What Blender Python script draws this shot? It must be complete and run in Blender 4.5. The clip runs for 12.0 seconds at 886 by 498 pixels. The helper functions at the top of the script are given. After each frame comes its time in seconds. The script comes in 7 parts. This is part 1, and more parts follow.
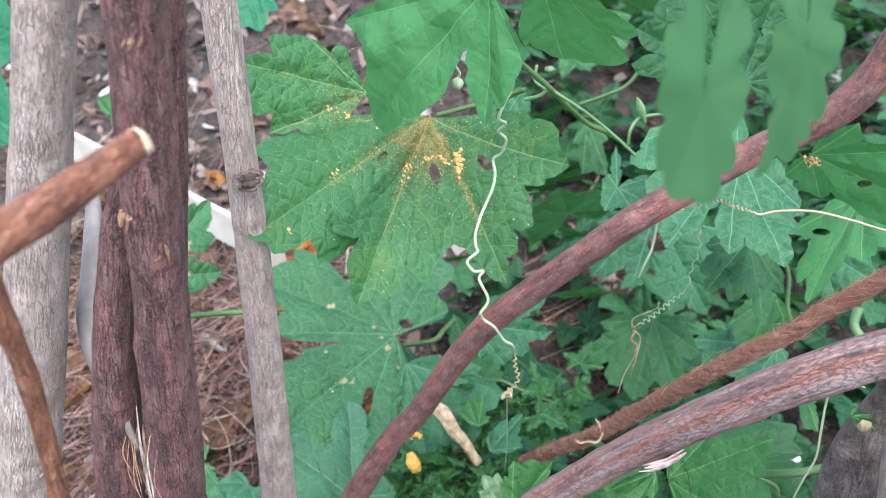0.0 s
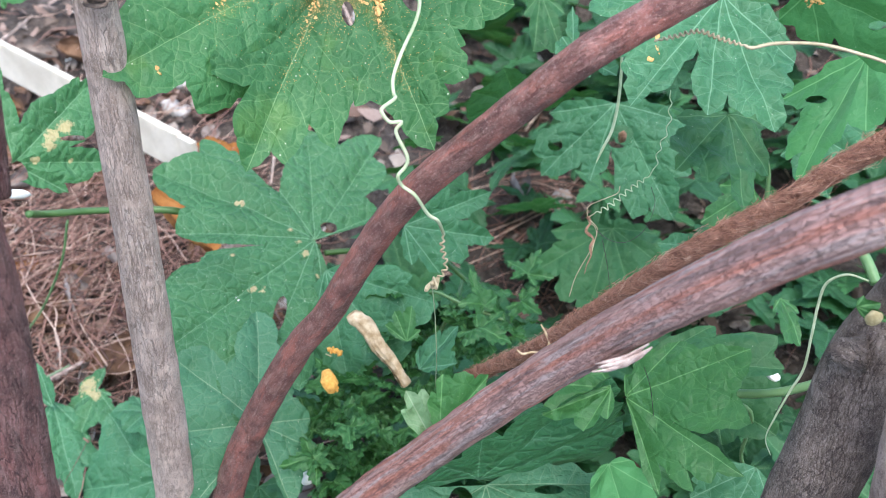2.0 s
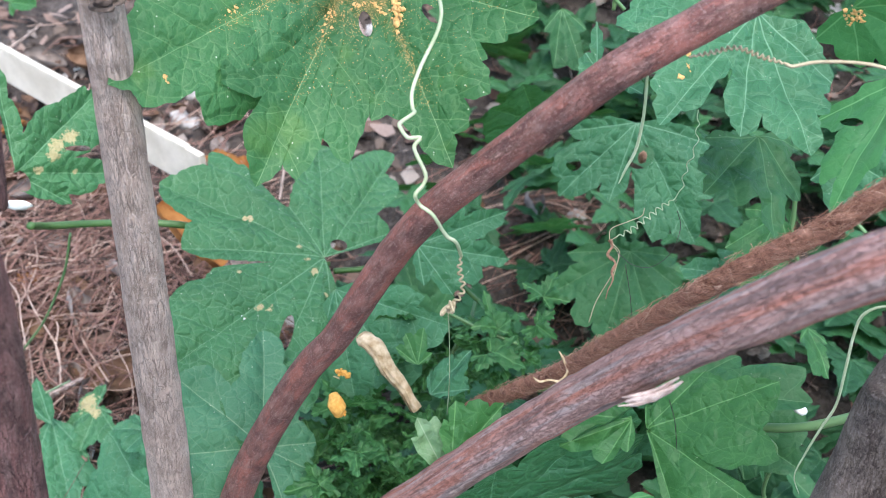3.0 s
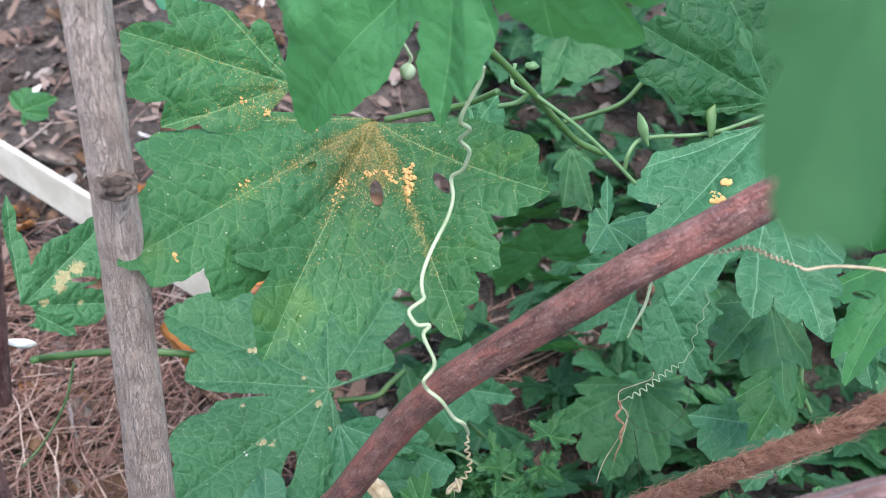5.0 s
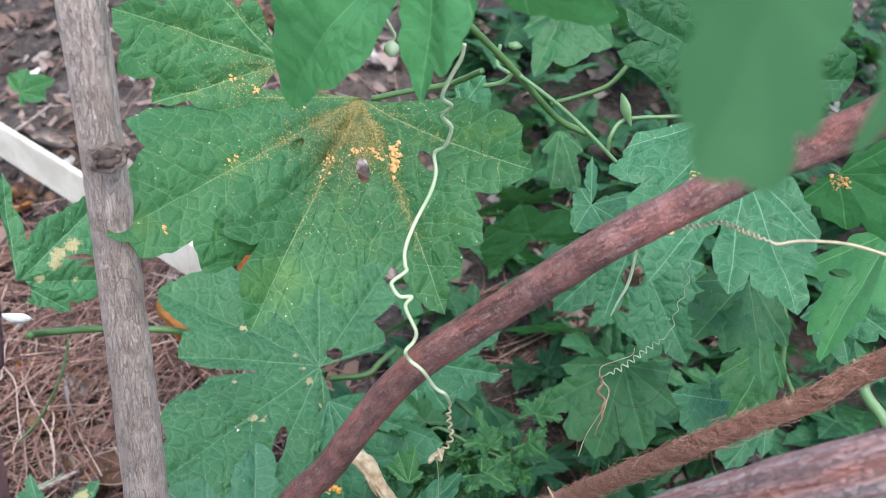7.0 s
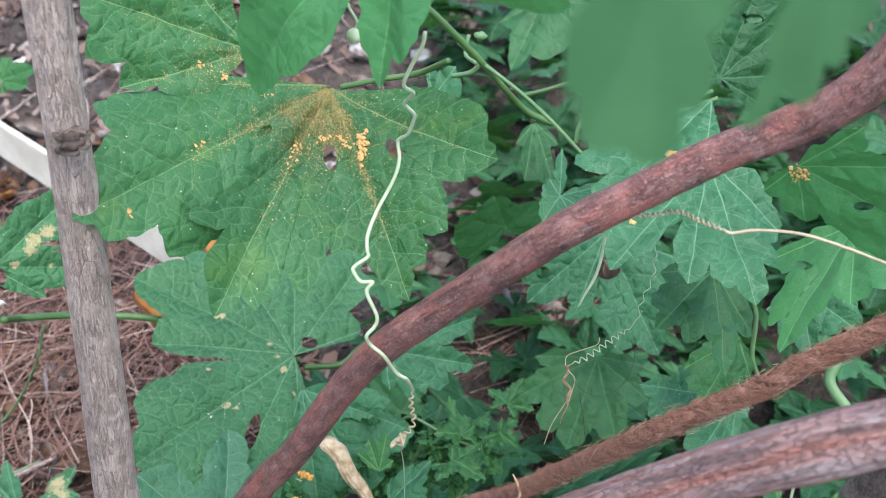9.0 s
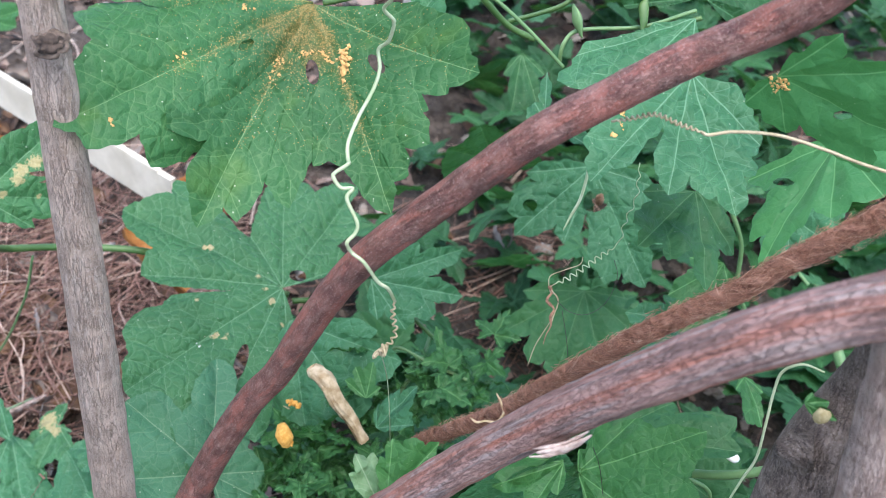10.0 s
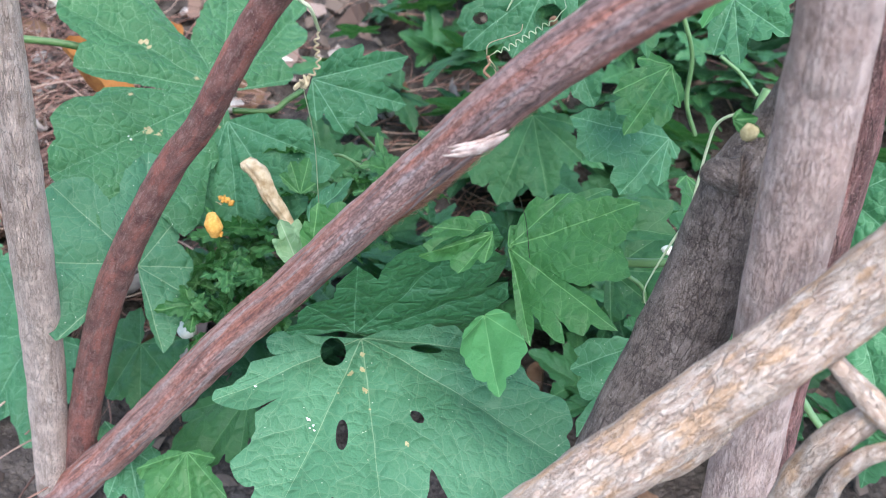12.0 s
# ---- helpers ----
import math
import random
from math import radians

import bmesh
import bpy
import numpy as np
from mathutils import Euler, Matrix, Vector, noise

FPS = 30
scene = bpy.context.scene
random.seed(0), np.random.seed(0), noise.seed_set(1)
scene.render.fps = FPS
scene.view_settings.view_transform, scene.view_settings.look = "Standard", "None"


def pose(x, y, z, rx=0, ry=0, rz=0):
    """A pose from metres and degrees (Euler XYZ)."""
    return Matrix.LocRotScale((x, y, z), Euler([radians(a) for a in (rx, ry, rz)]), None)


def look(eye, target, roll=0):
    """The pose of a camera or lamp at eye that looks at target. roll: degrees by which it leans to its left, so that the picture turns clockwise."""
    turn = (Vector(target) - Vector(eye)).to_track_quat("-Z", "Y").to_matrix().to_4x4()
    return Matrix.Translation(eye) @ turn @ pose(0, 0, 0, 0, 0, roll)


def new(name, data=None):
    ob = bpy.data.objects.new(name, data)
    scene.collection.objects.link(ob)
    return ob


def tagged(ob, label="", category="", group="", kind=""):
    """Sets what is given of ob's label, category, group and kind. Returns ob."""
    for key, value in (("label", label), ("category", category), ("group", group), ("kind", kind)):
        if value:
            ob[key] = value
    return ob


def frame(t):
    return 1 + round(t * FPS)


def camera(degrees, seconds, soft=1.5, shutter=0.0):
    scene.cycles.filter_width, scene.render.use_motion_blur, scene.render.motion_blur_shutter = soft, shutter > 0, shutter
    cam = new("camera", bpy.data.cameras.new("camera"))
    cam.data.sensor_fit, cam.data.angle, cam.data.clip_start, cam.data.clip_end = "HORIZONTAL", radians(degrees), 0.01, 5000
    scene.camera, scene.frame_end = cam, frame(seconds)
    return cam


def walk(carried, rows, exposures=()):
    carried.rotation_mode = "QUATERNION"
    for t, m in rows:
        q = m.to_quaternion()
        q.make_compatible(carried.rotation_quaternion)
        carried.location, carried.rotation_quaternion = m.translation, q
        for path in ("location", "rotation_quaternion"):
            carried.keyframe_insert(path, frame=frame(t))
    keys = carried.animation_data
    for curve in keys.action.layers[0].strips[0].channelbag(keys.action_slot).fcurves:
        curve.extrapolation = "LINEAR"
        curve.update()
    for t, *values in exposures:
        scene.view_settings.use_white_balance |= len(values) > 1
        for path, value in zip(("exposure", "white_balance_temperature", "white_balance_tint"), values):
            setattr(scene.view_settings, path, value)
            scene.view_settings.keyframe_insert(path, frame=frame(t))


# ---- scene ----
cam = camera(45.00, 12.0, 0.8)
PATH = [
    (0, 0.01779, 0.01202, 0.46384, 50.426, 1.044, 2.007),
    (0.5, 0.02001, 0.02783, 0.43436, 49.643, 0.958, 1.317),
    (1, 0.01514, 0.03505, 0.41704, 48.766, 0.286, 1.689),
    (1.5, 0.02461, 0.04319, 0.40467, 48.669, -0.568, 0.936),
    (2, 0.02901, 0.05033, 0.39334, 48.217, -1.124, 0.906),
    (2.5, 0.02625, 0.05664, 0.38654, 48.081, -1.424, 1.597),
    (3, 0.02582, 0.06213, 0.38477, 49.088, -1.713, 1.866),
    (3.5, 0.02363, 0.07207, 0.39194, 50.863, -1.724, 1.959),
    (3.7, 0.02261, 0.07453, 0.39306, 50.718, -1.781, 2.164),
    (5.5, 0.02286, 0.08533, 0.41178, 52.631, -2.514, 2.599),
    (6, 0.02317, 0.08240, 0.41223, 52.589, -2.626, 2.558),
    (6.5, 0.02099, 0.08265, 0.41620, 52.671, -3.063, 3.206),
    (7, 0.02780, 0.07640, 0.40922, 51.728, -2.663, 2.924),
    (7.2, 0.02746, 0.07689, 0.41124, 51.715, -2.987, 3.332),
    (8.8, 0.03513, 0.07444, 0.40734, 51.411, -3.360, 3.058),
    (9, 0.03651, 0.07258, 0.40951, 51.560, -3.354, 3.051),
    (9.5, 0.03773, 0.06864, 0.41001, 51.298, -3.499, 3.214),
    (10, 0.04265, 0.06142, 0.39797, 49.919, -3.388, 2.970),
    (10.5, 0.04618, 0.05304, 0.39061, 49.812, -3.833, 2.460),
    (11, 0.04859, 0.04569, 0.38021, 49.047, -4.550, 3.294),
    (11.5, 0.06091, 0.03886, 0.36764, 48.196, -5.175, 2.856),
    (12, 0.06282, 0.03150, 0.34655, 47.184, -6.075, 3.540),
]
walk(cam, [(t, pose(x, y, z, rx, ry, rz)) for t, x, y, z, rx, ry, rz in PATH], [(0.0, 2.15), (1.5, 2.15), (3.5, 2.0), (5.5, 1.9), (9.5, 1.93), (11.0, 2.15), (12.0, 2.22)])
cam.data.dof.use_dof, cam.data.dof.focus_distance, cam.data.dof.aperture_fstop = True, 0.335, 25.0

# ---- light ----
world = bpy.data.worlds.new("world")
scene.world = world
world.use_nodes = True
sky = world.node_tree.nodes.new("ShaderNodeTexSky")
sky.sky_type, sky.sun_disc = "NISHITA", False
sky.sun_elevation, sky.sun_rotation = radians(68), radians(165)
sky_back = world.node_tree.nodes["Background"]
sky_back.inputs["Strength"].default_value = 0.15
world.node_tree.links.new(sky.outputs["Color"], sky_back.inputs["Color"])
sun = new("sun", bpy.data.lights.new("sun", "SUN"))
sun.data.energy, sun.data.angle, sun.data.color = 1.5, radians(60), (1.0, 0.97, 0.92)
sun.matrix_world = look((0.25, -0.8, 3.0), (0.0, 0.3, 0.0))


# ---- materials ----
class Nodes:
    """A small hand for node materials."""

    def __init__(self, name):
        self.mat = bpy.data.materials.new(name)
        self.mat.use_nodes = True
        self.tree = self.mat.node_tree
        self.bsdf = self.tree.nodes["Principled BSDF"]
        self.out = self.tree.nodes["Material Output"]

    def node(self, kind, **settings):
        n = self.tree.nodes.new(kind)
        for key, value in settings.items():
            setattr(n, key, value)
        return n

    def put(self, socket, value):
        if isinstance(value, bpy.types.NodeSocket):
            self.tree.links.new(value, socket)
        else:
            socket.default_value = value

    def math(self, op, a, b=0.0, c=0.0):
        n = self.node("ShaderNodeMath", operation=op)
        for i, v in enumerate((a, b, c)):
            self.put(n.inputs[i], v)
        return n.outputs[0]

    def ramp(self, value, low, high, to_low=0.0, to_high=1.0):
        n = self.node("ShaderNodeMapRange", interpolation_type="SMOOTHSTEP")
        for i, v in enumerate((value, low, high, to_low, to_high)):
            self.put(n.inputs[i], v)
        return n.outputs[0]

    def mix(self, f, a, b):
        n = self.node("ShaderNodeMix", data_type="RGBA")
        self.put(n.inputs["Factor"], f)
        for socket, v in ((n.inputs[6], a), (n.inputs[7], b)):
            self.put(socket, (*v, 1.0) if isinstance(v, tuple) else v)
        return n.outputs[2]

    def noise(self, vector, scale, detail=3.0, rough=0.55):
        n = self.node("ShaderNodeTexNoise")
        self.put(n.inputs["Scale"], scale)
        self.put(n.inputs["Detail"], detail)
        self.put(n.inputs["Roughness"], rough)
        if vector is not None:
            self.put(n.inputs["Vector"], vector)
        return n.outputs["Fac"]

    def cells(self, vector, scale, feature="F1", out="Distance", jitter=1.0):
        n = self.node("ShaderNodeTexVoronoi", feature=feature)
        self.put(n.inputs["Scale"], scale)
        self.put(n.inputs["Randomness"], jitter)
        self.put(n.inputs["Vector"], vector)
        return n.outputs[out]

    def stretch(self, vector, x, y, z):
        n = self.node("ShaderNodeVectorMath", operation="MULTIPLY")
        self.put(n.inputs[0], vector)
        n.inputs[1].default_value = (x, y, z)
        return n.outputs[0]

    def uv(self, name):
        return self.node("ShaderNodeUVMap", uv_map=name).outputs[0]

    def place(self):
        return self.node("ShaderNodeTexCoord").outputs["Object"]

    def ground_place(self):
        return self.node("ShaderNodeNewGeometry").outputs["Position"]

    def any_random(self):
        return self.node("ShaderNodeObjectInfo").outputs["Random"]

    def bump(self, height, distance, strength=1.0):
        n = self.node("ShaderNodeBump")
        self.put(n.inputs["Height"], height)
        n.inputs["Distance"].default_value = distance
        n.inputs["Strength"].default_value = strength
        self.tree.links.new(n.outputs[0], self.bsdf.inputs["Normal"])
        return n.outputs[0]

    def finish(self, color, rough, specular=0.5):
        self.put(self.bsdf.inputs["Base Color"], (*color, 1.0) if isinstance(color, tuple) else color)
        self.put(self.bsdf.inputs["Roughness"], rough)
        self.put(self.bsdf.inputs["Specular IOR Level"], specular)
        return self.mat


def leaf_material(name, dark, light, vein, rough=0.5, dusty=False, specks=0.6, through_light=0.22, yellow=0.0, quilting=1.0, blotched=False):
    """A veined leaf: tapering main veins along the lobes, curved side veins off them, a fine net between, and relief that swells between the veins."""
    k = Nodes(name)
    sep = k.node("ShaderNodeSeparateXYZ")
    k.put(sep.inputs[0], k.uv("vein"))
    along, across = sep.outputs[0], k.math("ABSOLUTE", sep.outputs[1])
    flat = k.uv("flat")
    sway = k.math("SUBTRACT", k.noise(flat, 45.0, 2.0), 0.5)
    wide = k.ramp(along, 0.0, 0.075, 0.00032, 0.00012)
    mid_line = k.math("ABSOLUTE", k.math("ADD", sep.outputs[1], k.math("MULTIPLY", sway, 0.0012)))
    main = k.ramp(k.math("DIVIDE", mid_line, wide), 0.35, 1.0, 1.0, 0.0)
    curve = k.math("ADD", k.math("MULTIPLY", across, 0.55), k.math("MULTIPLY", k.math("MULTIPLY", across, across), 16.0))
    q = k.math("ADD", k.math("SUBTRACT", along, curve), k.math("MULTIPLY", sway, 0.013))
    q = k.math("ADD", k.math("DIVIDE", q, 0.0118), k.math("MULTIPLY", k.math("GREATER_THAN", sep.outputs[1], 0.0), 0.42))
    fr = k.math("FRACT", k.math("ADD", q, 20.0))
    side_d = k.math("MULTIPLY", k.math("MINIMUM", fr, k.math("SUBTRACT", 1.0, fr)), 0.0118)
    side = k.ramp(side_d, 0.00006, 0.00022, 1.0, 0.0)
    warp = k.node("ShaderNodeVectorMath", operation="ADD")
    k.put(warp.inputs[0], flat)
    soft_noise = k.node("ShaderNodeTexNoise")
    k.put(soft_noise.inputs["Vector"], flat)
    k.put(soft_noise.inputs["Scale"], 300.0)
    k.put(warp.inputs[1], k.stretch(soft_noise.outputs["Color"], 0.0026, 0.0026, 0.0))
    net_d = k.cells(warp.outputs[0], 200.0, "DISTANCE_TO_EDGE")
    net = k.ramp(net_d, 0.0, 0.05, 1.0, 0.0)
    mesh_d = k.cells(warp.outputs[0], 760.0, "DISTANCE_TO_EDGE")
    broad = k.noise(flat, 30.0, 3.0)
    fine = k.noise(flat, 900.0, 3.0)
    tone = k.math("ADD", k.math("MULTIPLY", broad, 0.85), k.math("MULTIPLY", k.any_random(), 0.28))
    color = k.mix(k.ramp(tone, 0.25, 0.85), dark, light)
    color = k.mix(k.math("MULTIPLY", k.noise(flat, 260.0, 4.0, 0.7), 0.35), color, dark)
    color = k.mix(k.math("MULTIPLY", k.ramp(mesh_d, 0.0, 0.12, 1.0, 0.0), 0.07), color, vein)
    if yellow:
        worn = k.ramp(k.noise(flat, 55.0, 2.0), 0.56, 0.72)
        color = k.mix(k.math("MULTIPLY", worn, yellow), color, (0.22, 0.33, 0.04))
    color = k.mix(k.math("MULTIPLY", net, 0.16 * quilting), color, vein)
    color = k.mix(k.math("MULTIPLY", side, 0.24 * quilting), color, vein)
    color = k.mix(k.math("MULTIPLY", main, 0.6), color, vein)
    dot = k.ramp(k.cells(flat, 330.0), 0.05, 0.09, 1.0, 0.0)
    dot = k.math("MULTIPLY", dot, k.ramp(k.noise(flat, 90.0, 2.0), 0.42, 0.56))
    color = k.mix(k.math("MULTIPLY", dot, specks), color, (0.55, 0.58, 0.42))
    if dusty:
        n = k.node("ShaderNodeAttribute", attribute_name="dust")
        grain = k.node("ShaderNodeSeparateColor")
        k.put(grain.inputs[0], k.cells(flat, 3300.0, "F1", "Color"))
        round_grain = k.ramp(k.cells(flat, 3300.0), 0.4, 0.7, 1.0, 0.0)
        powder = k.math("MULTIPLY", k.math("LESS_THAN", grain.outputs[0], n.outputs["Fac"]), round_grain)
        color = k.mix(k.math("MULTIPLY", k.ramp(n.outputs["Fac"], 0.12, 0.7), 0.55), color, (0.11, 0.085, 0.02))
        color = k.mix(k.math("MULTIPLY", powder, 0.85), color, k.mix(grain.outputs[1], (0.22, 0.135, 0.035), (0.60, 0.38, 0.13)))
    if blotched:
        n = k.node("ShaderNodeAttribute", attribute_name="blotch")
        rot = k.ramp(k.math("ADD", n.outputs["Fac"], k.math("MULTIPLY", k.math("SUBTRACT", k.noise(flat, 380.0, 5.0, 0.75), 0.5), 2.2)), 0.36, 0.5)
        rot = k.math("MULTIPLY", rot, k.ramp(n.outputs["Fac"], 0.02, 0.2))
        color = k.mix(k.math("MULTIPLY", rot, 0.8), color, k.mix(fine, (0.30, 0.22, 0.09), (0.62, 0.50, 0.28)))
    swell = k.math("ADD", k.math("MULTIPLY", k.ramp(net_d, 0.0, 0.3), 0.3), k.math("MULTIPLY", k.ramp(side_d, 0.0, 0.0030), 0.38))
    swell = k.math("ADD", swell, k.math("MULTIPLY", k.ramp(across, 0.0, 0.004), 0.6))
    swell = k.math("ADD", swell, k.math("MULTIPLY", k.ramp(mesh_d, 0.0, 0.3), 0.06))
    swell = k.math("ADD", swell, k.math("MULTIPLY", fine, 0.08))
    k.bump(swell, 0.0011 * quilting, 0.85)
    k.finish(color, k.math("ADD", rough, k.math("MULTIPLY", k.math("SUBTRACT", fine, 0.5), 0.2)), 0.24)
    thin = k.node("ShaderNodeBsdfTranslucent")
    k.put(thin.inputs["Color"], k.mix(0.5, color, (0.10, 0.30, 0.03)))
    both = k.node("ShaderNodeMixShader")
    k.put(both.inputs[0], through_light)
    k.tree.links.new(k.bsdf.outputs[0], both.inputs[1])
    k.tree.links.new(thin.outputs[0], both.inputs[2])
    k.tree.links.new(both.outputs[0], k.out.inputs["Surface"])
    return k.mat


def bark_material(name, dark, mid, light, streak=0.6, rough=0.8, depth=0.0007, patch=None, fine=1.0, speckle=0.4, cracks=0.6, run=1.0, hairs=0.3):
    """Bark along a stem; the map runs round the stem in x and along it in y, in metres."""
    k = Nodes(name)
    uv = k.uv("bark")
    grain = k.noise(k.stretch(uv, 1700.0 * fine, 420.0 * fine * run, 1.0), 1.0, 5.0, 0.7)
    strip = k.noise(k.stretch(uv, 460.0, 95.0 * run, 1.0), 1.0, 5.0, 0.65)
    blot = k.noise(k.stretch(uv, 140.0, 90.0 * run, 1.0), 1.0, 5.0)
    speck = k.noise(uv, 1200.0, 4.0, 0.8)
    vein = k.math("ABSOLUTE", k.math("SUBTRACT", k.noise(k.stretch(uv, 800.0 * fine, 120.0 * fine * run, 1.0), 1.0, 4.0, 0.7), 0.5))
    crack = k.math("MULTIPLY", k.ramp(vein, 0.0, 0.03, 1.0, 0.0), k.ramp(k.noise(uv, 160.0, 2.0), 0.35, 0.55))
    warp = k.node("ShaderNodeVectorMath", operation="ADD")
    shift = k.node("ShaderNodeTexNoise")
    k.put(shift.inputs["Vector"], uv)
    k.put(shift.inputs["Scale"], 500.0)
    k.put(shift.inputs["Detail"], 3.0)
    k.put(warp.inputs[0], uv)
    k.put(warp.inputs[1], k.stretch(shift.outputs["Color"], 0.0014, 0.005, 0.0))
    plates = k.cells(k.stretch(warp.outputs[0], 480.0 * fine, 110.0 * fine * run, 1.0), 1.0, "DISTANCE_TO_EDGE")
    crack = k.math("MAXIMUM", crack, k.math("MULTIPLY", k.ramp(plates, 0.0, 0.045, 1.0, 0.0), k.ramp(k.noise(uv, 120.0, 2.0), 0.36, 0.5)))
    hair = k.math("ABSOLUTE", k.math("SUBTRACT", k.noise(k.stretch(uv, 2300.0 * fine, 260.0 * fine * run, 1.0), 1.0, 3.0, 0.7), 0.5))
    crack = k.math("MAXIMUM", crack, k.math("MULTIPLY", k.ramp(hair, 0.0, 0.03, 1.0, 0.0), hairs))
    color = k.mix(k.ramp(blot, 0.3, 0.7), dark, mid)
    color = k.mix(k.math("MULTIPLY", k.ramp(strip, 0.45, 0.75), streak), color, light)
    if patch:
        color = k.mix(k.math("MULTIPLY", k.ramp(k.noise(k.stretch(uv, 210.0, 38.0 * run, 1.0), 1.0, 4.0), 0.5, 0.62), 0.8), color, patch)
    color = k.mix(k.math("MULTIPLY", k.ramp(speck, 0.54, 0.62), speckle), color, light)
    color = k.mix(k.math("MULTIPLY", k.ramp(grain, 0.5, 0.25), 0.4), color, dark)
    color = k.mix(k.math("MULTIPLY", crack, cracks), color, tuple(c * 0.4 for c in dark))
    h = k.math("ADD", k.math("MULTIPLY", grain, 0.8), k.math("MULTIPLY", strip, 0.8))
    h = k.math("SUBTRACT", k.math("ADD", h, k.math("MULTIPLY", speck, 0.25)), k.math("MULTIPLY", crack, 0.9))
    k.bump(h, depth, 1.0)
    return k.finish(color, rough, 0.3)


def peel_material():
    """Old bark that peels in long bands: rust-red inner bark, dark streaks, and a grey scaly outer layer crossed by short wrinkles."""
    k = Nodes("peeling_bark")
    uv = k.uv("bark")
    band = k.noise(k.stretch(uv, 170.0, 8.0, 1.0), 1.0, 4.0, 0.6)
    band_b = k.noise(k.stretch(uv, 260.0, 14.0, 1.0), 1.3, 4.0, 0.6)
    streak = k.noise(k.stretch(uv, 620.0, 34.0, 1.0), 1.0, 4.0, 0.65)
    scale_n = k.noise(k.stretch(uv, 620.0, 260.0, 1.0), 1.0, 5.0, 0.72)
    wrinkle = k.math("ABSOLUTE", k.math("SUBTRACT", k.noise(k.stretch(uv, 700.0, 240.0, 1.0), 1.0, 4.0, 0.7), 0.5))
    wrinkle = k.ramp(wrinkle, 0.0, 0.05, 1.0, 0.0)
    color = k.mix(k.ramp(band, 0.40, 0.56), (0.36, 0.145, 0.108), (0.38, 0.225, 0.20))
    color = k.mix(k.math("MULTIPLY", k.ramp(band_b, 0.5, 0.62), 0.8), color, (0.36, 0.29, 0.28))
    color = k.mix(k.math("MULTIPLY", k.ramp(streak, 0.54, 0.74), 0.6), color, (0.47, 0.35, 0.31))
    color = k.mix(k.math("MULTIPLY", k.ramp(streak, 0.48, 0.34), 0.65), color, (0.095, 0.055, 0.05))
    color = k.mix(k.math("MULTIPLY", k.ramp(scale_n, 0.58, 0.7), 0.5), color, (0.52, 0.41, 0.37))
    color = k.mix(k.math("MULTIPLY", k.math("MULTIPLY", wrinkle, k.ramp(scale_n, 0.66, 0.4)), 0.4), color, (0.10, 0.06, 0.055))
    dark_band = k.ramp(k.noise(k.stretch(uv, 130.0, 12.0, 1.0), 1.7, 3.0), 0.53, 0.62)
    color = k.mix(k.math("MULTIPLY", dark_band, 0.5), color, (0.085, 0.06, 0.06))
    h = k.math("ADD", k.math("MULTIPLY", streak, 1.0), k.math("MULTIPLY", scale_n, 0.6))
    h = k.math("SUBTRACT", k.math("ADD", h, k.math("MULTIPLY", band_b, 0.8)), k.math("MULTIPLY", wrinkle, 0.3))
    k.bump(h, 0.0015, 1.0)
    return k.finish(color, 0.8, 0.3)


def plain_material(name, a, b, scale, rough=0.6, depth=0.0002, specular=0.4, through_light=0.0):
    """Two mixed colours with grain, on the thing's own coordinates."""
    k = Nodes(name)
    p = k.place()
    n = k.noise(p, scale, 4.0)
    f = k.noise(p, scale * 9.0, 3.0)
    color = k.mix(k.ramp(n, 0.3, 0.7), a, b)
    color = k.mix(k.math("MULTIPLY", f, 0.3), color, tuple(c * 0.6 for c in a))
    k.bump(k.math("ADD", n, k.math("MULTIPLY", f, 0.5)), depth, 0.8)
    mat = k.finish(color, rough, specular)
    if through_light:
        thin = k.node("ShaderNodeBsdfTranslucent")
        k.put(thin.inputs["Color"], color)
        both = k.node("ShaderNodeMixShader")
        k.put(both.inputs[0], through_light)
        k.tree.links.new(k.bsdf.outputs[0], both.inputs[1])
        k.tree.links.new(thin.outputs[0], both.inputs[2])
        k.tree.links.new(both.outputs[0], k.out.inputs["Surface"])
    return mat


def soil_material():
    k = Nodes("soil")
    p = k.ground_place()
    big = k.noise(p, 9.0, 4.0)
    mid = k.noise(p, 70.0, 5.0, 0.65)
    fine = k.noise(p, 600.0, 4.0, 0.7)
    crumb = k.cells(p, 260.0)
    color = k.mix(k.ramp(mid, 0.3, 0.7), (0.03, 0.023, 0.02), (0.105, 0.086, 0.075))
    color = k.mix(k.math("MULTIPLY", k.ramp(big, 0.45, 0.65), 0.5), color, (0.09, 0.065, 0.052))
    color = k.mix(k.math("MULTIPLY", k.ramp(fine, 0.55, 0.75), 0.5), color, (0.24, 0.205, 0.18))
    color = k.mix(k.math("MULTIPLY", k.ramp(crumb, 0.5, 0.8), 0.5), color, (0.02, 0.016, 0.014))
    h = k.math("ADD", k.math("ADD", mid, k.math("MULTIPLY", fine, 0.5)), k.math("MULTIPLY", crumb, -0.6))
    k.bump(h, 0.004, 1.0)
    return k.finish(color, 0.92, 0.2)


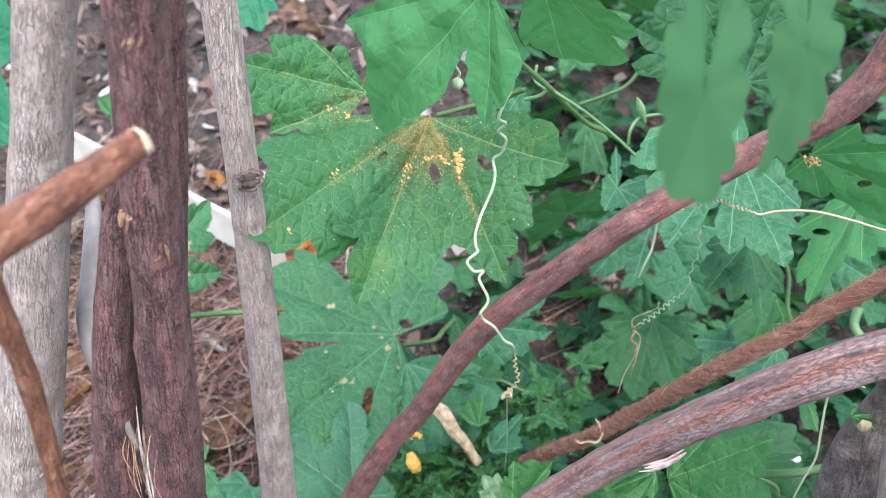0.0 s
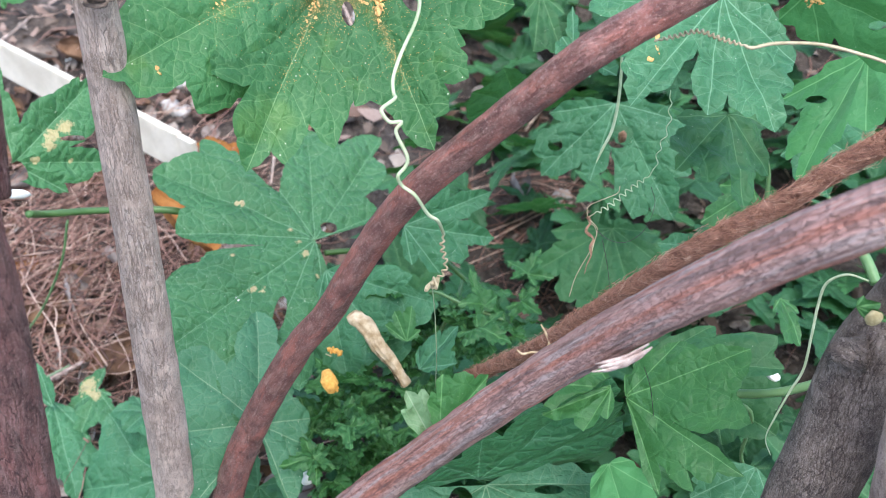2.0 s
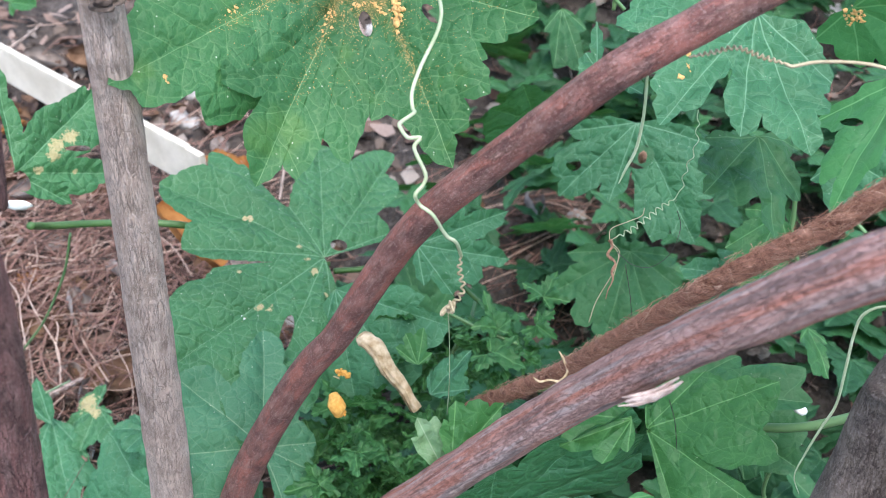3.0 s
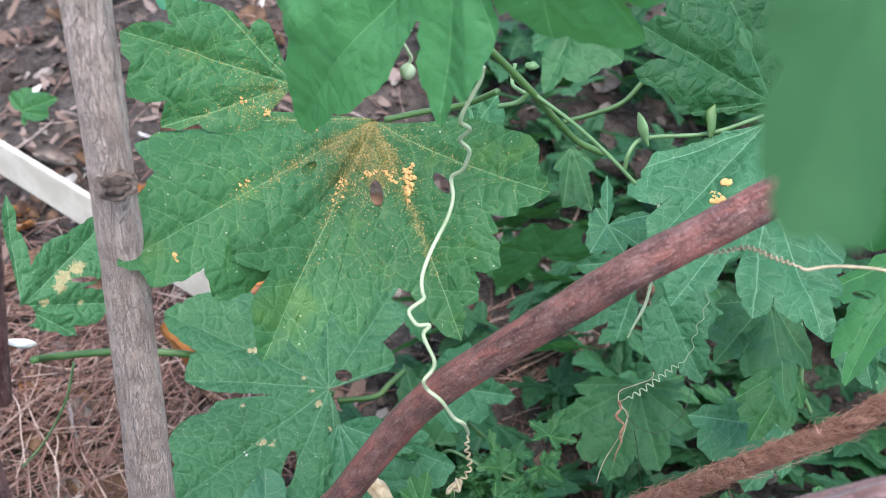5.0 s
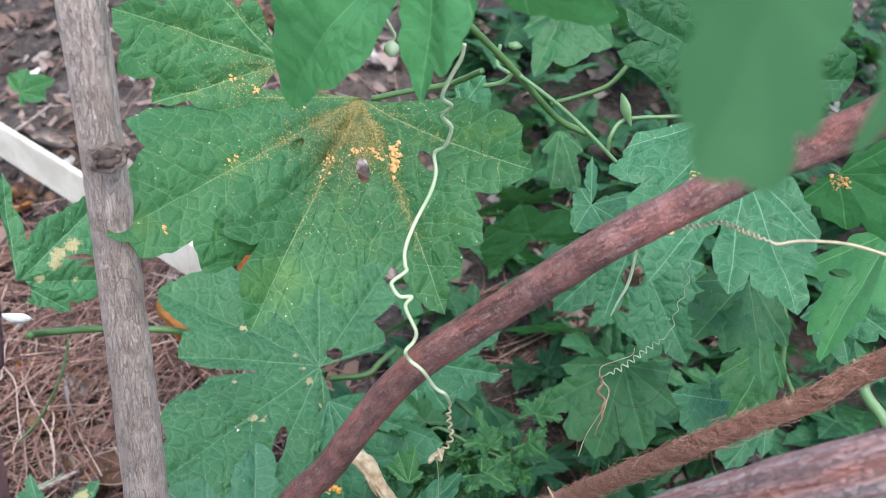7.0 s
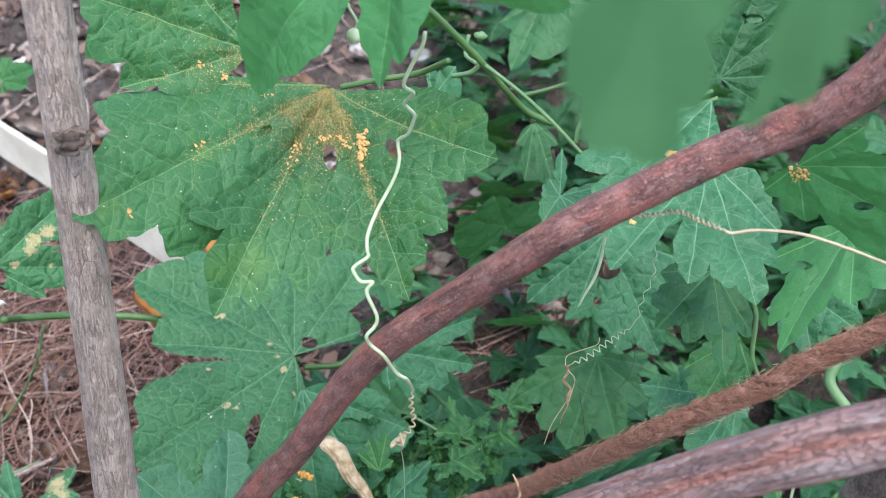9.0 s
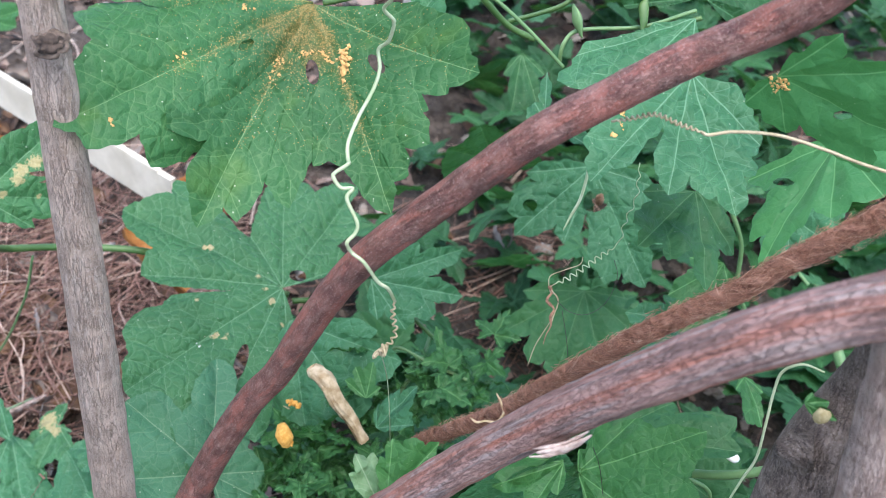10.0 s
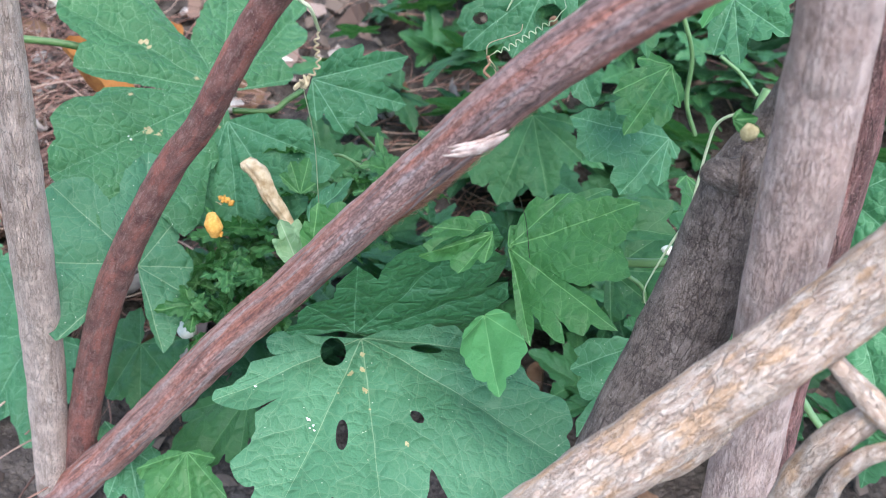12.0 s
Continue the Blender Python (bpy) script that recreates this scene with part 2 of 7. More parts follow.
def crumb_material():
    k = Nodes("soil_crumbs")
    n = k.node("ShaderNodeNewGeometry").outputs["Random Per Island"]
    color = k.mix(k.ramp(n, 0.05, 0.55), (0.025, 0.018, 0.015), (0.14, 0.105, 0.085))
    color = k.mix(k.ramp(n, 0.74, 0.94), color, (0.32, 0.27, 0.235))
    color = k.mix(k.ramp(n, 0.985, 0.99), color, (0.72, 0.70, 0.66))
    color = k.mix(k.math("MULTIPLY", k.noise(k.ground_place(), 500.0, 3.0), 0.5), color, (0.05, 0.035, 0.028))
    return k.finish(color, 0.9, 0.2)


def fuzz_material():
    k = Nodes("rope_fuzz")
    n = k.node("ShaderNodeNewGeometry").outputs["Random Per Island"]
    color = k.mix(k.ramp(n, 0.0, 0.6), (0.19, 0.085, 0.058), (0.38, 0.19, 0.132))
    color = k.mix(k.ramp(n, 0.78, 0.98), color, (0.52, 0.33, 0.24))
    return k.finish(color, 0.85, 0.25)


def shred_material():
    k = Nodes("dry_shreds")
    n = k.node("ShaderNodeNewGeometry").outputs["Random Per Island"]
    color = k.mix(k.ramp(n, 0.0, 0.45), (0.05, 0.030, 0.024), (0.18, 0.115, 0.088))
    color = k.mix(k.ramp(n, 0.5, 0.9), color, (0.27, 0.20, 0.17))
    color = k.mix(k.ramp(n, 0.975, 0.98), color, (0.62, 0.56, 0.50))
    color = k.mix(k.math("MULTIPLY", k.noise(k.ground_place(), 450.0, 3.0), 0.5), color, (0.09, 0.06, 0.05))
    return k.finish(color, 0.9, 0.2)


def straw_material():
    k = Nodes("red_straw")
    n = k.node("ShaderNodeNewGeometry").outputs["Random Per Island"]
    color = k.mix(k.ramp(n, 0.1, 0.5), (0.075, 0.042, 0.034), (0.29, 0.16, 0.125))
    color = k.mix(k.ramp(n, 0.74, 0.97), color, (0.54, 0.39, 0.31))
    color = k.mix(k.math("MULTIPLY", k.noise(k.ground_place(), 220.0, 3.0), 0.5), color, (0.07, 0.035, 0.027))
    return k.finish(color, 0.85, 0.25)


GREEN = leaf_material("leaf_green", (0.028, 0.106, 0.046), (0.059, 0.187, 0.084), (0.177, 0.330, 0.197), quilting=1.3)
DUSTY = leaf_material("leaf_dusty", (0.021, 0.086, 0.026), (0.043, 0.145, 0.050), (0.20, 0.33, 0.14), dusty=True, yellow=0.13, specks=0.8, quilting=1.2)
# Darkened copy of the leaf green: undergrowth shade is put into the colour.
SHADY = leaf_material("leaf_shade_green", (0.011, 0.048, 0.017), (0.022, 0.085, 0.031), (0.075, 0.18, 0.085), 0.55, specks=0.4, quilting=1.3)
BLOTCHY = leaf_material("leaf_blotched", (0.028, 0.100, 0.037), (0.053, 0.164, 0.064), (0.19, 0.33, 0.18), blotched=True, quilting=1.5, specks=0.8)
# Paler green: leaf bloom, plus sky sheen on upward faces painted into the colour.
PALE = leaf_material("leaf_pale_sheen", (0.045, 0.140, 0.070), (0.085, 0.235, 0.125), (0.24, 0.34, 0.20), 0.55, blotched=True, specks=0.9)
UPPER = leaf_material("leaf_upper", (0.040, 0.155, 0.052), (0.075, 0.240, 0.085), (0.17, 0.36, 0.15), 0.42, specks=0.25, through_light=0.28, quilting=0.55)
QUILT = leaf_material("leaf_quilted", (0.026, 0.098, 0.042), (0.050, 0.160, 0.072), (0.17, 0.32, 0.19), 0.45, specks=0.3, quilting=1.7)
FRESH = leaf_material("leaf_fresh", (0.026, 0.101, 0.029), (0.053, 0.159, 0.049), (0.138, 0.297, 0.106), 0.42, specks=0.25, through_light=0.26)
# Dark leaf green; also carries painted shade for leaves lying low under others.
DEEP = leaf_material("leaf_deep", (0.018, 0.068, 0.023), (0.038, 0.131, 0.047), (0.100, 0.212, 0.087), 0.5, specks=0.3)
GRASSY = leaf_material("leaf_broad", (0.015, 0.106, 0.049), (0.025, 0.159, 0.077), (0.038, 0.180, 0.087), 0.4, specks=0.0)
SILVER = leaf_material("leaf_silver", (0.10, 0.20, 0.09), (0.20, 0.29, 0.17), (0.28, 0.36, 0.23), 0.5, specks=0.2)

POST_BARK = bark_material("grey_bark", (0.52, 0.38, 0.31), (0.73, 0.555, 0.465), (0.84, 0.71, 0.625), 0.6, 0.85, 0.0011, None, 1.2, 0.6, 0.6, 0.75, 0.25)
RED_BARK = bark_material("red_bark", (0.15, 0.068, 0.060), (0.35, 0.152, 0.126), (0.58, 0.40, 0.35), 0.45, 0.6, 0.0010, (0.44, 0.155, 0.12), 1.3, 0.5, 0.4, 1.2, 0.25)
PEEL_BARK = peel_material()
WINE_BARK = bark_material("wine_bark", (0.125, 0.062, 0.057), (0.35, 0.165, 0.148), (0.56, 0.37, 0.33), 0.42, 0.7, 0.0012, (0.36, 0.15, 0.135), 1.2, 0.55, 0.8, 0.6, 0.3)
DARK_BARK = bark_material("dark_bark", (0.13, 0.095, 0.08), (0.27, 0.21, 0.18), (0.46, 0.38, 0.33), 0.4, 0.85, 0.0015, None, 0.9, 0.6, 0.75, 1.6, 0.3)
PINK_BARK = bark_material("pale_bark", (0.34, 0.225, 0.19), (0.58, 0.425, 0.37), (0.74, 0.60, 0.535), 0.45, 0.8, 0.0007, (0.56, 0.39, 0.335), 1.3, 0.4, 0.15, 0.9, 0.08)
TAN_BARK = bark_material("tan_bark", (0.37, 0.25, 0.19), (0.53, 0.415, 0.34), (0.69, 0.60, 0.53), 0.85, 0.85, 0.0012, (0.49, 0.30, 0.175), 0.7, 0.4, 0.15, 1.6, 0.12)
TWIG_BARK = bark_material("orange_twig_bark", (0.16, 0.05, 0.028), (0.32, 0.125, 0.068), (0.48, 0.28, 0.18), 0.5, 0.6, 0.0005)
ROPE_FIBRE = plain_material("rope_fibre", (0.15, 0.07, 0.047), (0.31, 0.155, 0.108), 420.0, 0.9, 0.0006)
ROPE_FUZZ = fuzz_material()
TORN_BARK = plain_material("torn_bark", (0.16, 0.08, 0.05), (0.36, 0.20, 0.12), 600.0, 0.8)
FLAKE = plain_material("bark_flake", (0.26, 0.17, 0.145), (0.56, 0.44, 0.39), 420.0, 0.85, 0.0008)
CUT_WOOD = plain_material("cut_wood", (0.45, 0.30, 0.18), (0.62, 0.48, 0.33), 600.0, 0.8)
TENDRIL = plain_material("tendril", (0.30, 0.37, 0.20), (0.46, 0.50, 0.33), 90.0, 0.5)
DRY_TENDRIL = plain_material("dry_tendril", (0.26, 0.21, 0.12), (0.46, 0.38, 0.25), 150.0, 0.7)
VINE_GREEN = plain_material("vine_stem", (0.042, 0.105, 0.026), (0.085, 0.155, 0.045), 60.0, 0.45)
VINE_PALE = plain_material("pale_vine_stem", (0.08, 0.165, 0.06), (0.14, 0.24, 0.10), 60.0, 0.45)
ORANGE = plain_material("orange_powder", (0.68, 0.36, 0.11), (0.84, 0.55, 0.24), 900.0, 0.9, 0.0005)
EGG = plain_material("orange_egg", (0.64, 0.29, 0.05), (0.80, 0.44, 0.11), 900.0, 0.9, 0.0005)
YELLOW_ROT = plain_material("yellow_blotch", (0.34, 0.27, 0.13), (0.52, 0.43, 0.24), 700.0, 0.9, 0.0004)
CREAM = plain_material("cream_dry_leaf", (0.40, 0.26, 0.13), (0.74, 0.58, 0.39), 260.0, 0.7, 0.0010, 0.3, 0.15)
WHITE_WOOD = plain_material("pale_board", (0.50, 0.43, 0.34), (0.66, 0.58, 0.48), 55.0, 0.75, 0.0006)
WHITE = plain_material("white_shell", (0.62, 0.62, 0.55), (0.80, 0.79, 0.72), 300.0, 0.45)
PALE_BUD = plain_material("pale_bud", (0.34, 0.42, 0.22), (0.50, 0.56, 0.36), 300.0, 0.5)
NEAR = plain_material("leaf_near", (0.026, 0.085, 0.030), (0.043, 0.122, 0.046), 25.0, 0.7, 0.0002, 0.15, 0.2)
BROWN_DRY = plain_material("brown_dry_leaf", (0.085, 0.045, 0.028), (0.22, 0.13, 0.08), 70.0, 0.85, 0.0008, 0.2, 0.1)
RUST_DRY = plain_material("rust_dry_leaf", (0.22, 0.075, 0.02), (0.42, 0.19, 0.06), 90.0, 0.85, 0.0009, 0.2, 0.1)
GREY_DRY = plain_material("grey_dry_leaf", (0.16, 0.125, 0.11), (0.34, 0.285, 0.255), 80.0, 0.9, 0.0008, 0.2, 0.1)
KNOT_RIM = plain_material("knot_rim", (0.10, 0.07, 0.055), (0.21, 0.155, 0.125), 700.0, 0.9, 0.0008)
DARK_THREAD = plain_material("dark_thread", (0.02, 0.018, 0.016), (0.05, 0.04, 0.03), 300.0, 0.6)
KNOT_WOOD = plain_material("knot_wood", (0.03, 0.02, 0.016), (0.10, 0.07, 0.055), 500.0, 0.9, 0.0006)
STRAW = straw_material()
STONE = plain_material("pale_stone", (0.25, 0.225, 0.21), (0.50, 0.47, 0.44), 120.0, 0.9, 0.001)
GREY_SHEATH = plain_material("grey_sheath", (0.17, 0.145, 0.13), (0.27, 0.235, 0.215), 90.0, 0.8, 0.0004)
SHREDS = shred_material()
SOIL = soil_material()
CRUMB = crumb_material()


# ---- builders ----
def mesh_object(name, verts, faces, material, parent=None, label="", smooth=True, uvs=None, attrs=None):
    """One mesh object, at top level or under parent."""
    me = bpy.data.meshes.new(name)
    me.from_pydata([tuple(v) for v in verts], [], faces)
    for uv_name, values in (uvs or {}).items():
        layer = me.uv_layers.new(name=uv_name)
        layer.data.foreach_set("uv", np.asarray(values, dtype=np.float32).ravel())
    for key, values in (attrs or {}).items():
        me.attributes.new(key, "FLOAT", "POINT").data.foreach_set("value", np.asarray(values, dtype=np.float32))
    if smooth:
        me.polygons.foreach_set("use_smooth", [True] * len(me.polygons))
    me.materials.append(material)
    me.update()
    ob = new(name, me)
    if parent is not None:
        ob.parent = parent
    if label:
        ob["label"] = label
    return ob


def thing(name, label, category, group="", kind=""):
    """An Empty that holds the parts of one thing."""
    return tagged(new(name), label, category, group, kind)


def smooth_line(points, n):
    """n points along a curve through the given points, evenly by length (Catmull-Rom)."""
    p = [np.array(q, float) for q in points]
    p = [2 * p[0] - p[1], *p, 2 * p[-1] - p[-2]]
    out = []
    for i in range(1, len(p) - 2):
        for s in np.linspace(0, 1, 24, endpoint=False):
            a, b, c, d = p[i - 1: i + 3]
            out.append(0.5 * (2 * b + (c - a) * s + (2 * a - 5 * b + 4 * c - d) * s * s + (3 * b - a - 3 * c + d) * s ** 3))
    out.append(p[-2])
    out = np.array(out)
    run = np.concatenate(([0], np.cumsum(np.linalg.norm(np.diff(out[:, :3], axis=0), axis=1))))
    at = np.linspace(0, run[-1], n)
    return np.stack([np.interp(at, run, out[:, k]) for k in range(out.shape[1])], axis=1), at


def tube_data(points, radii, sides=10, n=None, rough=0.0, grain=120.0, lumps=(), flat=1.0):
    """Vertices, faces and bark map of a stem through points. radii: one, or one for each point. lumps: (share of length, turn, size, spread)."""
    radii = [radii] * len(points) if isinstance(radii, (int, float)) else radii
    line, run = smooth_line([(*p, r) for p, r in zip(points, radii)], n or 8 * len(points))
    pts, rad = line[:, :3], line[:, 3]
    tang = np.gradient(pts, axis=0)
    tang /= np.linalg.norm(tang, axis=1)[:, None]
    side = np.cross(tang[0], (0.31, 0.87, 0.38))
    side /= np.linalg.norm(side)
    verts, loops = [], []
    for i in range(len(pts)):
        side = side - tang[i] * np.dot(side, tang[i])
        side /= np.linalg.norm(side)
        up = np.cross(tang[i], side)
        for j in range(sides):
            a = 2 * math.pi * j / sides
            way = side * math.cos(a) + up * math.sin(a) * flat
            r = rad[i]
            if rough:
                q = pts[i] + way * r
                slow = noise.noise(Vector(q * grain * 0.35)) + 0.6 * noise.noise(Vector((q[0] * grain, q[1] * grain, q[2] * grain * 0.3)))
                r *= 1 + rough * slow
            for where, turn, size, spread in lumps:
                da = math.atan2(math.sin(a - turn), math.cos(a - turn)) * rad[i]
                ds = run[i] - where * run[-1]
                r += size * math.exp(-(da * da + ds * ds * 0.5) / (spread * spread))
            verts.append(pts[i] + way * r)
    faces, uv = [], []
    for i in range(len(pts) - 1):
        for j in range(sides):
            k = (j + 1) % sides
            faces.append((i * sides + j, i * sides + k, (i + 1) * sides + k, (i + 1) * sides + j))
            c = 2 * math.pi * rad[i] / sides
            uv += [(j * c, run[i]), ((j + 1) * c, run[i]), ((j + 1) * c, run[i + 1]), (j * c, run[i + 1])]
    ends = (tuple(reversed(range(sides))), tuple(range((len(pts) - 1) * sides, len(pts) * sides)))
    for e in ends:
        faces.append(e)
        uv += [(0.0, 0.0)] * sides
    return verts, faces, uv


def tube(name, points, radii, material, parent=None, label="", **more):
    verts, faces, uv = tube_data(points, radii, **more)
    return mesh_object(name, verts, faces, material, parent, label, uvs={"bark": uv})


def many_tubes(name, lines, material, parent=None, label="", sides=4, fine=4):
    """Many thin strands in one mesh. lines: (points, radius)."""
    verts, faces, uv = [], [], []
    for points, radius in lines:
        v, f, u = tube_data(points, radius, sides, n=fine * len(points))
        faces += [tuple(i + len(verts) for i in q) for q in f]
        verts += v
        uv += u
    return mesh_object(name, verts, faces, material, parent, label, uvs={"bark": uv})


def coil(points, radius, turns, wide, squeeze=None):
    """Points of a spring wound about the line through points."""
    line, run = smooth_line(points, int(turns * 10) + 2)
    tang = np.gradient(line, axis=0)
    tang /= np.linalg.norm(tang, axis=1)[:, None]
    out = []
    for i, p in enumerate(line):
        a = np.cross(tang[i], (0.2, 0.9, 0.35))
        a /= np.linalg.norm(a)
        b = np.cross(tang[i], a)
        s = i / (len(line) - 1)
        w = wide * min(1.0, 6 * s, 6 * (1 - s) + 0.15)
        turn = 2 * math.pi * turns * s
        out.append(tuple(p + (a * math.cos(turn) + b * math.sin(turn)) * w))
    return out


def leaf_blade(parent, name, place, turn, lobes, material, label="", seed=0, rings=20, teeth=1, tooth=0.055, cup=0.05,
               wave=0.035, back=0.2, holes=(), dust=None, bend=(0.0, 0.0, 0.0), bulge=0.16, soft=False, gape=24.0, end_gape=24.0, spots=()):
    """A lobed leaf round the point where its stalk meets it, in its own xy plane with its upper face to +z. lobes, in turn: either
    (degrees, length, depth of the notch after it as a share), or (degrees and millimetres of a tip, degrees and millimetres of the
    notch after it). holes: (x, y, half length, half width, degrees). bend: how the blade arches along xx, xy and yy."""
    rnd = random.Random(seed)
    exact = len(lobes[0]) == 4

    def at(degrees, length):
        return np.array((math.cos(radians(degrees)), math.sin(radians(degrees)))) * length

    tips = [(lobe[0], lobe[1] * (0.001 if exact else 1.0)) for lobe in lobes]
    step = 1 if tips[-1][0] > tips[0][0] else -1
    size = max(r for _, r in tips)
    key = [at(tips[0][0] - step * gape, back * tips[0][1])]
    for i, (a, r) in enumerate(tips):
        key.append(at(a, r))
        if i + 1 < len(tips):
            b, r_next = tips[i + 1]
            key.append(at(lobes[i][2], lobes[i][3] * 0.001) if exact else at(a + (b - a) * rnd.uniform(0.4, 0.6), lobes[i][2] * min(r, r_next)))
    key.append(at(tips[-1][0] + step * end_gape, back * tips[-1][1]))
    outline, sharp = [], []
    for i, (p, q) in enumerate(zip(key, key[1:])):
        run = q - p
        length = np.linalg.norm(run) + 1e-9
        out = np.array((run[1], -run[0])) / length
        if np.dot(out, (p + q) / 2) < 0:
            out = -out
        swell = bulge if 0 < i < len(key) - 2 else 0.2
        n = max(5, int(length / size * 34), int(length / 0.0009) if exact else 0)
        count = int(length / 0.005) if exact else min(teeth + 1, int(length / size / 0.14))
        phase = rnd.uniform(0.3, 0.7)
        to_tip = i % 2 == 0
        for j in range(n):
            u = j / n
            bow = 4 * u * (1 - u) * min(swell * length, 0.045 * size) * (1 + 0.3 * math.sin(5 * u + seed))
            v = u if to_tip else 1 - u
            saw = (v * count + phase) % 1.0 if count else 0.0
            jag = (0.0011 if exact else size * tooth) * (saw ** 1.6 - 0.3) * min(1.0, 6 * v) * (1 - v ** 3) if count else 0.0
            outline.append(p + run * u + out * (bow + jag))
            sharp.append(j == 0 and i % 2 == 1 and not soft)
    outline.append(key[-1])
    sharp.append(True)
    outline = np.array(outline)
    for _ in range(3 if soft else 1):
        for i in range(2, len(outline) - 2):
            if not any(sharp[i - 1:i + 2]):
                outline[i] = 0.5 * outline[i] + 0.25 * (outline[i - 1] + outline[i + 1])
    theta = np.unwrap(np.arctan2(outline[:, 1], outline[:, 0]))
    theta = np.maximum.accumulate(theta * step) * step + step * np.linspace(0.0, 1e-4, len(theta))
    rr = np.linalg.norm(outline, axis=1)
    verts, flat, inside = [(0.0, 0.0, 0.0)], [(0.0, 0.0)], [False]
    off = rnd.uniform(0, 50)
    main = []
    for a, r in sorted(tips, key=lambda q: -q[1]):
        if all(abs((a - m + 180) % 360 - 180) > 23 for m in main):
            main.append(a)
    main = [radians(m) for m in main]

    def near_axis(x, y):
        a = math.atan2(y, x)
        return min(main, key=lambda m: abs(math.atan2(math.sin(a - m), math.cos(a - m))))

    def rise(x, y):
        r = math.hypot(x, y)
        m = near_axis(x, y)
        d = abs(-x * math.sin(m) + y * math.cos(m))
        z = -cup * r * r / size + wave * size * (noise.noise(Vector((x / size * 2.6 + off, y / size * 2.6, off))) + 0.5 * noise.noise(Vector((x / size * 7 + off, y / size * 7, off))))
        z += 0.035 * size * min(1.0, d / (0.16 * size)) * min(1.0, r / (0.25 * size))
        return z + bend[0] * x * x + bend[1] * x * y + bend[2] * y * y

    for i in range(len(theta)):
        for j in range(1, rings + 1):
            r = rr[i] * (j / rings) ** 0.9
            x, y = r * math.cos(theta[i]), r * math.sin(theta[i])
            hit = False
            for hx, hy, ha, hb, ht in holes:
                c, s = math.cos(radians(ht)), math.sin(radians(ht))
                u, v = (x - hx) * c + (y - hy) * s, -(x - hx) * s + (y - hy) * c
                rho = math.hypot(u / ha, v / hb)
                if rho < 1:
                    hit = True
                    rho = max(rho, 0.05)
                    u, v = u / rho, v / rho
                    x, y = hx + u * c - v * s, hy + u * s + v * c
            verts.append((x, y, rise(x, y)))
            flat.append((x, y))
            inside.append(hit)
    faces = []
    for i in range(len(theta) - 1):
        a, b = 1 + i * rings, 1 + (i + 1) * rings
        faces.append((0, a, b))
        for j in range(rings - 1):
            faces.append((a + j, a + j + 1, b + j + 1, b + j))
    if step < 0:
        faces = [tuple(reversed(f)) for f in faces]
    faces = [f for f in faces if not all(inside[v] for v in f)]
    vein_uv, flat_uv = [], []
    for f in faces:
        cx, cy = sum(flat[v][0] for v in f) / len(f), sum(flat[v][1] for v in f) / len(f)
        m = near_axis(cx, cy)
        c, s = math.cos(m), math.sin(m)
        for v in f:
            x, y = flat[v]
            vein_uv.append((x * c + y * s, -x * s + y * c))
            flat_uv.append((x + off, y))
    attrs = None
    if dust:
        reach, amount, low, high, fade = dust
        values = []
        for x, y in flat:
            r = math.hypot(x, y)
            m = near_axis(x, y)
            d = abs(-x * math.sin(m) + y * math.cos(m))
            a = math.degrees(math.atan2(y, x))
            share = 1 / (1 + (max(low - a, a - high, 0.0) / fade) ** 2)
            patchy = 0.75 + 0.7 * noise.noise(Vector((x * 160, y * 160, off)))
            near_base = max(0.0, 1 - r / (0.62 * reach)) ** 1.1 * 1.35 * patchy * share
            on_vein = max(0.0, 1 - r / reach) ** 0.8 * math.exp(-d / 0.0016) * 1.3 * patchy * (0.35 + 0.65 * share)
            values.append(amount * max(near_base, on_vein, 0.06 * max(0.0, 1 - r / reach)))
        attrs = {"dust": values}
    if spots:
        attrs = attrs or {}
        attrs["blotch"] = [max(0.0, *(1 - math.hypot(x - sx, y - sy) / (1.7 * sr) for sx, sy, sr in spots)) for x, y in flat]
    ob = mesh_object(name, verts, faces, material, parent, label, uvs={"vein": vein_uv, "flat": flat_uv}, attrs=attrs)
    ob.matrix_local = pose(*place, *turn)
    return ob


def lump(name, place, size, material, parent=None, label="", seed=0, rough=0.3, fine=2):
    """A small rounded, uneven body; size is one length or three."""
    bm = bmesh.new()
    bmesh.ops.create_icosphere(bm, subdivisions=fine, radius=1.0)
    size = (size,) * 3 if isinstance(size, (int, float)) else size
    for v in bm.verts:
        v.co *= 1 + rough * noise.noise(v.co * 1.4 + Vector((seed * 3.1, seed, 0))) + 0.5 * rough * noise.noise(v.co * 3.5 + Vector((seed, 0, seed * 1.7)))
        v.co = Vector((v.co.x * size[0], v.co.y * size[1], v.co.z * size[2]))
    me = bpy.data.meshes.new(name)
    bm.to_mesh(me)
    bm.free()
    me.polygons.foreach_set("use_smooth", [True] * len(me.polygons))
    me.materials.append(material)
    ob = new(name, me)
    ob.location = place
    if parent is not None:
        ob.parent = parent
    if label:
        ob["label"] = label
    return ob



# ---- ground ----
def ground_height(x, y):
    near = max(0.0, 1 - max(abs(x) - 0.7, abs(y - 0.5) - 0.8, 0.0) / 1.5)
    z = -0.072 + 0.075 * min(1.0, max(0.0, (y - 0.35) / 0.6))
    bumps = 0.012 * noise.noise(Vector((x * 9, y * 9, 0.3))) + 0.006 * noise.noise(Vector((x * 31, y * 31, 2.0))) + 0.003 * noise.noise(Vector((x * 80, y * 80, 5.0)))
    return z + bumps * near


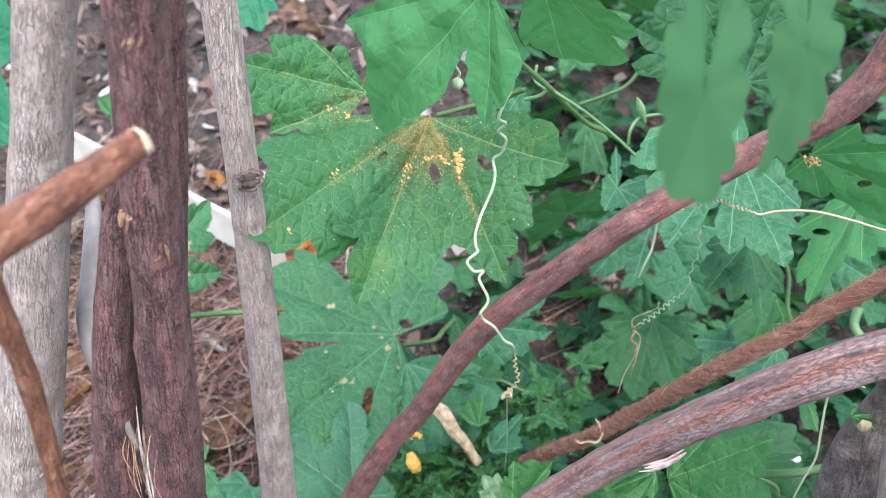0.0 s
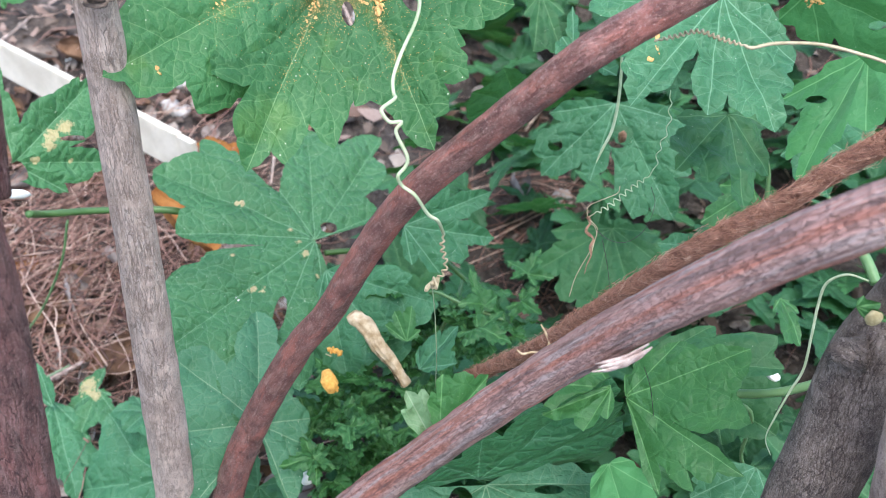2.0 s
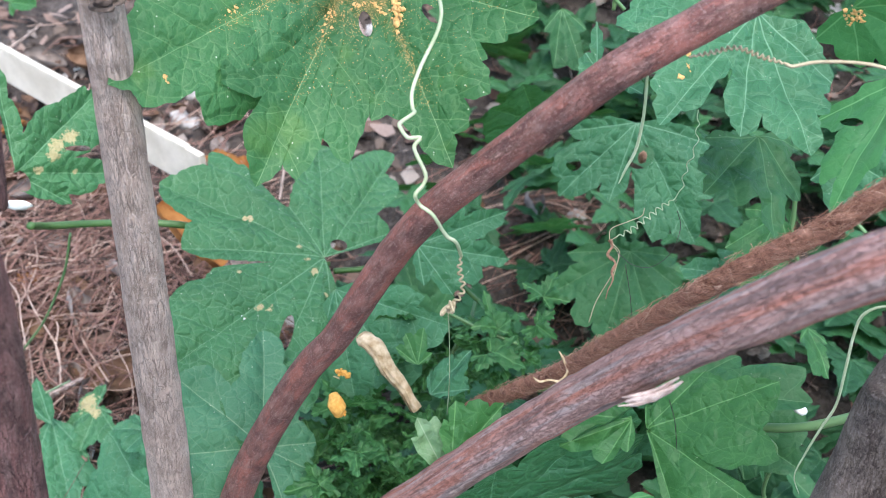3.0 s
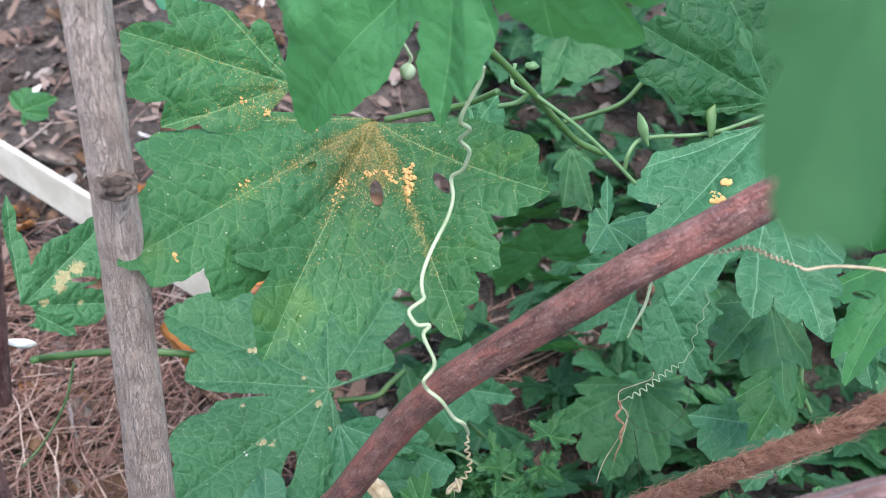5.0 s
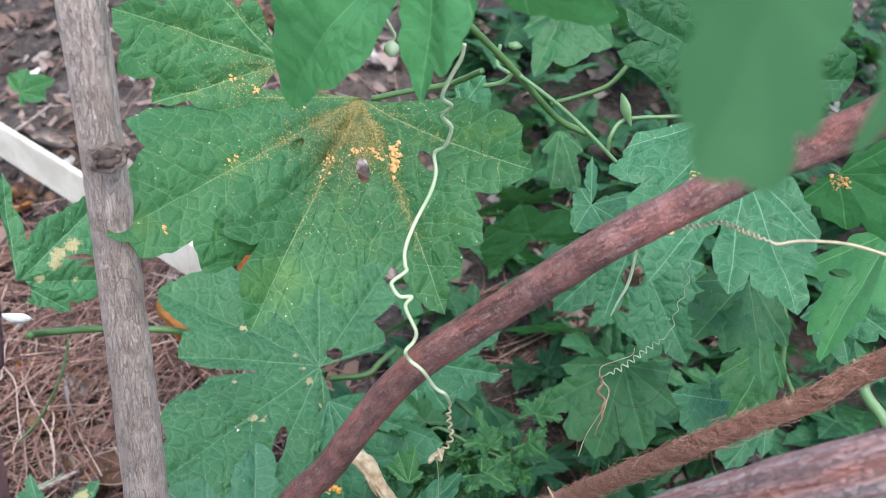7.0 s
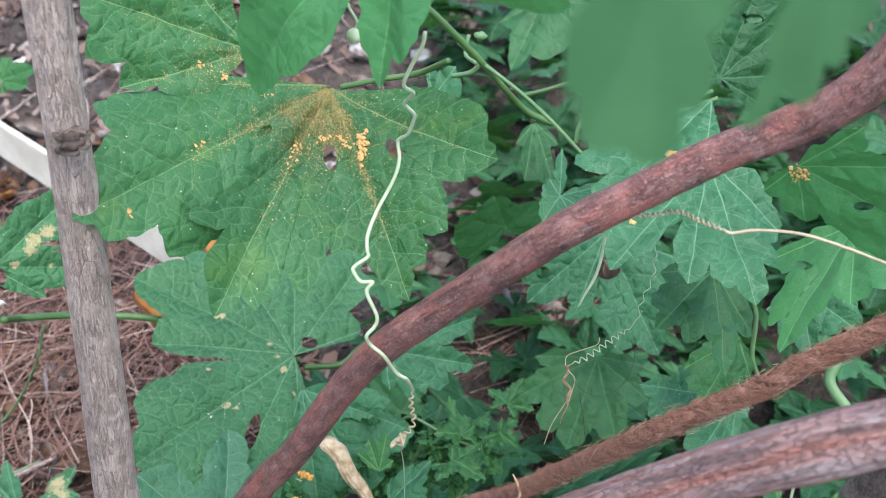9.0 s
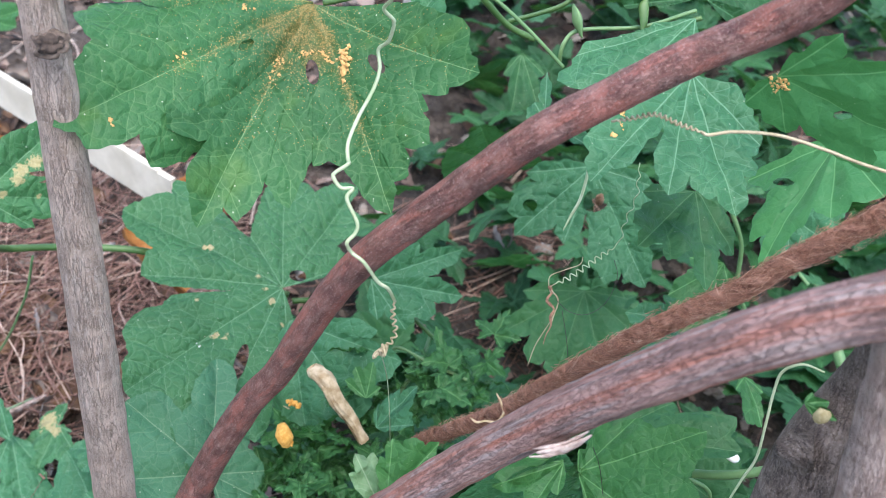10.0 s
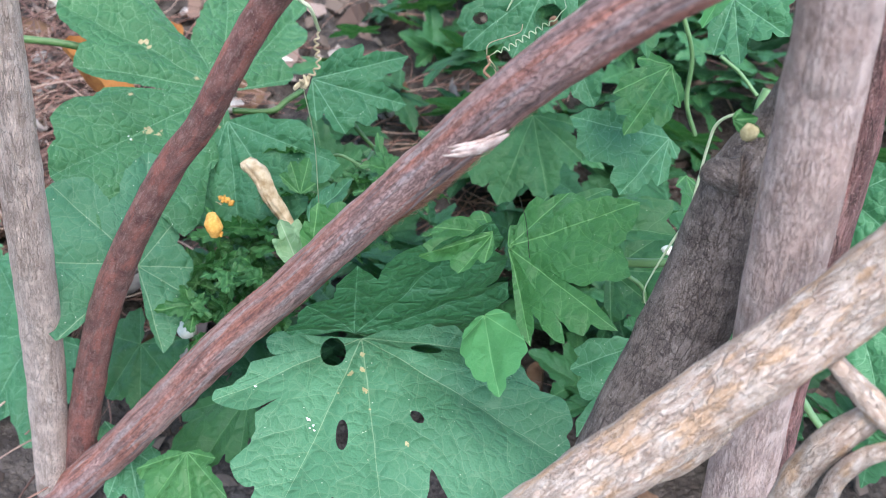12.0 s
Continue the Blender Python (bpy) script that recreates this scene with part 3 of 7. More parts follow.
def build_ground():
    fine_x = np.linspace(-0.75, 0.75, 200)
    fine_y = np.linspace(-0.3, 1.3, 210)
    far = np.geomspace(0.05, 300.0, 26)
    xs = np.concatenate((fine_x[0] - far[::-1], fine_x, fine_x[-1] + far))
    ys = np.concatenate((fine_y[0] - far[::-1], fine_y, fine_y[-1] + far))
    verts = [(x, y, ground_height(x, y)) for y in ys for x in xs]
    w = len(xs)
    faces = [(j * w + i, j * w + i + 1, (j + 1) * w + i + 1, (j + 1) * w + i) for j in range(len(ys) - 1) for i in range(w - 1)]
    return tagged(mesh_object("ground", verts, faces, SOIL), "dark crumbly garden soil under a shrub", "soil", kind="structure")


build_ground()

# ---- woody stems ----
shrub = thing("shrub", "woody shrub with one upright and two arching stems", "shrub")
stem = tube("trunk", ((-0.0580, 0.3000, 0.6200), (-0.0590, 0.3000, 0.4500), (-0.0615, 0.3000, 0.3200), (-0.0625, 0.2985, 0.2540), (-0.0665, 0.2975, 0.1510), (-0.0750, 0.3020, 0.0310), (-0.0857, 0.3020, -0.0830), (-0.0903, 0.3020, -0.1459)), (0.0062, 0.0060, 0.0056, 0.0056, 0.0068, 0.0077, 0.0072, 0.0080), POST_BARK, shrub, "upright grey-brown woody stem with dark knots", sides=28, n=220, rough=0.05, grain=300.0, lumps=((0.49, 4.2, 0.0022, 0.005), (0.63, 4.2, 0.0006, 0.003)))
lump("knot_rim", (-0.0588, 0.2920, 0.2608), (0.0046, 0.0036, 0.0008), KNOT_RIM, stem, "raised bark rim", 205, 0.6, 3).rotation_euler = (0.7, 0.0, 0.0)
lump("knot", (-0.0586, 0.2909, 0.2614), (0.0032, 0.0022, 0.0011), KNOT_WOOD, stem, "dark knot", 205, 0.8, 3).rotation_euler = (0.7, 0.0, 0.2)
lump("knot", (-0.0641, 0.2938, 0.1518), (0.0011, 0.0007, 0.0004), KNOT_WOOD, stem, "dark knot", 276, 0.8, 3).rotation_euler = (0.7, 0.0, 0.2)
lump("knot", (-0.0688, 0.2988, 0.0956), (0.0010, 0.0006, 0.0003), KNOT_WOOD, stem, "dark knot", 302, 0.8, 3).rotation_euler = (0.7, 0.0, 0.2)
lump("knot", (-0.0630, 0.2942, 0.1506), (0.0009, 0.0006, 0.0003), KNOT_WOOD, stem, "dark knot", 205, 0.8, 3).rotation_euler = (0.7, 0.0, 0.2)
lump("knot", (-0.0628, 0.2932, 0.1520), (0.0010, 0.0006, 0.0004), KNOT_WOOD, stem, "dark knot", 22, 0.8, 3).rotation_euler = (0.7, 0.0, 0.2)
lump("knot", (-0.0749, 0.2943, 0.1742), (0.0007, 0.0004, 0.0002), KNOT_WOOD, stem, "dark knot", 118, 0.8, 3).rotation_euler = (0.7, 0.0, 0.2)
lump("knot", (-0.0670, 0.2977, 0.1145), (0.0008, 0.0005, 0.0003), KNOT_WOOD, stem, "dark knot", 296, 0.8, 3).rotation_euler = (0.7, 0.0, 0.2)
lump("knot", (-0.0684, 0.2994, 0.0669), (0.0010, 0.0006, 0.0004), KNOT_WOOD, stem, "dark knot", 75, 0.8, 3).rotation_euler = (0.7, 0.0, 0.2)
stem = tube("branch", ((-0.0834, 0.3040, -0.1221), (-0.0745, 0.3045, -0.0700), (-0.0647, 0.3057, -0.0163), (-0.0520, 0.3068, 0.0390), (-0.0384, 0.3060, 0.0780), (-0.0195, 0.3032, 0.1205), (-0.0085, 0.3000, 0.1400), (0.0086, 0.2935, 0.1794), (0.0203, 0.2894, 0.2008), (0.0353, 0.2862, 0.2200), (0.0487, 0.2825, 0.2366), (0.0633, 0.2798, 0.2535), (0.0795, 0.2830, 0.2637), (0.0984, 0.2895, 0.2728), (0.1124, 0.2915, 0.2797), (0.1238, 0.2895, 0.2900), (0.1317, 0.2898, 0.3015), (0.1378, 0.2899, 0.3175)), (0.0078, 0.0070, 0.0066, 0.0061, 0.0056, 0.0051, 0.0048, 0.0047, 0.0047, 0.0046, 0.0046, 0.0046, 0.0046, 0.0047, 0.0049, 0.0051, 0.0053, 0.0055), RED_BARK, shrub, "slender arching reddish-brown branch with rough bark", sides=24, n=260, rough=0.04, grain=350.0, lumps=((0.36, 4.0, 0.0008, 0.004), (0.7, 3.8, 0.0006, 0.004)))
stem = tube("branch", ((-0.0840, 0.3000, -0.0806), (-0.0517, 0.2940, -0.0311), (0.0011, 0.2812, 0.0607), (0.0272, 0.2718, 0.1053), (0.0596, 0.2524, 0.1674), (0.0800, 0.2342, 0.2097), (0.0955, 0.2217, 0.2371), (0.1070, 0.2150, 0.2530), (0.1197, 0.2108, 0.2652), (0.1317, 0.2044, 0.2763), (0.1437, 0.1978, 0.2904), (0.1569, 0.1912, 0.3044)), (0.0086, 0.0078, 0.0071, 0.0064, 0.0061, 0.0061, 0.0062, 0.0063, 0.0063, 0.0064, 0.0065, 0.0065), PEEL_BARK, shrub, "thick grey-red branch with peeling bark", sides=40, n=320, rough=0.07, grain=240.0)
tube("bark_flake", ((0.0684, 0.2282, 0.1965), (0.0726, 0.2283, 0.1975), (0.077, 0.229, 0.1993), (0.0812, 0.2305, 0.2019)), (0.0006, 0.0017, 0.0015, 0.0004), FLAKE, stem, "torn pale bark flake", sides=12, n=60, rough=0.6, grain=520.0, flat=0.4)
tube("bark_flake", ((0.0676, 0.229, 0.197), (0.0718, 0.229, 0.198), (0.0763, 0.2298, 0.1998), (0.0804, 0.2312, 0.2024)), (0.0005, 0.0013, 0.0012, 0.0004), FLAKE, stem, "torn pale bark flake", sides=12, n=60, rough=0.6, grain=520.0, flat=0.4)
tube("bark_flake", ((0.0668, 0.2276, 0.1956), (0.071, 0.2276, 0.1965), (0.0755, 0.2284, 0.1983), (0.0797, 0.2299, 0.2009)), (0.0004, 0.0009, 0.0008, 0.0003), FLAKE, stem, "torn pale bark flake", sides=12, n=60, rough=0.6, grain=520.0, flat=0.4)
shrub = thing("shrub", "old shrub with dark wine-red stems and a broken twig", "shrub")
stem = tube("trunk", ((-0.0464, 0.2048, 0.3968), (-0.0506, 0.2066, 0.3788), (-0.0532, 0.2079, 0.3663), (-0.0564, 0.2100, 0.3454), (-0.0603, 0.2124, 0.3213), (-0.0652, 0.2158, 0.2872), (-0.0701, 0.2189, 0.2556), (-0.0769, 0.2239, 0.2062), (-0.0820, 0.2272, 0.1733), (-0.0962, 0.2354, 0.0909)), (0.0061, 0.0064, 0.0064, 0.0068, 0.0071, 0.0071, 0.0075, 0.0083, 0.0084, 0.0098), WINE_BARK, shrub, "thick dark stem with wine-red flaking bark", sides=30, n=200, rough=0.06, grain=260.0, lumps=((0.45, 2.4, 0.0012, 0.004), (0.72, 3.0, 0.0008, 0.004)))
tube("torn_bark", ((-0.0666, 0.2078, 0.3114), (-0.0677, 0.2080, 0.3089), (-0.0682, 0.2073, 0.3081)), (0.0004, 0.0007, 0.0003), TORN_BARK, stem, "torn ochre bark fibre", sides=6, n=12, rough=0.2, grain=600.0)
tube("torn_bark", ((-0.0618, 0.2081, 0.3147), (-0.0621, 0.2083, 0.3126), (-0.0626, 0.2076, 0.3107)), (0.0004, 0.0007, 0.0003), TORN_BARK, stem, "torn ochre bark fibre", sides=6, n=12, rough=0.2, grain=600.0)
tube("torn_bark", ((-0.0666, 0.2078, 0.3120), (-0.0676, 0.2080, 0.3102), (-0.0684, 0.2073, 0.3086)), (0.0004, 0.0007, 0.0003), TORN_BARK, stem, "torn ochre bark fibre", sides=6, n=12, rough=0.2, grain=600.0)
tube("torn_bark", ((-0.0654, 0.2075, 0.3119), (-0.0660, 0.2077, 0.3103), (-0.0671, 0.2072, 0.3064)), (0.0004, 0.0007, 0.0003), TORN_BARK, stem, "torn ochre bark fibre", sides=6, n=12, rough=0.2, grain=600.0)
tube("torn_bark", ((-0.0672, 0.2081, 0.3128), (-0.0680, 0.2083, 0.3104), (-0.0685, 0.2077, 0.3081)), (0.0004, 0.0007, 0.0003), TORN_BARK, stem, "torn ochre bark fibre", sides=6, n=12, rough=0.2, grain=600.0)
tube("torn_bark", ((-0.0646, 0.2073, 0.3133), (-0.0646, 0.2075, 0.3110), (-0.0659, 0.2068, 0.3105)), (0.0004, 0.0007, 0.0003), TORN_BARK, stem, "torn ochre bark fibre", sides=6, n=12, rough=0.2, grain=600.0)
tube("torn_bark", ((-0.0624, 0.2080, 0.3135), (-0.0634, 0.2083, 0.3107), (-0.0630, 0.2077, 0.3088)), (0.0004, 0.0007, 0.0003), TORN_BARK, stem, "torn ochre bark fibre", sides=6, n=12, rough=0.2, grain=600.0)
tube("torn_bark", ((-0.0512, 0.2029, 0.3622), (-0.0518, 0.2031, 0.3601), (-0.0525, 0.2023, 0.3586)), (0.0004, 0.0007, 0.0003), TORN_BARK, stem, "torn ochre bark fibre", sides=6, n=12, rough=0.2, grain=600.0)
tube("torn_bark", ((-0.0551, 0.2032, 0.3606), (-0.0554, 0.2034, 0.3585), (-0.0549, 0.2025, 0.3576)), (0.0004, 0.0007, 0.0003), TORN_BARK, stem, "torn ochre bark fibre", sides=6, n=12, rough=0.2, grain=600.0)
tube("torn_bark", ((-0.0541, 0.2027, 0.3628), (-0.0544, 0.2028, 0.3611), (-0.0556, 0.2021, 0.3589)), (0.0004, 0.0007, 0.0003), TORN_BARK, stem, "torn ochre bark fibre", sides=6, n=12, rough=0.2, grain=600.0)
tube("torn_bark", ((-0.0530, 0.2025, 0.3609), (-0.0537, 0.2027, 0.3596), (-0.0544, 0.2019, 0.3583)), (0.0004, 0.0007, 0.0003), TORN_BARK, stem, "torn ochre bark fibre", sides=6, n=12, rough=0.2, grain=600.0)
tube("torn_bark", ((-0.0540, 0.2026, 0.3618), (-0.0546, 0.2028, 0.3598), (-0.0534, 0.2019, 0.3596)), (0.0004, 0.0007, 0.0003), TORN_BARK, stem, "torn ochre bark fibre", sides=6, n=12, rough=0.2, grain=600.0)
tube("torn_bark", ((-0.0531, 0.2024, 0.3629), (-0.0534, 0.2026, 0.3608), (-0.0543, 0.2018, 0.3594)), (0.0004, 0.0007, 0.0003), TORN_BARK, stem, "torn ochre bark fibre", sides=6, n=12, rough=0.2, grain=600.0)
tube("torn_bark", ((-0.0595, 0.2065, 0.3230), (-0.0596, 0.2066, 0.3211), (-0.0609, 0.2060, 0.3193)), (0.0004, 0.0007, 0.0003), TORN_BARK, stem, "torn ochre bark fibre", sides=6, n=12, rough=0.2, grain=600.0)
tube("torn_bark", ((-0.0604, 0.2068, 0.3210), (-0.0609, 0.2070, 0.3190), (-0.0607, 0.2063, 0.3177)), (0.0004, 0.0007, 0.0003), TORN_BARK, stem, "torn ochre bark fibre", sides=6, n=12, rough=0.2, grain=600.0)
tube("torn_bark", ((-0.0609, 0.2070, 0.3222), (-0.0619, 0.2072, 0.3201), (-0.0621, 0.2066, 0.3176)), (0.0004, 0.0007, 0.0003), TORN_BARK, stem, "torn ochre bark fibre", sides=6, n=12, rough=0.2, grain=600.0)
tube("torn_bark", ((-0.0614, 0.2087, 0.2995), (-0.0611, 0.2088, 0.2979), (-0.0631, 0.2082, 0.2963)), (0.0004, 0.0007, 0.0003), TORN_BARK, stem, "torn ochre bark fibre", sides=6, n=12, rough=0.2, grain=600.0)
tube("torn_bark", ((-0.0619, 0.2087, 0.3002), (-0.0620, 0.2089, 0.2981), (-0.0612, 0.2081, 0.2974)), (0.0004, 0.0007, 0.0003), TORN_BARK, stem, "torn ochre bark fibre", sides=6, n=12, rough=0.2, grain=600.0)
tube("torn_bark", ((-0.0592, 0.2088, 0.3019), (-0.0590, 0.2090, 0.3003), (-0.0589, 0.2086, 0.2968)), (0.0004, 0.0007, 0.0003), TORN_BARK, stem, "torn ochre bark fibre", sides=6, n=12, rough=0.2, grain=600.0)
stem = tube("trunk", ((-0.0611, 0.2160, 0.3298), (-0.0711, 0.2187, 0.3031), (-0.0774, 0.2207, 0.2828), (-0.0852, 0.2235, 0.2552), (-0.0939, 0.2272, 0.2177), (-0.1050, 0.2324, 0.1656), (-0.1242, 0.2409, 0.0807)), (0.0039, 0.0052, 0.0058, 0.0063, 0.0073, 0.0082, 0.0096), WINE_BARK, shrub, "brown woody side stem beside a thicker one", sides=24, n=140, rough=0.07, grain=260.0)
stem = tube("trunk", ((-0.0517, 0.2368, 0.3721), (-0.0550, 0.2389, 0.3509), (-0.0586, 0.2408, 0.3318), (-0.0630, 0.2433, 0.3066), (-0.0692, 0.2467, 0.2733), (-0.0778, 0.2512, 0.2283)), (0.0028, 0.0029, 0.0028, 0.0027, 0.0024, 0.0021), WINE_BARK, shrub, "thin brown stem behind a thicker one", sides=18, n=100, rough=0.07, grain=260.0)
stem = tube("trunk", ((-0.0677, 0.2188, 0.3920), (-0.0778, 0.2221, 0.3593), (-0.0847, 0.2243, 0.3368), (-0.0931, 0.2269, 0.3108), (-0.1030, 0.2299, 0.2806), (-0.1161, 0.2340, 0.2397), (-0.1341, 0.2394, 0.1862), (-0.1597, 0.2471, 0.1090)), (0.0061, 0.0069, 0.0071, 0.0076, 0.0084, 0.0094, 0.0106, 0.0122), POST_BARK, shrub, "tan-grey upright woody stem with fibrous bark", sides=28, n=160, rough=0.06, grain=240.0)
stem = tube("twig", ((-0.0387, 0.1554, 0.3672), (-0.0450, 0.1462, 0.3661), (-0.0496, 0.1382, 0.3661), (-0.0541, 0.1314, 0.3661), (-0.0596, 0.1225, 0.3666)), (0.0026, 0.0031, 0.0034, 0.0036, 0.0038), TWIG_BARK, shrub, "reddish-orange broken twig with a pale snapped end", sides=18, n=70, rough=0.06, grain=400.0)
tube("snapped_end", ((-0.0390, 0.1549, 0.3671), (-0.0382, 0.1561, 0.3673), (-0.0378, 0.1567, 0.3674)), (0.0025, 0.0025, 0.0013), CUT_WOOD, stem, "pale snapped wood", sides=12, n=10, rough=0.25, grain=900.0)
stem = tube("twig", ((-0.0722, 0.1555, 0.3444), (-0.0721, 0.1551, 0.3283), (-0.0720, 0.1554, 0.3128), (-0.0727, 0.1549, 0.2966), (-0.0731, 0.1522, 0.2777), (-0.0750, 0.1487, 0.2579)), (0.0022, 0.0022, 0.0022, 0.0022, 0.0022, 0.0022), TWIG_BARK, shrub, "reddish twig with stringy bark beside a stem", sides=14, n=80, rough=0.1, grain=400.0)
tube("sheath", ((-0.1011, 0.2696, 0.2721), (-0.0991, 0.2505, 0.2568), (-0.0990, 0.2383, 0.2452), (-0.0930, 0.2267, 0.2308), (-0.0867, 0.2203, 0.2117)), (0.004, 0.0075, 0.0078, 0.0055, 0.0012), GREY_SHEATH, shrub, "pale grey dry sheath behind the stems", sides=16, n=50, rough=0.1, grain=200.0, flat=0.45)
tube("splinter", ((-0.0815, 0.2164, 0.2358), (-0.0801, 0.2089, 0.2270), (-0.0786, 0.2033, 0.2157), (-0.0770, 0.1963, 0.2012)), (0.0002, 0.0007, 0.0008, 0.0006), FLAKE, shrub, "pale torn splinter", sides=8, n=40, rough=0.3, grain=500.0, flat=0.4)
tube("splinter", ((-0.0758, 0.2075, 0.2329), (-0.0758, 0.2016, 0.2290), (-0.0748, 0.1974, 0.2209), (-0.0751, 0.1949, 0.2149)), (0.0002, 0.0005, 0.0006, 0.0003), FLAKE, shrub, "pale torn splinter", sides=6, n=30, rough=0.3, grain=500.0, flat=0.4)
splinter_rnd = random.Random(12)
for _ in range(9):
    p = Vector((-0.0785, 0.2060, 0.2290)) + Vector((splinter_rnd.uniform(-0.004, 0.004), splinter_rnd.uniform(-0.003, 0.003), splinter_rnd.uniform(-0.012, 0.018)))
    way = Vector((splinter_rnd.uniform(0.0, 0.2), splinter_rnd.uniform(-0.5, -0.2), -1.0)).normalized() * splinter_rnd.uniform(0.012, 0.026)
    bow = Vector((splinter_rnd.uniform(-0.003, 0.003), splinter_rnd.uniform(-0.002, 0.001), 0.0))
    tube("splinter", (tuple(p), tuple(p + way * 0.5 + bow), tuple(p + way)), (0.00012, 0.0003, 0.00012), TORN_BARK, shrub, "torn brown splinter", sides=5, n=14, flat=0.5)
shrub = thing("shrub", "shrub base with dark and pale leaning stems", "shrub")
stem = tube("trunk", ((0.1466, 0.2346, 0.2679), (0.1504, 0.2448, 0.2450), (0.1513, 0.2488, 0.2214), (0.1503, 0.2512, 0.2018), (0.1443, 0.2473, 0.1825), (0.1423, 0.2429, 0.1584), (0.1385, 0.2375, 0.1345), (0.1329, 0.2314, 0.1085), (0.1277, 0.2259, 0.0846), (0.1222, 0.2200, 0.0587)), (0.0049, 0.0057, 0.0065, 0.0078, 0.0104, 0.0117, 0.0122, 0.0123, 0.0119, 0.0124), DARK_BARK, shrub, "dark grey leaning stem with rough bark and a knob", sides=30, n=160, rough=0.05, grain=260.0)
tube("knob", ((0.1399, 0.2412, 0.1904), (0.1342, 0.2426, 0.1888), (0.1317, 0.2436, 0.1868)), (0.0052, 0.0036, 0.0016), DARK_BARK, stem, sides=16, n=20, rough=0.2, grain=400.0)
stem = tube("trunk", ((0.0773, 0.2056, 0.5458), (0.1129, 0.2111, 0.3703), (0.1366, 0.2148, 0.2533), (0.1402, 0.2174, 0.2371), (0.1437, 0.2189, 0.2196), (0.1481, 0.2207, 0.1965), (0.1523, 0.2207, 0.1716), (0.1572, 0.2211, 0.1425), (0.1619, 0.2194, 0.1113), (0.1667, 0.2134, 0.0753)), (0.0078, 0.0079, 0.0080, 0.0084, 0.0088, 0.0091, 0.0093, 0.0092, 0.0095, 0.0101), PINK_BARK, shrub, "pinkish-grey smooth upright stem with small knots", sides=30, n=170, rough=0.04, grain=240.0, lumps=((0.5, 3.6, 0.0012, 0.004),))
stem = tube("trunk", ((0.1653, 0.2702, 0.2408), (0.1696, 0.2694, 0.2223), (0.1728, 0.2682, 0.2019), (0.1766, 0.2674, 0.1790), (0.1779, 0.2635, 0.1600), (0.1821, 0.2604, 0.1272), (0.1854, 0.2573, 0.0944), (0.1892, 0.2470, 0.0537)), (0.0059, 0.0062, 0.0065, 0.0069, 0.0063, 0.0059, 0.0063, 0.0067), WINE_BARK, shrub, "dark brown stem standing behind a paler one", sides=20, n=100, rough=0.06, grain=260.0)
stem = tube("branch", ((0.1691, 0.1930, 0.2309), (0.1575, 0.1917, 0.2068), (0.1481, 0.1892, 0.1933), (0.1346, 0.1852, 0.1766), (0.1204, 0.1822, 0.1579), (0.1047, 0.1783, 0.1383), (0.0876, 0.1732, 0.1173)), (0.0079, 0.0080, 0.0079, 0.0079, 0.0082, 0.0083, 0.0086), TAN_BARK, shrub, "pale tan dry branch with peeling ochre bark", sides=30, n=160, rough=0.1, grain=220.0)
stem = tube("twig", ((0.1525, 0.1843, 0.1881), (0.1592, 0.1799, 0.1836), (0.1670, 0.1756, 0.1792), (0.1785, 0.1707, 0.1744)), (0.0021, 0.0026, 0.0026, 0.0023), TAN_BARK, shrub, "short pale dry twig on a branch", sides=14, n=50, rough=0.15, grain=300.0)
stem = tube("twig", ((0.1652, 0.1806, 0.1802), (0.1588, 0.1793, 0.1710), (0.1551, 0.1800, 0.1569), (0.1538, 0.1778, 0.1396)), (0.0029, 0.0036, 0.0038, 0.0036), TAN_BARK, shrub, "short pale dry twig on a branch", sides=14, n=50, rough=0.15, grain=300.0)
stem = tube("twig", ((0.1676, 0.1720, 0.1783), (0.1620, 0.1731, 0.1719), (0.1596, 0.1739, 0.1622), (0.1602, 0.1726, 0.1490)), (0.0017, 0.0021, 0.0022, 0.0021), TAN_BARK, shrub, "short pale dry twig on a branch", sides=14, n=50, rough=0.15, grain=300.0)
stem = tube("twig", ((0.1439, 0.1978, 0.1462), (0.1383, 0.1949, 0.1399), (0.1328, 0.1935, 0.1337), (0.1259, 0.1941, 0.1267)), (0.0019, 0.0024, 0.0024, 0.0022), TAN_BARK, shrub, "short pale dry twig on a branch", sides=14, n=50, rough=0.15, grain=300.0)
ROPE_LINE = ((0.0369, 0.3438, 0.0568), (0.0485, 0.3305, 0.081), (0.0649, 0.3115, 0.1154), (0.0777, 0.2947, 0.1489), (0.0882, 0.2803, 0.1771), (0.0981, 0.2713, 0.1977), (0.1086, 0.2672, 0.2114), (0.119, 0.2651, 0.2224), (0.126, 0.2652, 0.23), (0.1397, 0.2636, 0.2445), (0.1568, 0.2616, 0.2626))
BOARD = ((-0.3483, 0.7154, 0.0150), (-0.1120, 0.5371, 0.0245))
CREAM_LINE = ((-0.0075, 0.3609, 0.0790), (-0.0008, 0.3561, 0.0766), (0.0044, 0.3525, 0.0681), (0.0102, 0.3508, 0.0601), (0.0158, 0.3471, 0.0514))

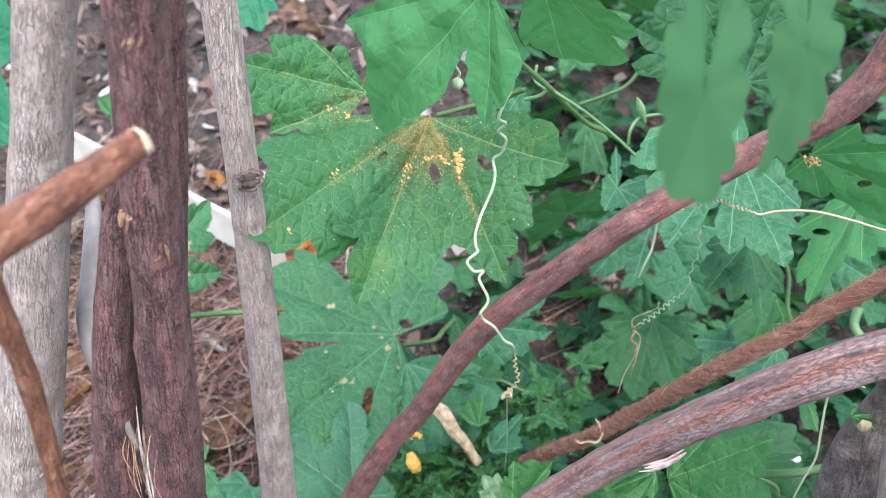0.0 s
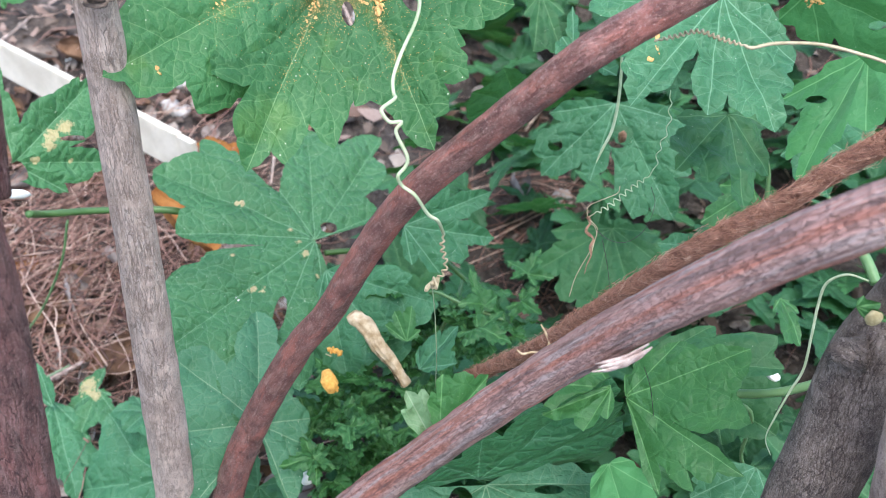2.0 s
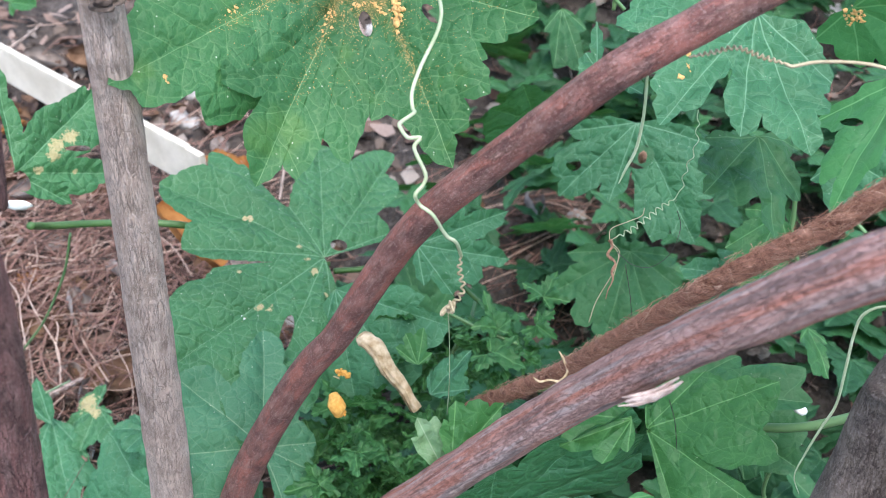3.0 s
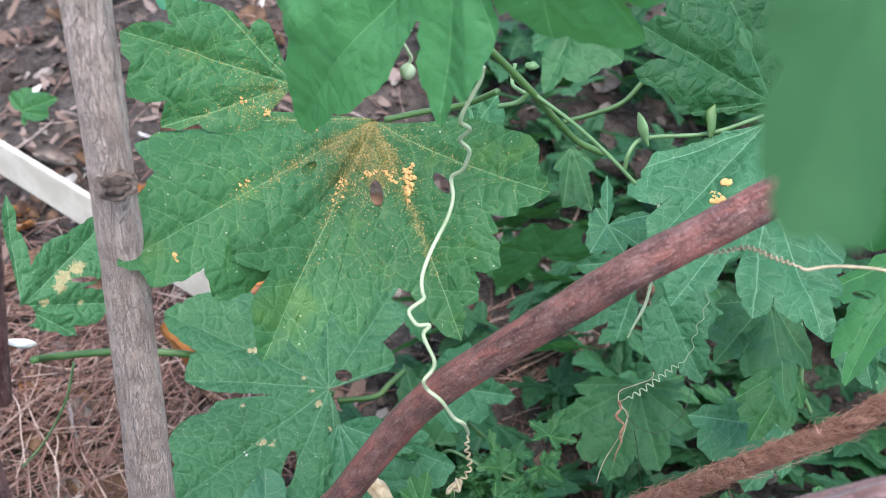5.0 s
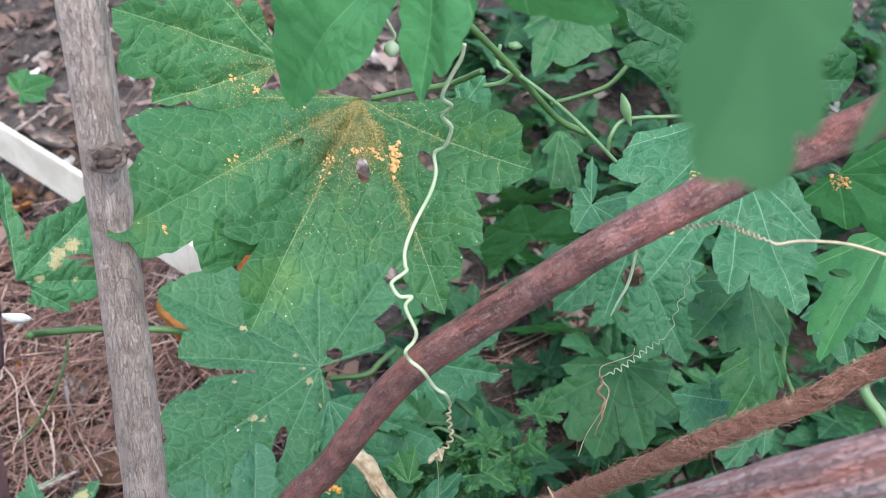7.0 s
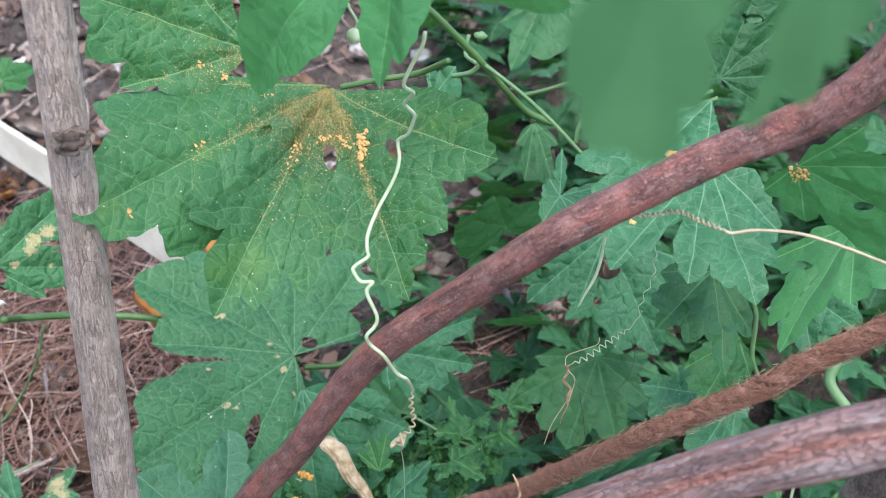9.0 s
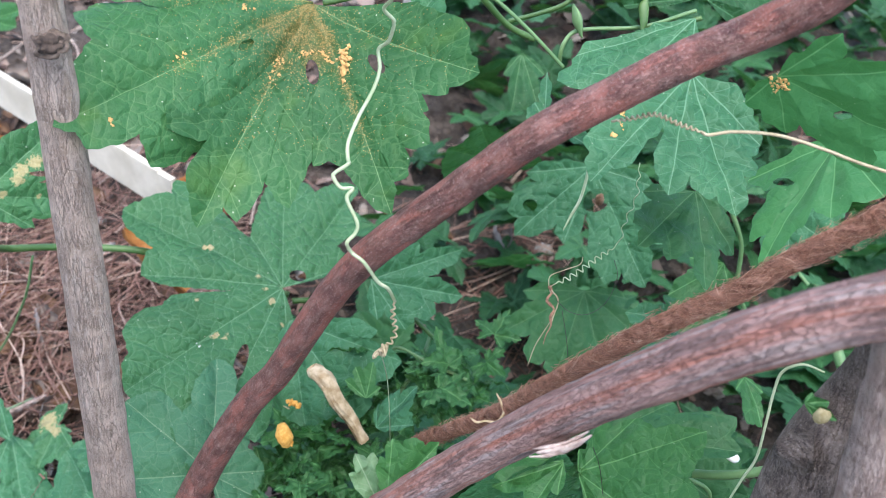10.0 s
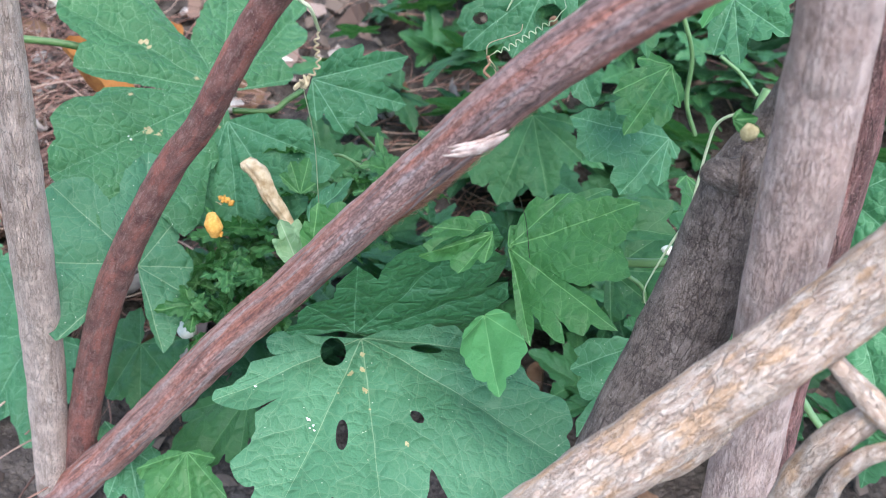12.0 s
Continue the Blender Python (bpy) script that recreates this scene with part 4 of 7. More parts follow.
# ---- vines: leaves, stalks, tendrils ----
vine = thing("vine", "climbing vine shoot with orange-dusted lobed leaf and curling tendril", "vine")
dusted_a = leaf_blade(vine, "leaf", (-0.004, 0.361, 0.241), (-3.9, -42.5, 142.8), ((63, 40.6, 66, 50.1), (67, 67.5, 68, 68.0), (69, 72.5, 77, 71.0), (83, 80.2, 86, 81.0), (90, 91, 92.5, 86.2), (96, 86.8, 99, 72), (106, 75.0, 111, 61.4), (118, 47.8, 120, 40)), DUSTY, "green lobed leaf dusted with orange powder near its base", rings=44, teeth=2, tooth=0.035, seed=3, cup=0.0, wave=0.02, gape=5.0, end_gape=5.0, back=0.35, bulge=0.1, holes=((-0.0027, 0.0285, 0.0029, 0.0015, -81),), bend=(-12.0, 2.5, 0.0), dust=(0.06, 1.0, 87, 180, 4))
dusted_b = leaf_blade(vine, "leaf_lobe", (-0.004, 0.361, 0.241), (-25.2, -5.0, -174.9), ((49, 46.1, 51, 52), (56, 65.0, 64, 58), (66, 73.4, 67, 74), (71, 80.6, 74, 71.0), (78, 74.4, 81, 60), (89, 66.5, 93, 43.1), (95, 53.9, 100, 52.1), (104, 54.1, 106, 57.5), (114, 70.7, 117, 62.3), (121, 63.5, 123, 55.6), (129, 60.2, 133, 51.1), (135, 52.1, 137, 44.6), (142, 53.2, 144, 52.0), (152, 57.4, 156, 51.8), (167, 45.7, 170, 40)), DUSTY, "overlapping lobes of the dusted leaf", rings=44, teeth=2, tooth=0.05, seed=4, holes=((-0.0019, 0.0248, 0.0042, 0.002, 98), (-0.0208, 0.0204, 0.004, 0.0019, 123)), cup=0.0, wave=0.018, dust=(0.056, 1.0, -60, 117, 7), gape=5.0, end_gape=5.0, back=0.35, bulge=0.1, bend=(7.0, 2.44, -2.89))
specked = leaf_blade(vine, "leaf", (-0.0267, 0.3572, 0.2537), (37.2, -54.3, 90.2), ((36, 21.6, 49, 20.5), (52, 31, 60, 37.1), (66, 44.5, 73, 39.5), (81, 52.5, 90, 49), (100, 50.5, 101, 38), (112, 42.2, 114, 32.4), (126, 27.7, 130, 20)), DUSTY, "green lobed leaf with a few orange specks", rings=30, seed=5, cup=0.03, dust=(0.05, 0.35, 96, 180, 9), gape=5.0, end_gape=5.0, back=0.35, bulge=0.1)
leaf_blade(vine, "leaf", (0.0182, 0.2995, 0.3258), (-74.9, -26.7, 132.3), ((55, 64.8, 59, 61), (64, 57.1, 70, 59), (84, 76.7, 91, 58), (99, 46, 102, 22), (108, 22, 114, 27), (127, 42.9, 133, 34), (139, 36.1, 150, 28.5), (157, 25.3, 170, 15.7)), UPPER, "fresh green overhanging leaf with a yellowing tip", rings=36, seed=8, cup=0.06, wave=0.04, gape=5.0, end_gape=5.0, back=0.35)
leaf_blade(vine, "leaf", (0.0296, 0.2760, 0.3444), (-113.3, 33.9, 140.9), ((44, 34.1, 47, 31.5), (61, 39.0, 67, 37), (91, 41.5, 95, 29.5), (111, 34.7, 114, 30)), UPPER, "fresh green overhanging leaf", rings=28, seed=9, cup=0.04, gape=5.0, end_gape=5.0, back=0.35)
vine = thing("vine", "vine shoot with holed dark green leaves on a thin stem", "vine")
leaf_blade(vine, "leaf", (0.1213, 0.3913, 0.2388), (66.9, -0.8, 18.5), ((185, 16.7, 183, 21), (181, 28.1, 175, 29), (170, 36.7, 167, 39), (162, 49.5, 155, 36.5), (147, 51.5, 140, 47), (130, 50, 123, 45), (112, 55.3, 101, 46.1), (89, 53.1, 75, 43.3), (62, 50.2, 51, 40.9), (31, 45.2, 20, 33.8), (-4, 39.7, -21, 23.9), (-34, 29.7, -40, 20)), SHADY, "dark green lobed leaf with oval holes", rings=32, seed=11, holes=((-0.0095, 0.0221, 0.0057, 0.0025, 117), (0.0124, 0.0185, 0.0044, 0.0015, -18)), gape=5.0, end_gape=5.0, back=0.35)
crusted = leaf_blade(vine, "leaf", (0.1183, 0.3808, 0.2362), (-15.9, -7.1, 157.2), ((44, 16.4, 46, 27.7), (51, 44, 55, 47.0), (58, 54.5, 68, 47), (75, 61.7, 83, 42.7), (105, 26.7, 110, 20)), GREEN, "green lobed leaf with yellow blotches", rings=28, seed=12, gape=5.0, end_gape=5.0, back=0.35)
hanging = leaf_blade(vine, "leaf", (0.1128, 0.3472, 0.2348), (-23.3, 2.2, -164.1), ((25, 43.4, 31, 44.5), (38, 51, 40, 43.5), (42, 43.5, 44, 30), (50, 22, 53, 24), (56, 37.5, 59, 38.9), (64, 43.5, 72, 35.7), (78, 43.5, 83, 42), (89, 48.3, 97, 36.7), (102, 38.2, 106, 31.7), (117, 30.2, 128, 22.4), (139, 17.0, 145, 12)), GREEN, "hanging green leaf with a pointed tip", rings=30, seed=13, tooth=0.06, gape=5.0, end_gape=5.0, back=0.35)
stalk_leaf = leaf_blade(vine, "leaf", (0.1306, 0.3234, 0.2498), (-125.2, 77.6, 113.5), ((-19, 0.0150, 0.80), (31, 0.0183, 0.80), (67, 0.0374, 0.85), (90, 0.0429, 0.88), (124, 0.0356, 0.80), (155, 0.0234, 0.70)), UPPER, "green lobed leaf with orange specks at its stalk", rings=32, seed=14, dust=None, holes=((0.0013, 0.0204, 0.0028, 0.0012, 125),))
leaf_blade(vine, "leaf", (0.1622, 0.3455, 0.2166), (-34.7, 21.6, 138.0), ((38, 0.0301, 0.80), (72, 0.0421, 0.85), (81, 0.0474, 0.85), (108, 0.0288, 0.90), (141, 0.0271, 0.85), (175, 0.0274, 0.80)), UPPER, "broad green leaf below others", rings=28, seed=15, holes=((0.0110, 0.0176, 0.0039, 0.0016, 179),))
leaf_blade(vine, "leaf", (0.1240, 0.3503, 0.1891), (-18.9, -18.0, 172.0), ((25, 0.0189, 0.85), (51, 0.0289, 0.90), (64, 0.0321, 0.72), (83, 0.0301, 0.70), (109, 0.0368, 0.85), (140, 0.0245, 0.80), (188, 0.0143, 0.60)), DEEP, "crinkled dark green leaf", rings=28, seed=16, wave=0.07)
vine = thing("ground_vine", "low vine with large pale-speckled leaves near the soil", "vine")
leaf_blade(vine, "leaf", (0.1061, 0.4571, 0.1211), (-41.7, 21.5, -166.7), ((-16, 0.0301, 0.80), (7, 0.0432, 0.92), (21, 0.0468, 0.78), (49, 0.0372, 0.50), (75, 0.0533, 0.90), (93, 0.0590, 0.88), (113, 0.0468, 0.90), (141, 0.0332, 0.70)), GREEN, "broad green leaf with a torn gap", rings=26, seed=17, holes=((0.0040, 0.0148, 0.0050, 0.0061, 97), (0.0324, 0.0067, 0.0033, 0.0028, 157),))
leaf_blade(vine, "leaf", (0.1098, 0.4384, 0.0628), (-33.4, -8.1, 165.2), ((20, 0.0290, 0.80), (47, 0.0438, 0.75), (72, 0.0435, 0.85), (91, 0.0456, 0.80), (122, 0.0399, 0.80), (160, 0.0306, 0.80), (191, 0.0211, 0.70)), DEEP, "dark green leaf with shade in its colour", rings=22, seed=18)
leaf_blade(vine, "leaf", (0.0126, 0.3994, 0.0945), (-20.2, 46.6, -96.8), ((138, 0.0258, 0.90), (117, 0.0434, 0.58), (89, 0.0418, 0.85), (72, 0.0319, 0.90), (44, 0.0263, 0.80), (18, 0.0174, 0.70)), GREEN, "small fresh green lobed leaf", rings=22, seed=19)
leaf_blade(vine, "leaf", (-0.029, 0.416, 0.07), (10.9, -21.9, 117.5), ((-79, 37.4, -62, 37.1), (-61, 56.0, -50, 62.3), (-49, 77.1, -34, 56.3), (-19, 65.1, 14, 28.5), (13, 49.2, 23, 58.7), (27, 70.6, 33, 65.6), (39, 72.8, 43, 74.1), (48, 78.6, 60, 58.7), (73, 61.9, 84, 21.3), (84, 46.4, 90, 55.2), (93, 70.4, 104, 75.7), (113, 85.5, 125, 74.8), (140, 96.0, 138, 58.4), (153, 76.6, 154, 41.9), (166, 30.0, 175, 16.0)), BLOTCHY, "large lobed leaf speckled with pale dots", rings=40, seed=20, tooth=0.06, spots=((0.0245, 0.0261, 0.0012), (-0.0170, 0.0361, 0.0016), (-0.0203, 0.0444, 0.0009), (-0.0189, 0.0326, 0.0012), (-0.0060, 0.0075, 0.0016), (0.0003, 0.0081, 0.0011), (-0.0189, 0.0067, 0.0012), (-0.0001, 0.0404, 0.0011), (0.0067, 0.0098, 0.0012), (-0.0554, 0.0138, 0.0016)), holes=((0.0052, -0.0093, 0.0041, 0.0031, -102), (-0.0309, 0.029, 0.0083, 0.0027, -32)), gape=5.0, end_gape=5.0, back=0.35, bulge=0.17)
leaf_blade(vine, "leaf", (-0.0442, 0.3294, 0.0451), (35.3, 18.4, 17.2), ((-129, 42.2, -155, 39.6), (-174, 40.6, -193, 40.8), (-217, 45.1, -225, 42.3), (-234, 39.3, -238, 26.3), (-250, 29.7, -254, 35.5), (-270, 47.9, -276, 45.8), (-279, 44.1, -282, 34.8), (-302, 25.4, -321, 17.6), (-354, 22.3, -374, 19.7), (-384, 28.8, -408, 26.8), (-428, 35.9, -439, 23.4)), PALE, "large pale green leaf near the soil, sky sheen in its colour", rings=32, seed=21, tooth=0.05, gape=5.0, end_gape=5.0, back=0.35, bulge=0.12)
leaf_blade(vine, "leaf", (-0.0215, 0.3952, 0.0709), (-5.7, 43.0, -121.1), ((110, 0.0398, 0.90), (97, 0.0534, 0.90), (64, 0.0529, 0.90), (36, 0.0500, 0.90), (8, 0.0476, 0.80)), GREEN, rings=22, seed=22, tooth=0.05)
leaf_blade(vine, "leaf", (-0.1483, 0.3986, 0.1234), (-44.1, 50.4, -88.3), ((-170, 44.5, -174, 30), (-179, 28.5, -186, 14.5), (-208, 33.5, -211, 34.8), (-213, 39, -216, 43), (-218, 48.5, -221, 47.7), (-225, 56, -236, 42), (-243, 46, -250, 23), (-267, 45.5, -274, 36), (-281, 33, -287, 22), (-295, 27.5, -302, 18), (-318, 12.1, -325, 9)), BLOTCHY, "green lobed leaf with straw-coloured blotches", rings=28, seed=23, spots=((-0.0164, 0.0231, 0.0028), (-0.0120, 0.0170, 0.0030), (-0.0082, 0.0153, 0.0025), (-0.0014, 0.0096, 0.0017), (0.0110, -0.0025, 0.0018), (-0.0022, 0.0257, 0.0012),), holes=((0.0029, 0.0027, 0.005, 0.0033, 47), (-0.0116, 0.0261, 0.0063, 0.0012, 94)), gape=5.0, end_gape=5.0, back=0.35, bulge=0.1)
vine = thing("ground_vine", "low vine with toothed leaves lying over each other", "vine")
leaf_blade(vine, "leaf", (0.0479, 0.2902, 0.0612), (-8.6, 2.7, -178.6), ((8, 34.1, 20, 28.3), (26, 43.4, 28.5, 48), (31, 57, 46, 36), (52, 51, 54, 55), (58, 68, 64, 65), (73, 78.2, 87, 62.2), (101, 77.1, 119, 56.4), (127, 83.0, 139, 78), (150, 83.5, 155, 79), (160, 79.5, 163, 66), (167, 61, 172, 52), (181, 49.7, 186, 38.5), (195, 28.3, 200, 20)), PALE, "large pale green lobed leaf with slit holes, sky sheen in its colour", rings=42, seed=24, tooth=0.04, cup=0.03, spots=((-0.0007, 0.0072, 0.0010), (-0.0014, 0.0130, 0.0012), (-0.0031, 0.0209, 0.0012), (0.0026, 0.0145, 0.0010), (-0.0055, 0.0286, 0.0008), (0.0058, 0.0216, 0.0008), (-0.0190, 0.0416, 0.0008),), gape=5.0, end_gape=5.0, back=0.35, bulge=0.24, soft=True, holes=((-0.0218, 0.0318, 0.003, 0.0018, 138), (0.003, 0.0391, 0.006, 0.0021, 96), (0.0095, 0.0065, 0.0056, 0.0045, 96), (-0.0234, 0.0023, 0.0056, 0.0022, -175)))
leaf_blade(vine, "leaf", (0.045, 0.293, 0.06), (106.7, 26.5, 23.5), ((12, 30.2, 18, 39), (34, 49, 42, 51), (55, 59, 60, 49), (67, 63, 78, 66), (87, 77, 90, 66), (94, 68.5, 97, 54), (103, 62.3, 108, 30), (121, 45, 136, 29.8), (156, 29.5, 175, 25.0), (195, 25.6, 200, 20)), QUILT, "dark green quilted leaf with pale veins", rings=30, seed=25, tooth=0.06, gape=5.0, end_gape=5.0, back=0.35, bulge=0.14)
leaf_blade(vine, "leaf", (0.0939, 0.2908, 0.1125), (39.2, 22.9, -78.4), ((170, 7.8, 150, 7.8), (140, 19, 128, 19), (119, 26.5, 104, 30), (94, 45, 74, 37), (62, 43.7, 55, 33), (51, 31, 47, 23), (41, 47, 36, 39), (30, 40.5, 26, 30), (21, 39, 12, 22), (4, 34.4, -4, 17.6)), FRESH, "bright green toothed leaf", rings=30, seed=26, gape=5.0, end_gape=5.0, back=0.35, bulge=0.1)
leaf_blade(vine, "leaf", (0.0981, 0.3081, 0.1093), (15.4, 14.8, -90.8), ((142, 0.0138, 0.92), (114, 0.0328, 0.93), (98, 0.0512, 0.93), (85, 0.0518, 0.90), (66, 0.0377, 0.80)), DEEP, "broad dark green leaf below a branch", rings=24, seed=27, tooth=0.02)
leaf_blade(vine, "leaf", (0.0871, 0.2883, 0.1203), (-17.2, -13.9, 90.7), ((25, 0.0105, 0.95), (78, 0.0202, 0.95), (106, 0.0250, 0.90), (144, 0.0178, 0.90), (169, 0.0115, 0.80)), FRESH, "smooth bright green leaf", rings=20, seed=81, tooth=0.02)
leaf_blade(vine, "leaf", (0.0883, 0.2753, 0.0954), (-4.8, 34.5, -173.5), ((-10, 4.0, 14, 6.0), (31, 10.5, 60, 16.5), (80, 24.6, 84, 24.5), (90, 31.0, 98, 26.4), (108, 26.0, 113, 24.2), (128, 19.3, 149, 10.3), (165, 8.0, 172, 5)), UPPER, "small light green leaf", rings=16, seed=28, tooth=0.03, bulge=0.2)
leaf_blade(vine, "leaf", (0.1469, 0.2929, 0.0724), (-16.4, -13.9, 132.1), ((60, 0.0244, 0.90), (74, 0.0271, 0.90), (96, 0.0303, 0.90), (108, 0.0415, 0.90), (129, 0.0363, 0.80), (155, 0.0192, 0.70)), GREEN, rings=20, seed=29)
leaf_blade(vine, "leaf", (0.1514, 0.3821, 0.1329), (-23.9, -28.5, 138.0), ((43, 0.0134, 0.90), (83, 0.0262, 0.90), (98, 0.0306, 0.85), (111, 0.0338, 0.85), (134, 0.0256, 0.85), (155, 0.0168, 0.80)), FRESH, "crinkled bright green leaf", rings=20, seed=30, wave=0.08)
leaf_blade(vine, "leaf", (0.1593, 0.3838, 0.0981), (-25.9, -30.1, 156.7), ((15, 0.0289, 0.90), (34, 0.0433, 0.90), (51, 0.0413, 0.85), (89, 0.0332, 0.85), (116, 0.0209, 0.85), (156, 0.0087, 0.80)), GREEN, rings=20, seed=31)
leaf_blade(vine, "leaf", (0.1624, 0.3683, 0.1701), (-28.5, 30.9, 166.3), ((23, 0.0142, 0.80), (67, 0.0215, 0.90), (91, 0.0260, 0.75), (119, 0.0220, 0.90), (132, 0.0257, 0.85), (180, 0.0228, 0.80)), GREEN, rings=20, seed=32)
leaf_blade(vine, "leaf", (0.1581, 0.3424, 0.1121), (-16.3, -13.5, -162.6), ((42, 0.0087, 0.95), (71, 0.0202, 0.95), (91, 0.0205, 0.90), (130, 0.0088, 0.90)), FRESH, rings=12, seed=33)
leaf_blade(vine, "leaf", (0.2253, 0.3563, 0.1003), (-31.2, 57.9, -178.5), ((-83, 0.0212, 0.90), (-9, 0.0147, 0.90), (57, 0.0195, 0.90), (104, 0.0262, 0.80), (171, 0.0232, 0.80), (224, 0.0197, 0.80)), GREEN, rings=18, seed=34)
leaf_blade(vine, "leaf", (0.2182, 0.2972, 0.0948), (-34.3, 35.1, 173.0), ((-13, 0.0131, 0.90), (56, 0.0211, 0.90), (89, 0.0335, 0.90), (128, 0.0274, 0.90), (173, 0.0181, 0.80)), GREEN, rings=18, seed=35)
leaf_blade(vine, "leaf", (0.1365, 0.3244, 0.0768), (-10.8, 29.2, -145.8), ((-142, 0.0187, 0.90), (-181, 0.0290, 0.90), (-220, 0.0248, 0.90), (-260, 0.0273, 0.90), (-308, 0.0200, 0.80)), DEEP, rings=18, seed=36)
leaf_blade(vine, "leaf", (-0.1118, 0.3627, -0.0835), (-36.0, -39.3, 107.6), ((16, 0.0242, 0.85), (59, 0.0302, 0.85), (97, 0.0393, 0.85), (130, 0.0391, 0.85), (171, 0.0292, 0.80)), GREEN, rings=20, seed=37)
leaf_blade(vine, "leaf", (0.0023, 0.3101, -0.0032), (-29.7, 6.7, 145.7), ((42, 0.0310, 0.85), (66, 0.0398, 0.85), (89, 0.0441, 0.80), (120, 0.0306, 0.80), (137, 0.0200, 0.80)), DEEP, rings=20, seed=38)
leaf_blade(vine, "leaf", (-0.0165, 0.2810, -0.0061), (-27.7, 25.7, -176.2), ((5, 0.0230, 0.85), (44, 0.0264, 0.85), (90, 0.0295, 0.85), (126, 0.0257, 0.80), (158, 0.0129, 0.80)), FRESH, rings=20, seed=39)
leaf_blade(vine, "leaf", (-0.1090, 0.3615, -0.0403), (-25.4, -35.7, 100.9), ((-25, 0.0341, 0.85), (33, 0.0427, 0.82), (90, 0.0409, 0.85), (147, 0.0453, 0.84), (181, 0.0584, 0.80), (210, 0.0389, 0.82), (252, 0.0321, 0.80)), GREEN, rings=22, seed=90, tooth=0.05)
leaf_blade(vine, "leaf", (-0.0525, 0.3446, -0.0196), (-33.2, -0.2, 152.0), ((-54, 0.0171, 0.85), (13, 0.0201, 0.85), (88, 0.0278, 0.84), (124, 0.0340, 0.80), (162, 0.0300, 0.85), (214, 0.0227, 0.80)), DEEP, rings=20, seed=91, tooth=0.05)
leaf_blade(vine, "leaf", (-0.0485, 0.3019, -0.0364), (-33.1, -3.2, 161.3), ((-21, 0.0153, 0.85), (52, 0.0147, 0.85), (97, 0.0232, 0.82), (131, 0.0270, 0.85), (171, 0.0222, 0.80), (230, 0.0132, 0.80)), GREEN, rings=18, seed=92, tooth=0.05)
leaf_blade(vine, "leaf", (-0.1120, 0.3182, -0.0877), (-38.7, -5.3, 139.1), ((21, 0.0220, 0.85), (68, 0.0298, 0.85), (116, 0.0294, 0.85), (165, 0.0301, 0.80)), DEEP, rings=14, seed=93, tooth=0.05)
leaf_blade(vine, "leaf", (-0.2311, 0.6090, 0.0835), (34.6, 40.0, -79.8), ((-138, 0.0177, 0.90), (-198, 0.0145, 0.90), (-265, 0.0273, 0.90), (-291, 0.0220, 0.90), (-345, 0.0094, 0.90)), FRESH, "small leaf on the soil", rings=12, seed=94, tooth=0.03)
vine = thing("ground_vine", "small vine seedling with yellow-spotted leaves by the stem", "vine")
leaf_blade(vine, "leaf", (-0.1472, 0.4115, -0.0330), (-20.3, -4.6, 128.4), ((-48, 0.0127, 0.80), (28, 0.0114, 0.80), (85, 0.0279, 0.85), (130, 0.0232, 0.80), (183, 0.0286, 0.75), (208, 0.0094, 0.80)), BLOTCHY, "green leaf with a yellow spot", rings=18, seed=40, spots=((0.0047, 0.0028, 0.0046), (-0.0025, 0.0019, 0.0026),))
leaf_blade(vine, "leaf", (-0.1683, 0.4038, -0.0339), (-21.4, -7.1, -151.3), ((59, 0.0217, 0.80), (75, 0.0442, 0.85), (89, 0.0549, 0.80), (109, 0.0448, 0.75), (116, 0.0291, 0.80)), GREEN, rings=18, seed=41)
leaf_blade(vine, "leaf", (-0.1645, 0.3955, -0.0282), (46.0, -15.9, 15.2), ((120, 0.0183, 0.90), (90, 0.0237, 0.90), (75, 0.0155, 0.90)), GREEN, rings=12, seed=42)
leaf_blade(vine, "leaf", (-0.1142, 0.3886, -0.0213), (2.4, 1.1, 88.2), ((44, 0.0137, 0.85), (91, 0.0178, 0.85), (151, 0.0151, 0.85), (207, 0.0186, 0.80)), GREEN, rings=14, seed=43)
leaf_blade(vine, "leaf", (-0.0997, 0.3549, -0.0290), (28.9, -40.3, 49.8), ((32, 0.0185, 0.85), (85, 0.0198, 0.85), (139, 0.0180, 0.85), (212, 0.0159, 0.80)), GREEN, rings=16, seed=44)
near = thing("vine", "pale green leaf hanging close over the branch", "vine")
leaf_blade(near, "leaf", (0.0532, 0.1624, 0.3723), (-55.3, -6.8, -168.1), ((-87, 0.0418, 0.95), (-62, 0.0126, 0.86), (8, 0.0086, 0.90), (54, 0.0148, 0.95), (69, 0.0176, 0.95), (91, 0.0176, 0.93), (109, 0.0134, 0.95), (149, 0.0077, 0.92), (204, 0.0082, 0.90), (242, 0.0159, 0.86), (252, 0.0471, 0.90)), NEAR, rings=34, seed=50, tooth=0.01, cup=0.0, teeth=1, wave=0.03, gape=3.0, end_gape=3.0)
leaf_blade(near, "leaf", (0.0709, 0.1720, 0.3753), (-50.7, -9.9, 160.7), ((-68, 0.0413, 0.90), (-56, 0.0128, 0.86), (-19, 0.0060, 0.88), (77, 0.0098, 0.90), (88, 0.0162, 0.94), (89, 0.0229, 0.93), (101, 0.0193, 0.93), (109, 0.0157, 0.88), (117, 0.0126, 0.86), (160, 0.0058, 0.88), (226, 0.0067, 0.90), (280, 0.0415, 0.90)), NEAR, rings=30, seed=51, tooth=0.01, cup=0.0, teeth=1, wave=0.03, gape=3.0, end_gape=3.0)
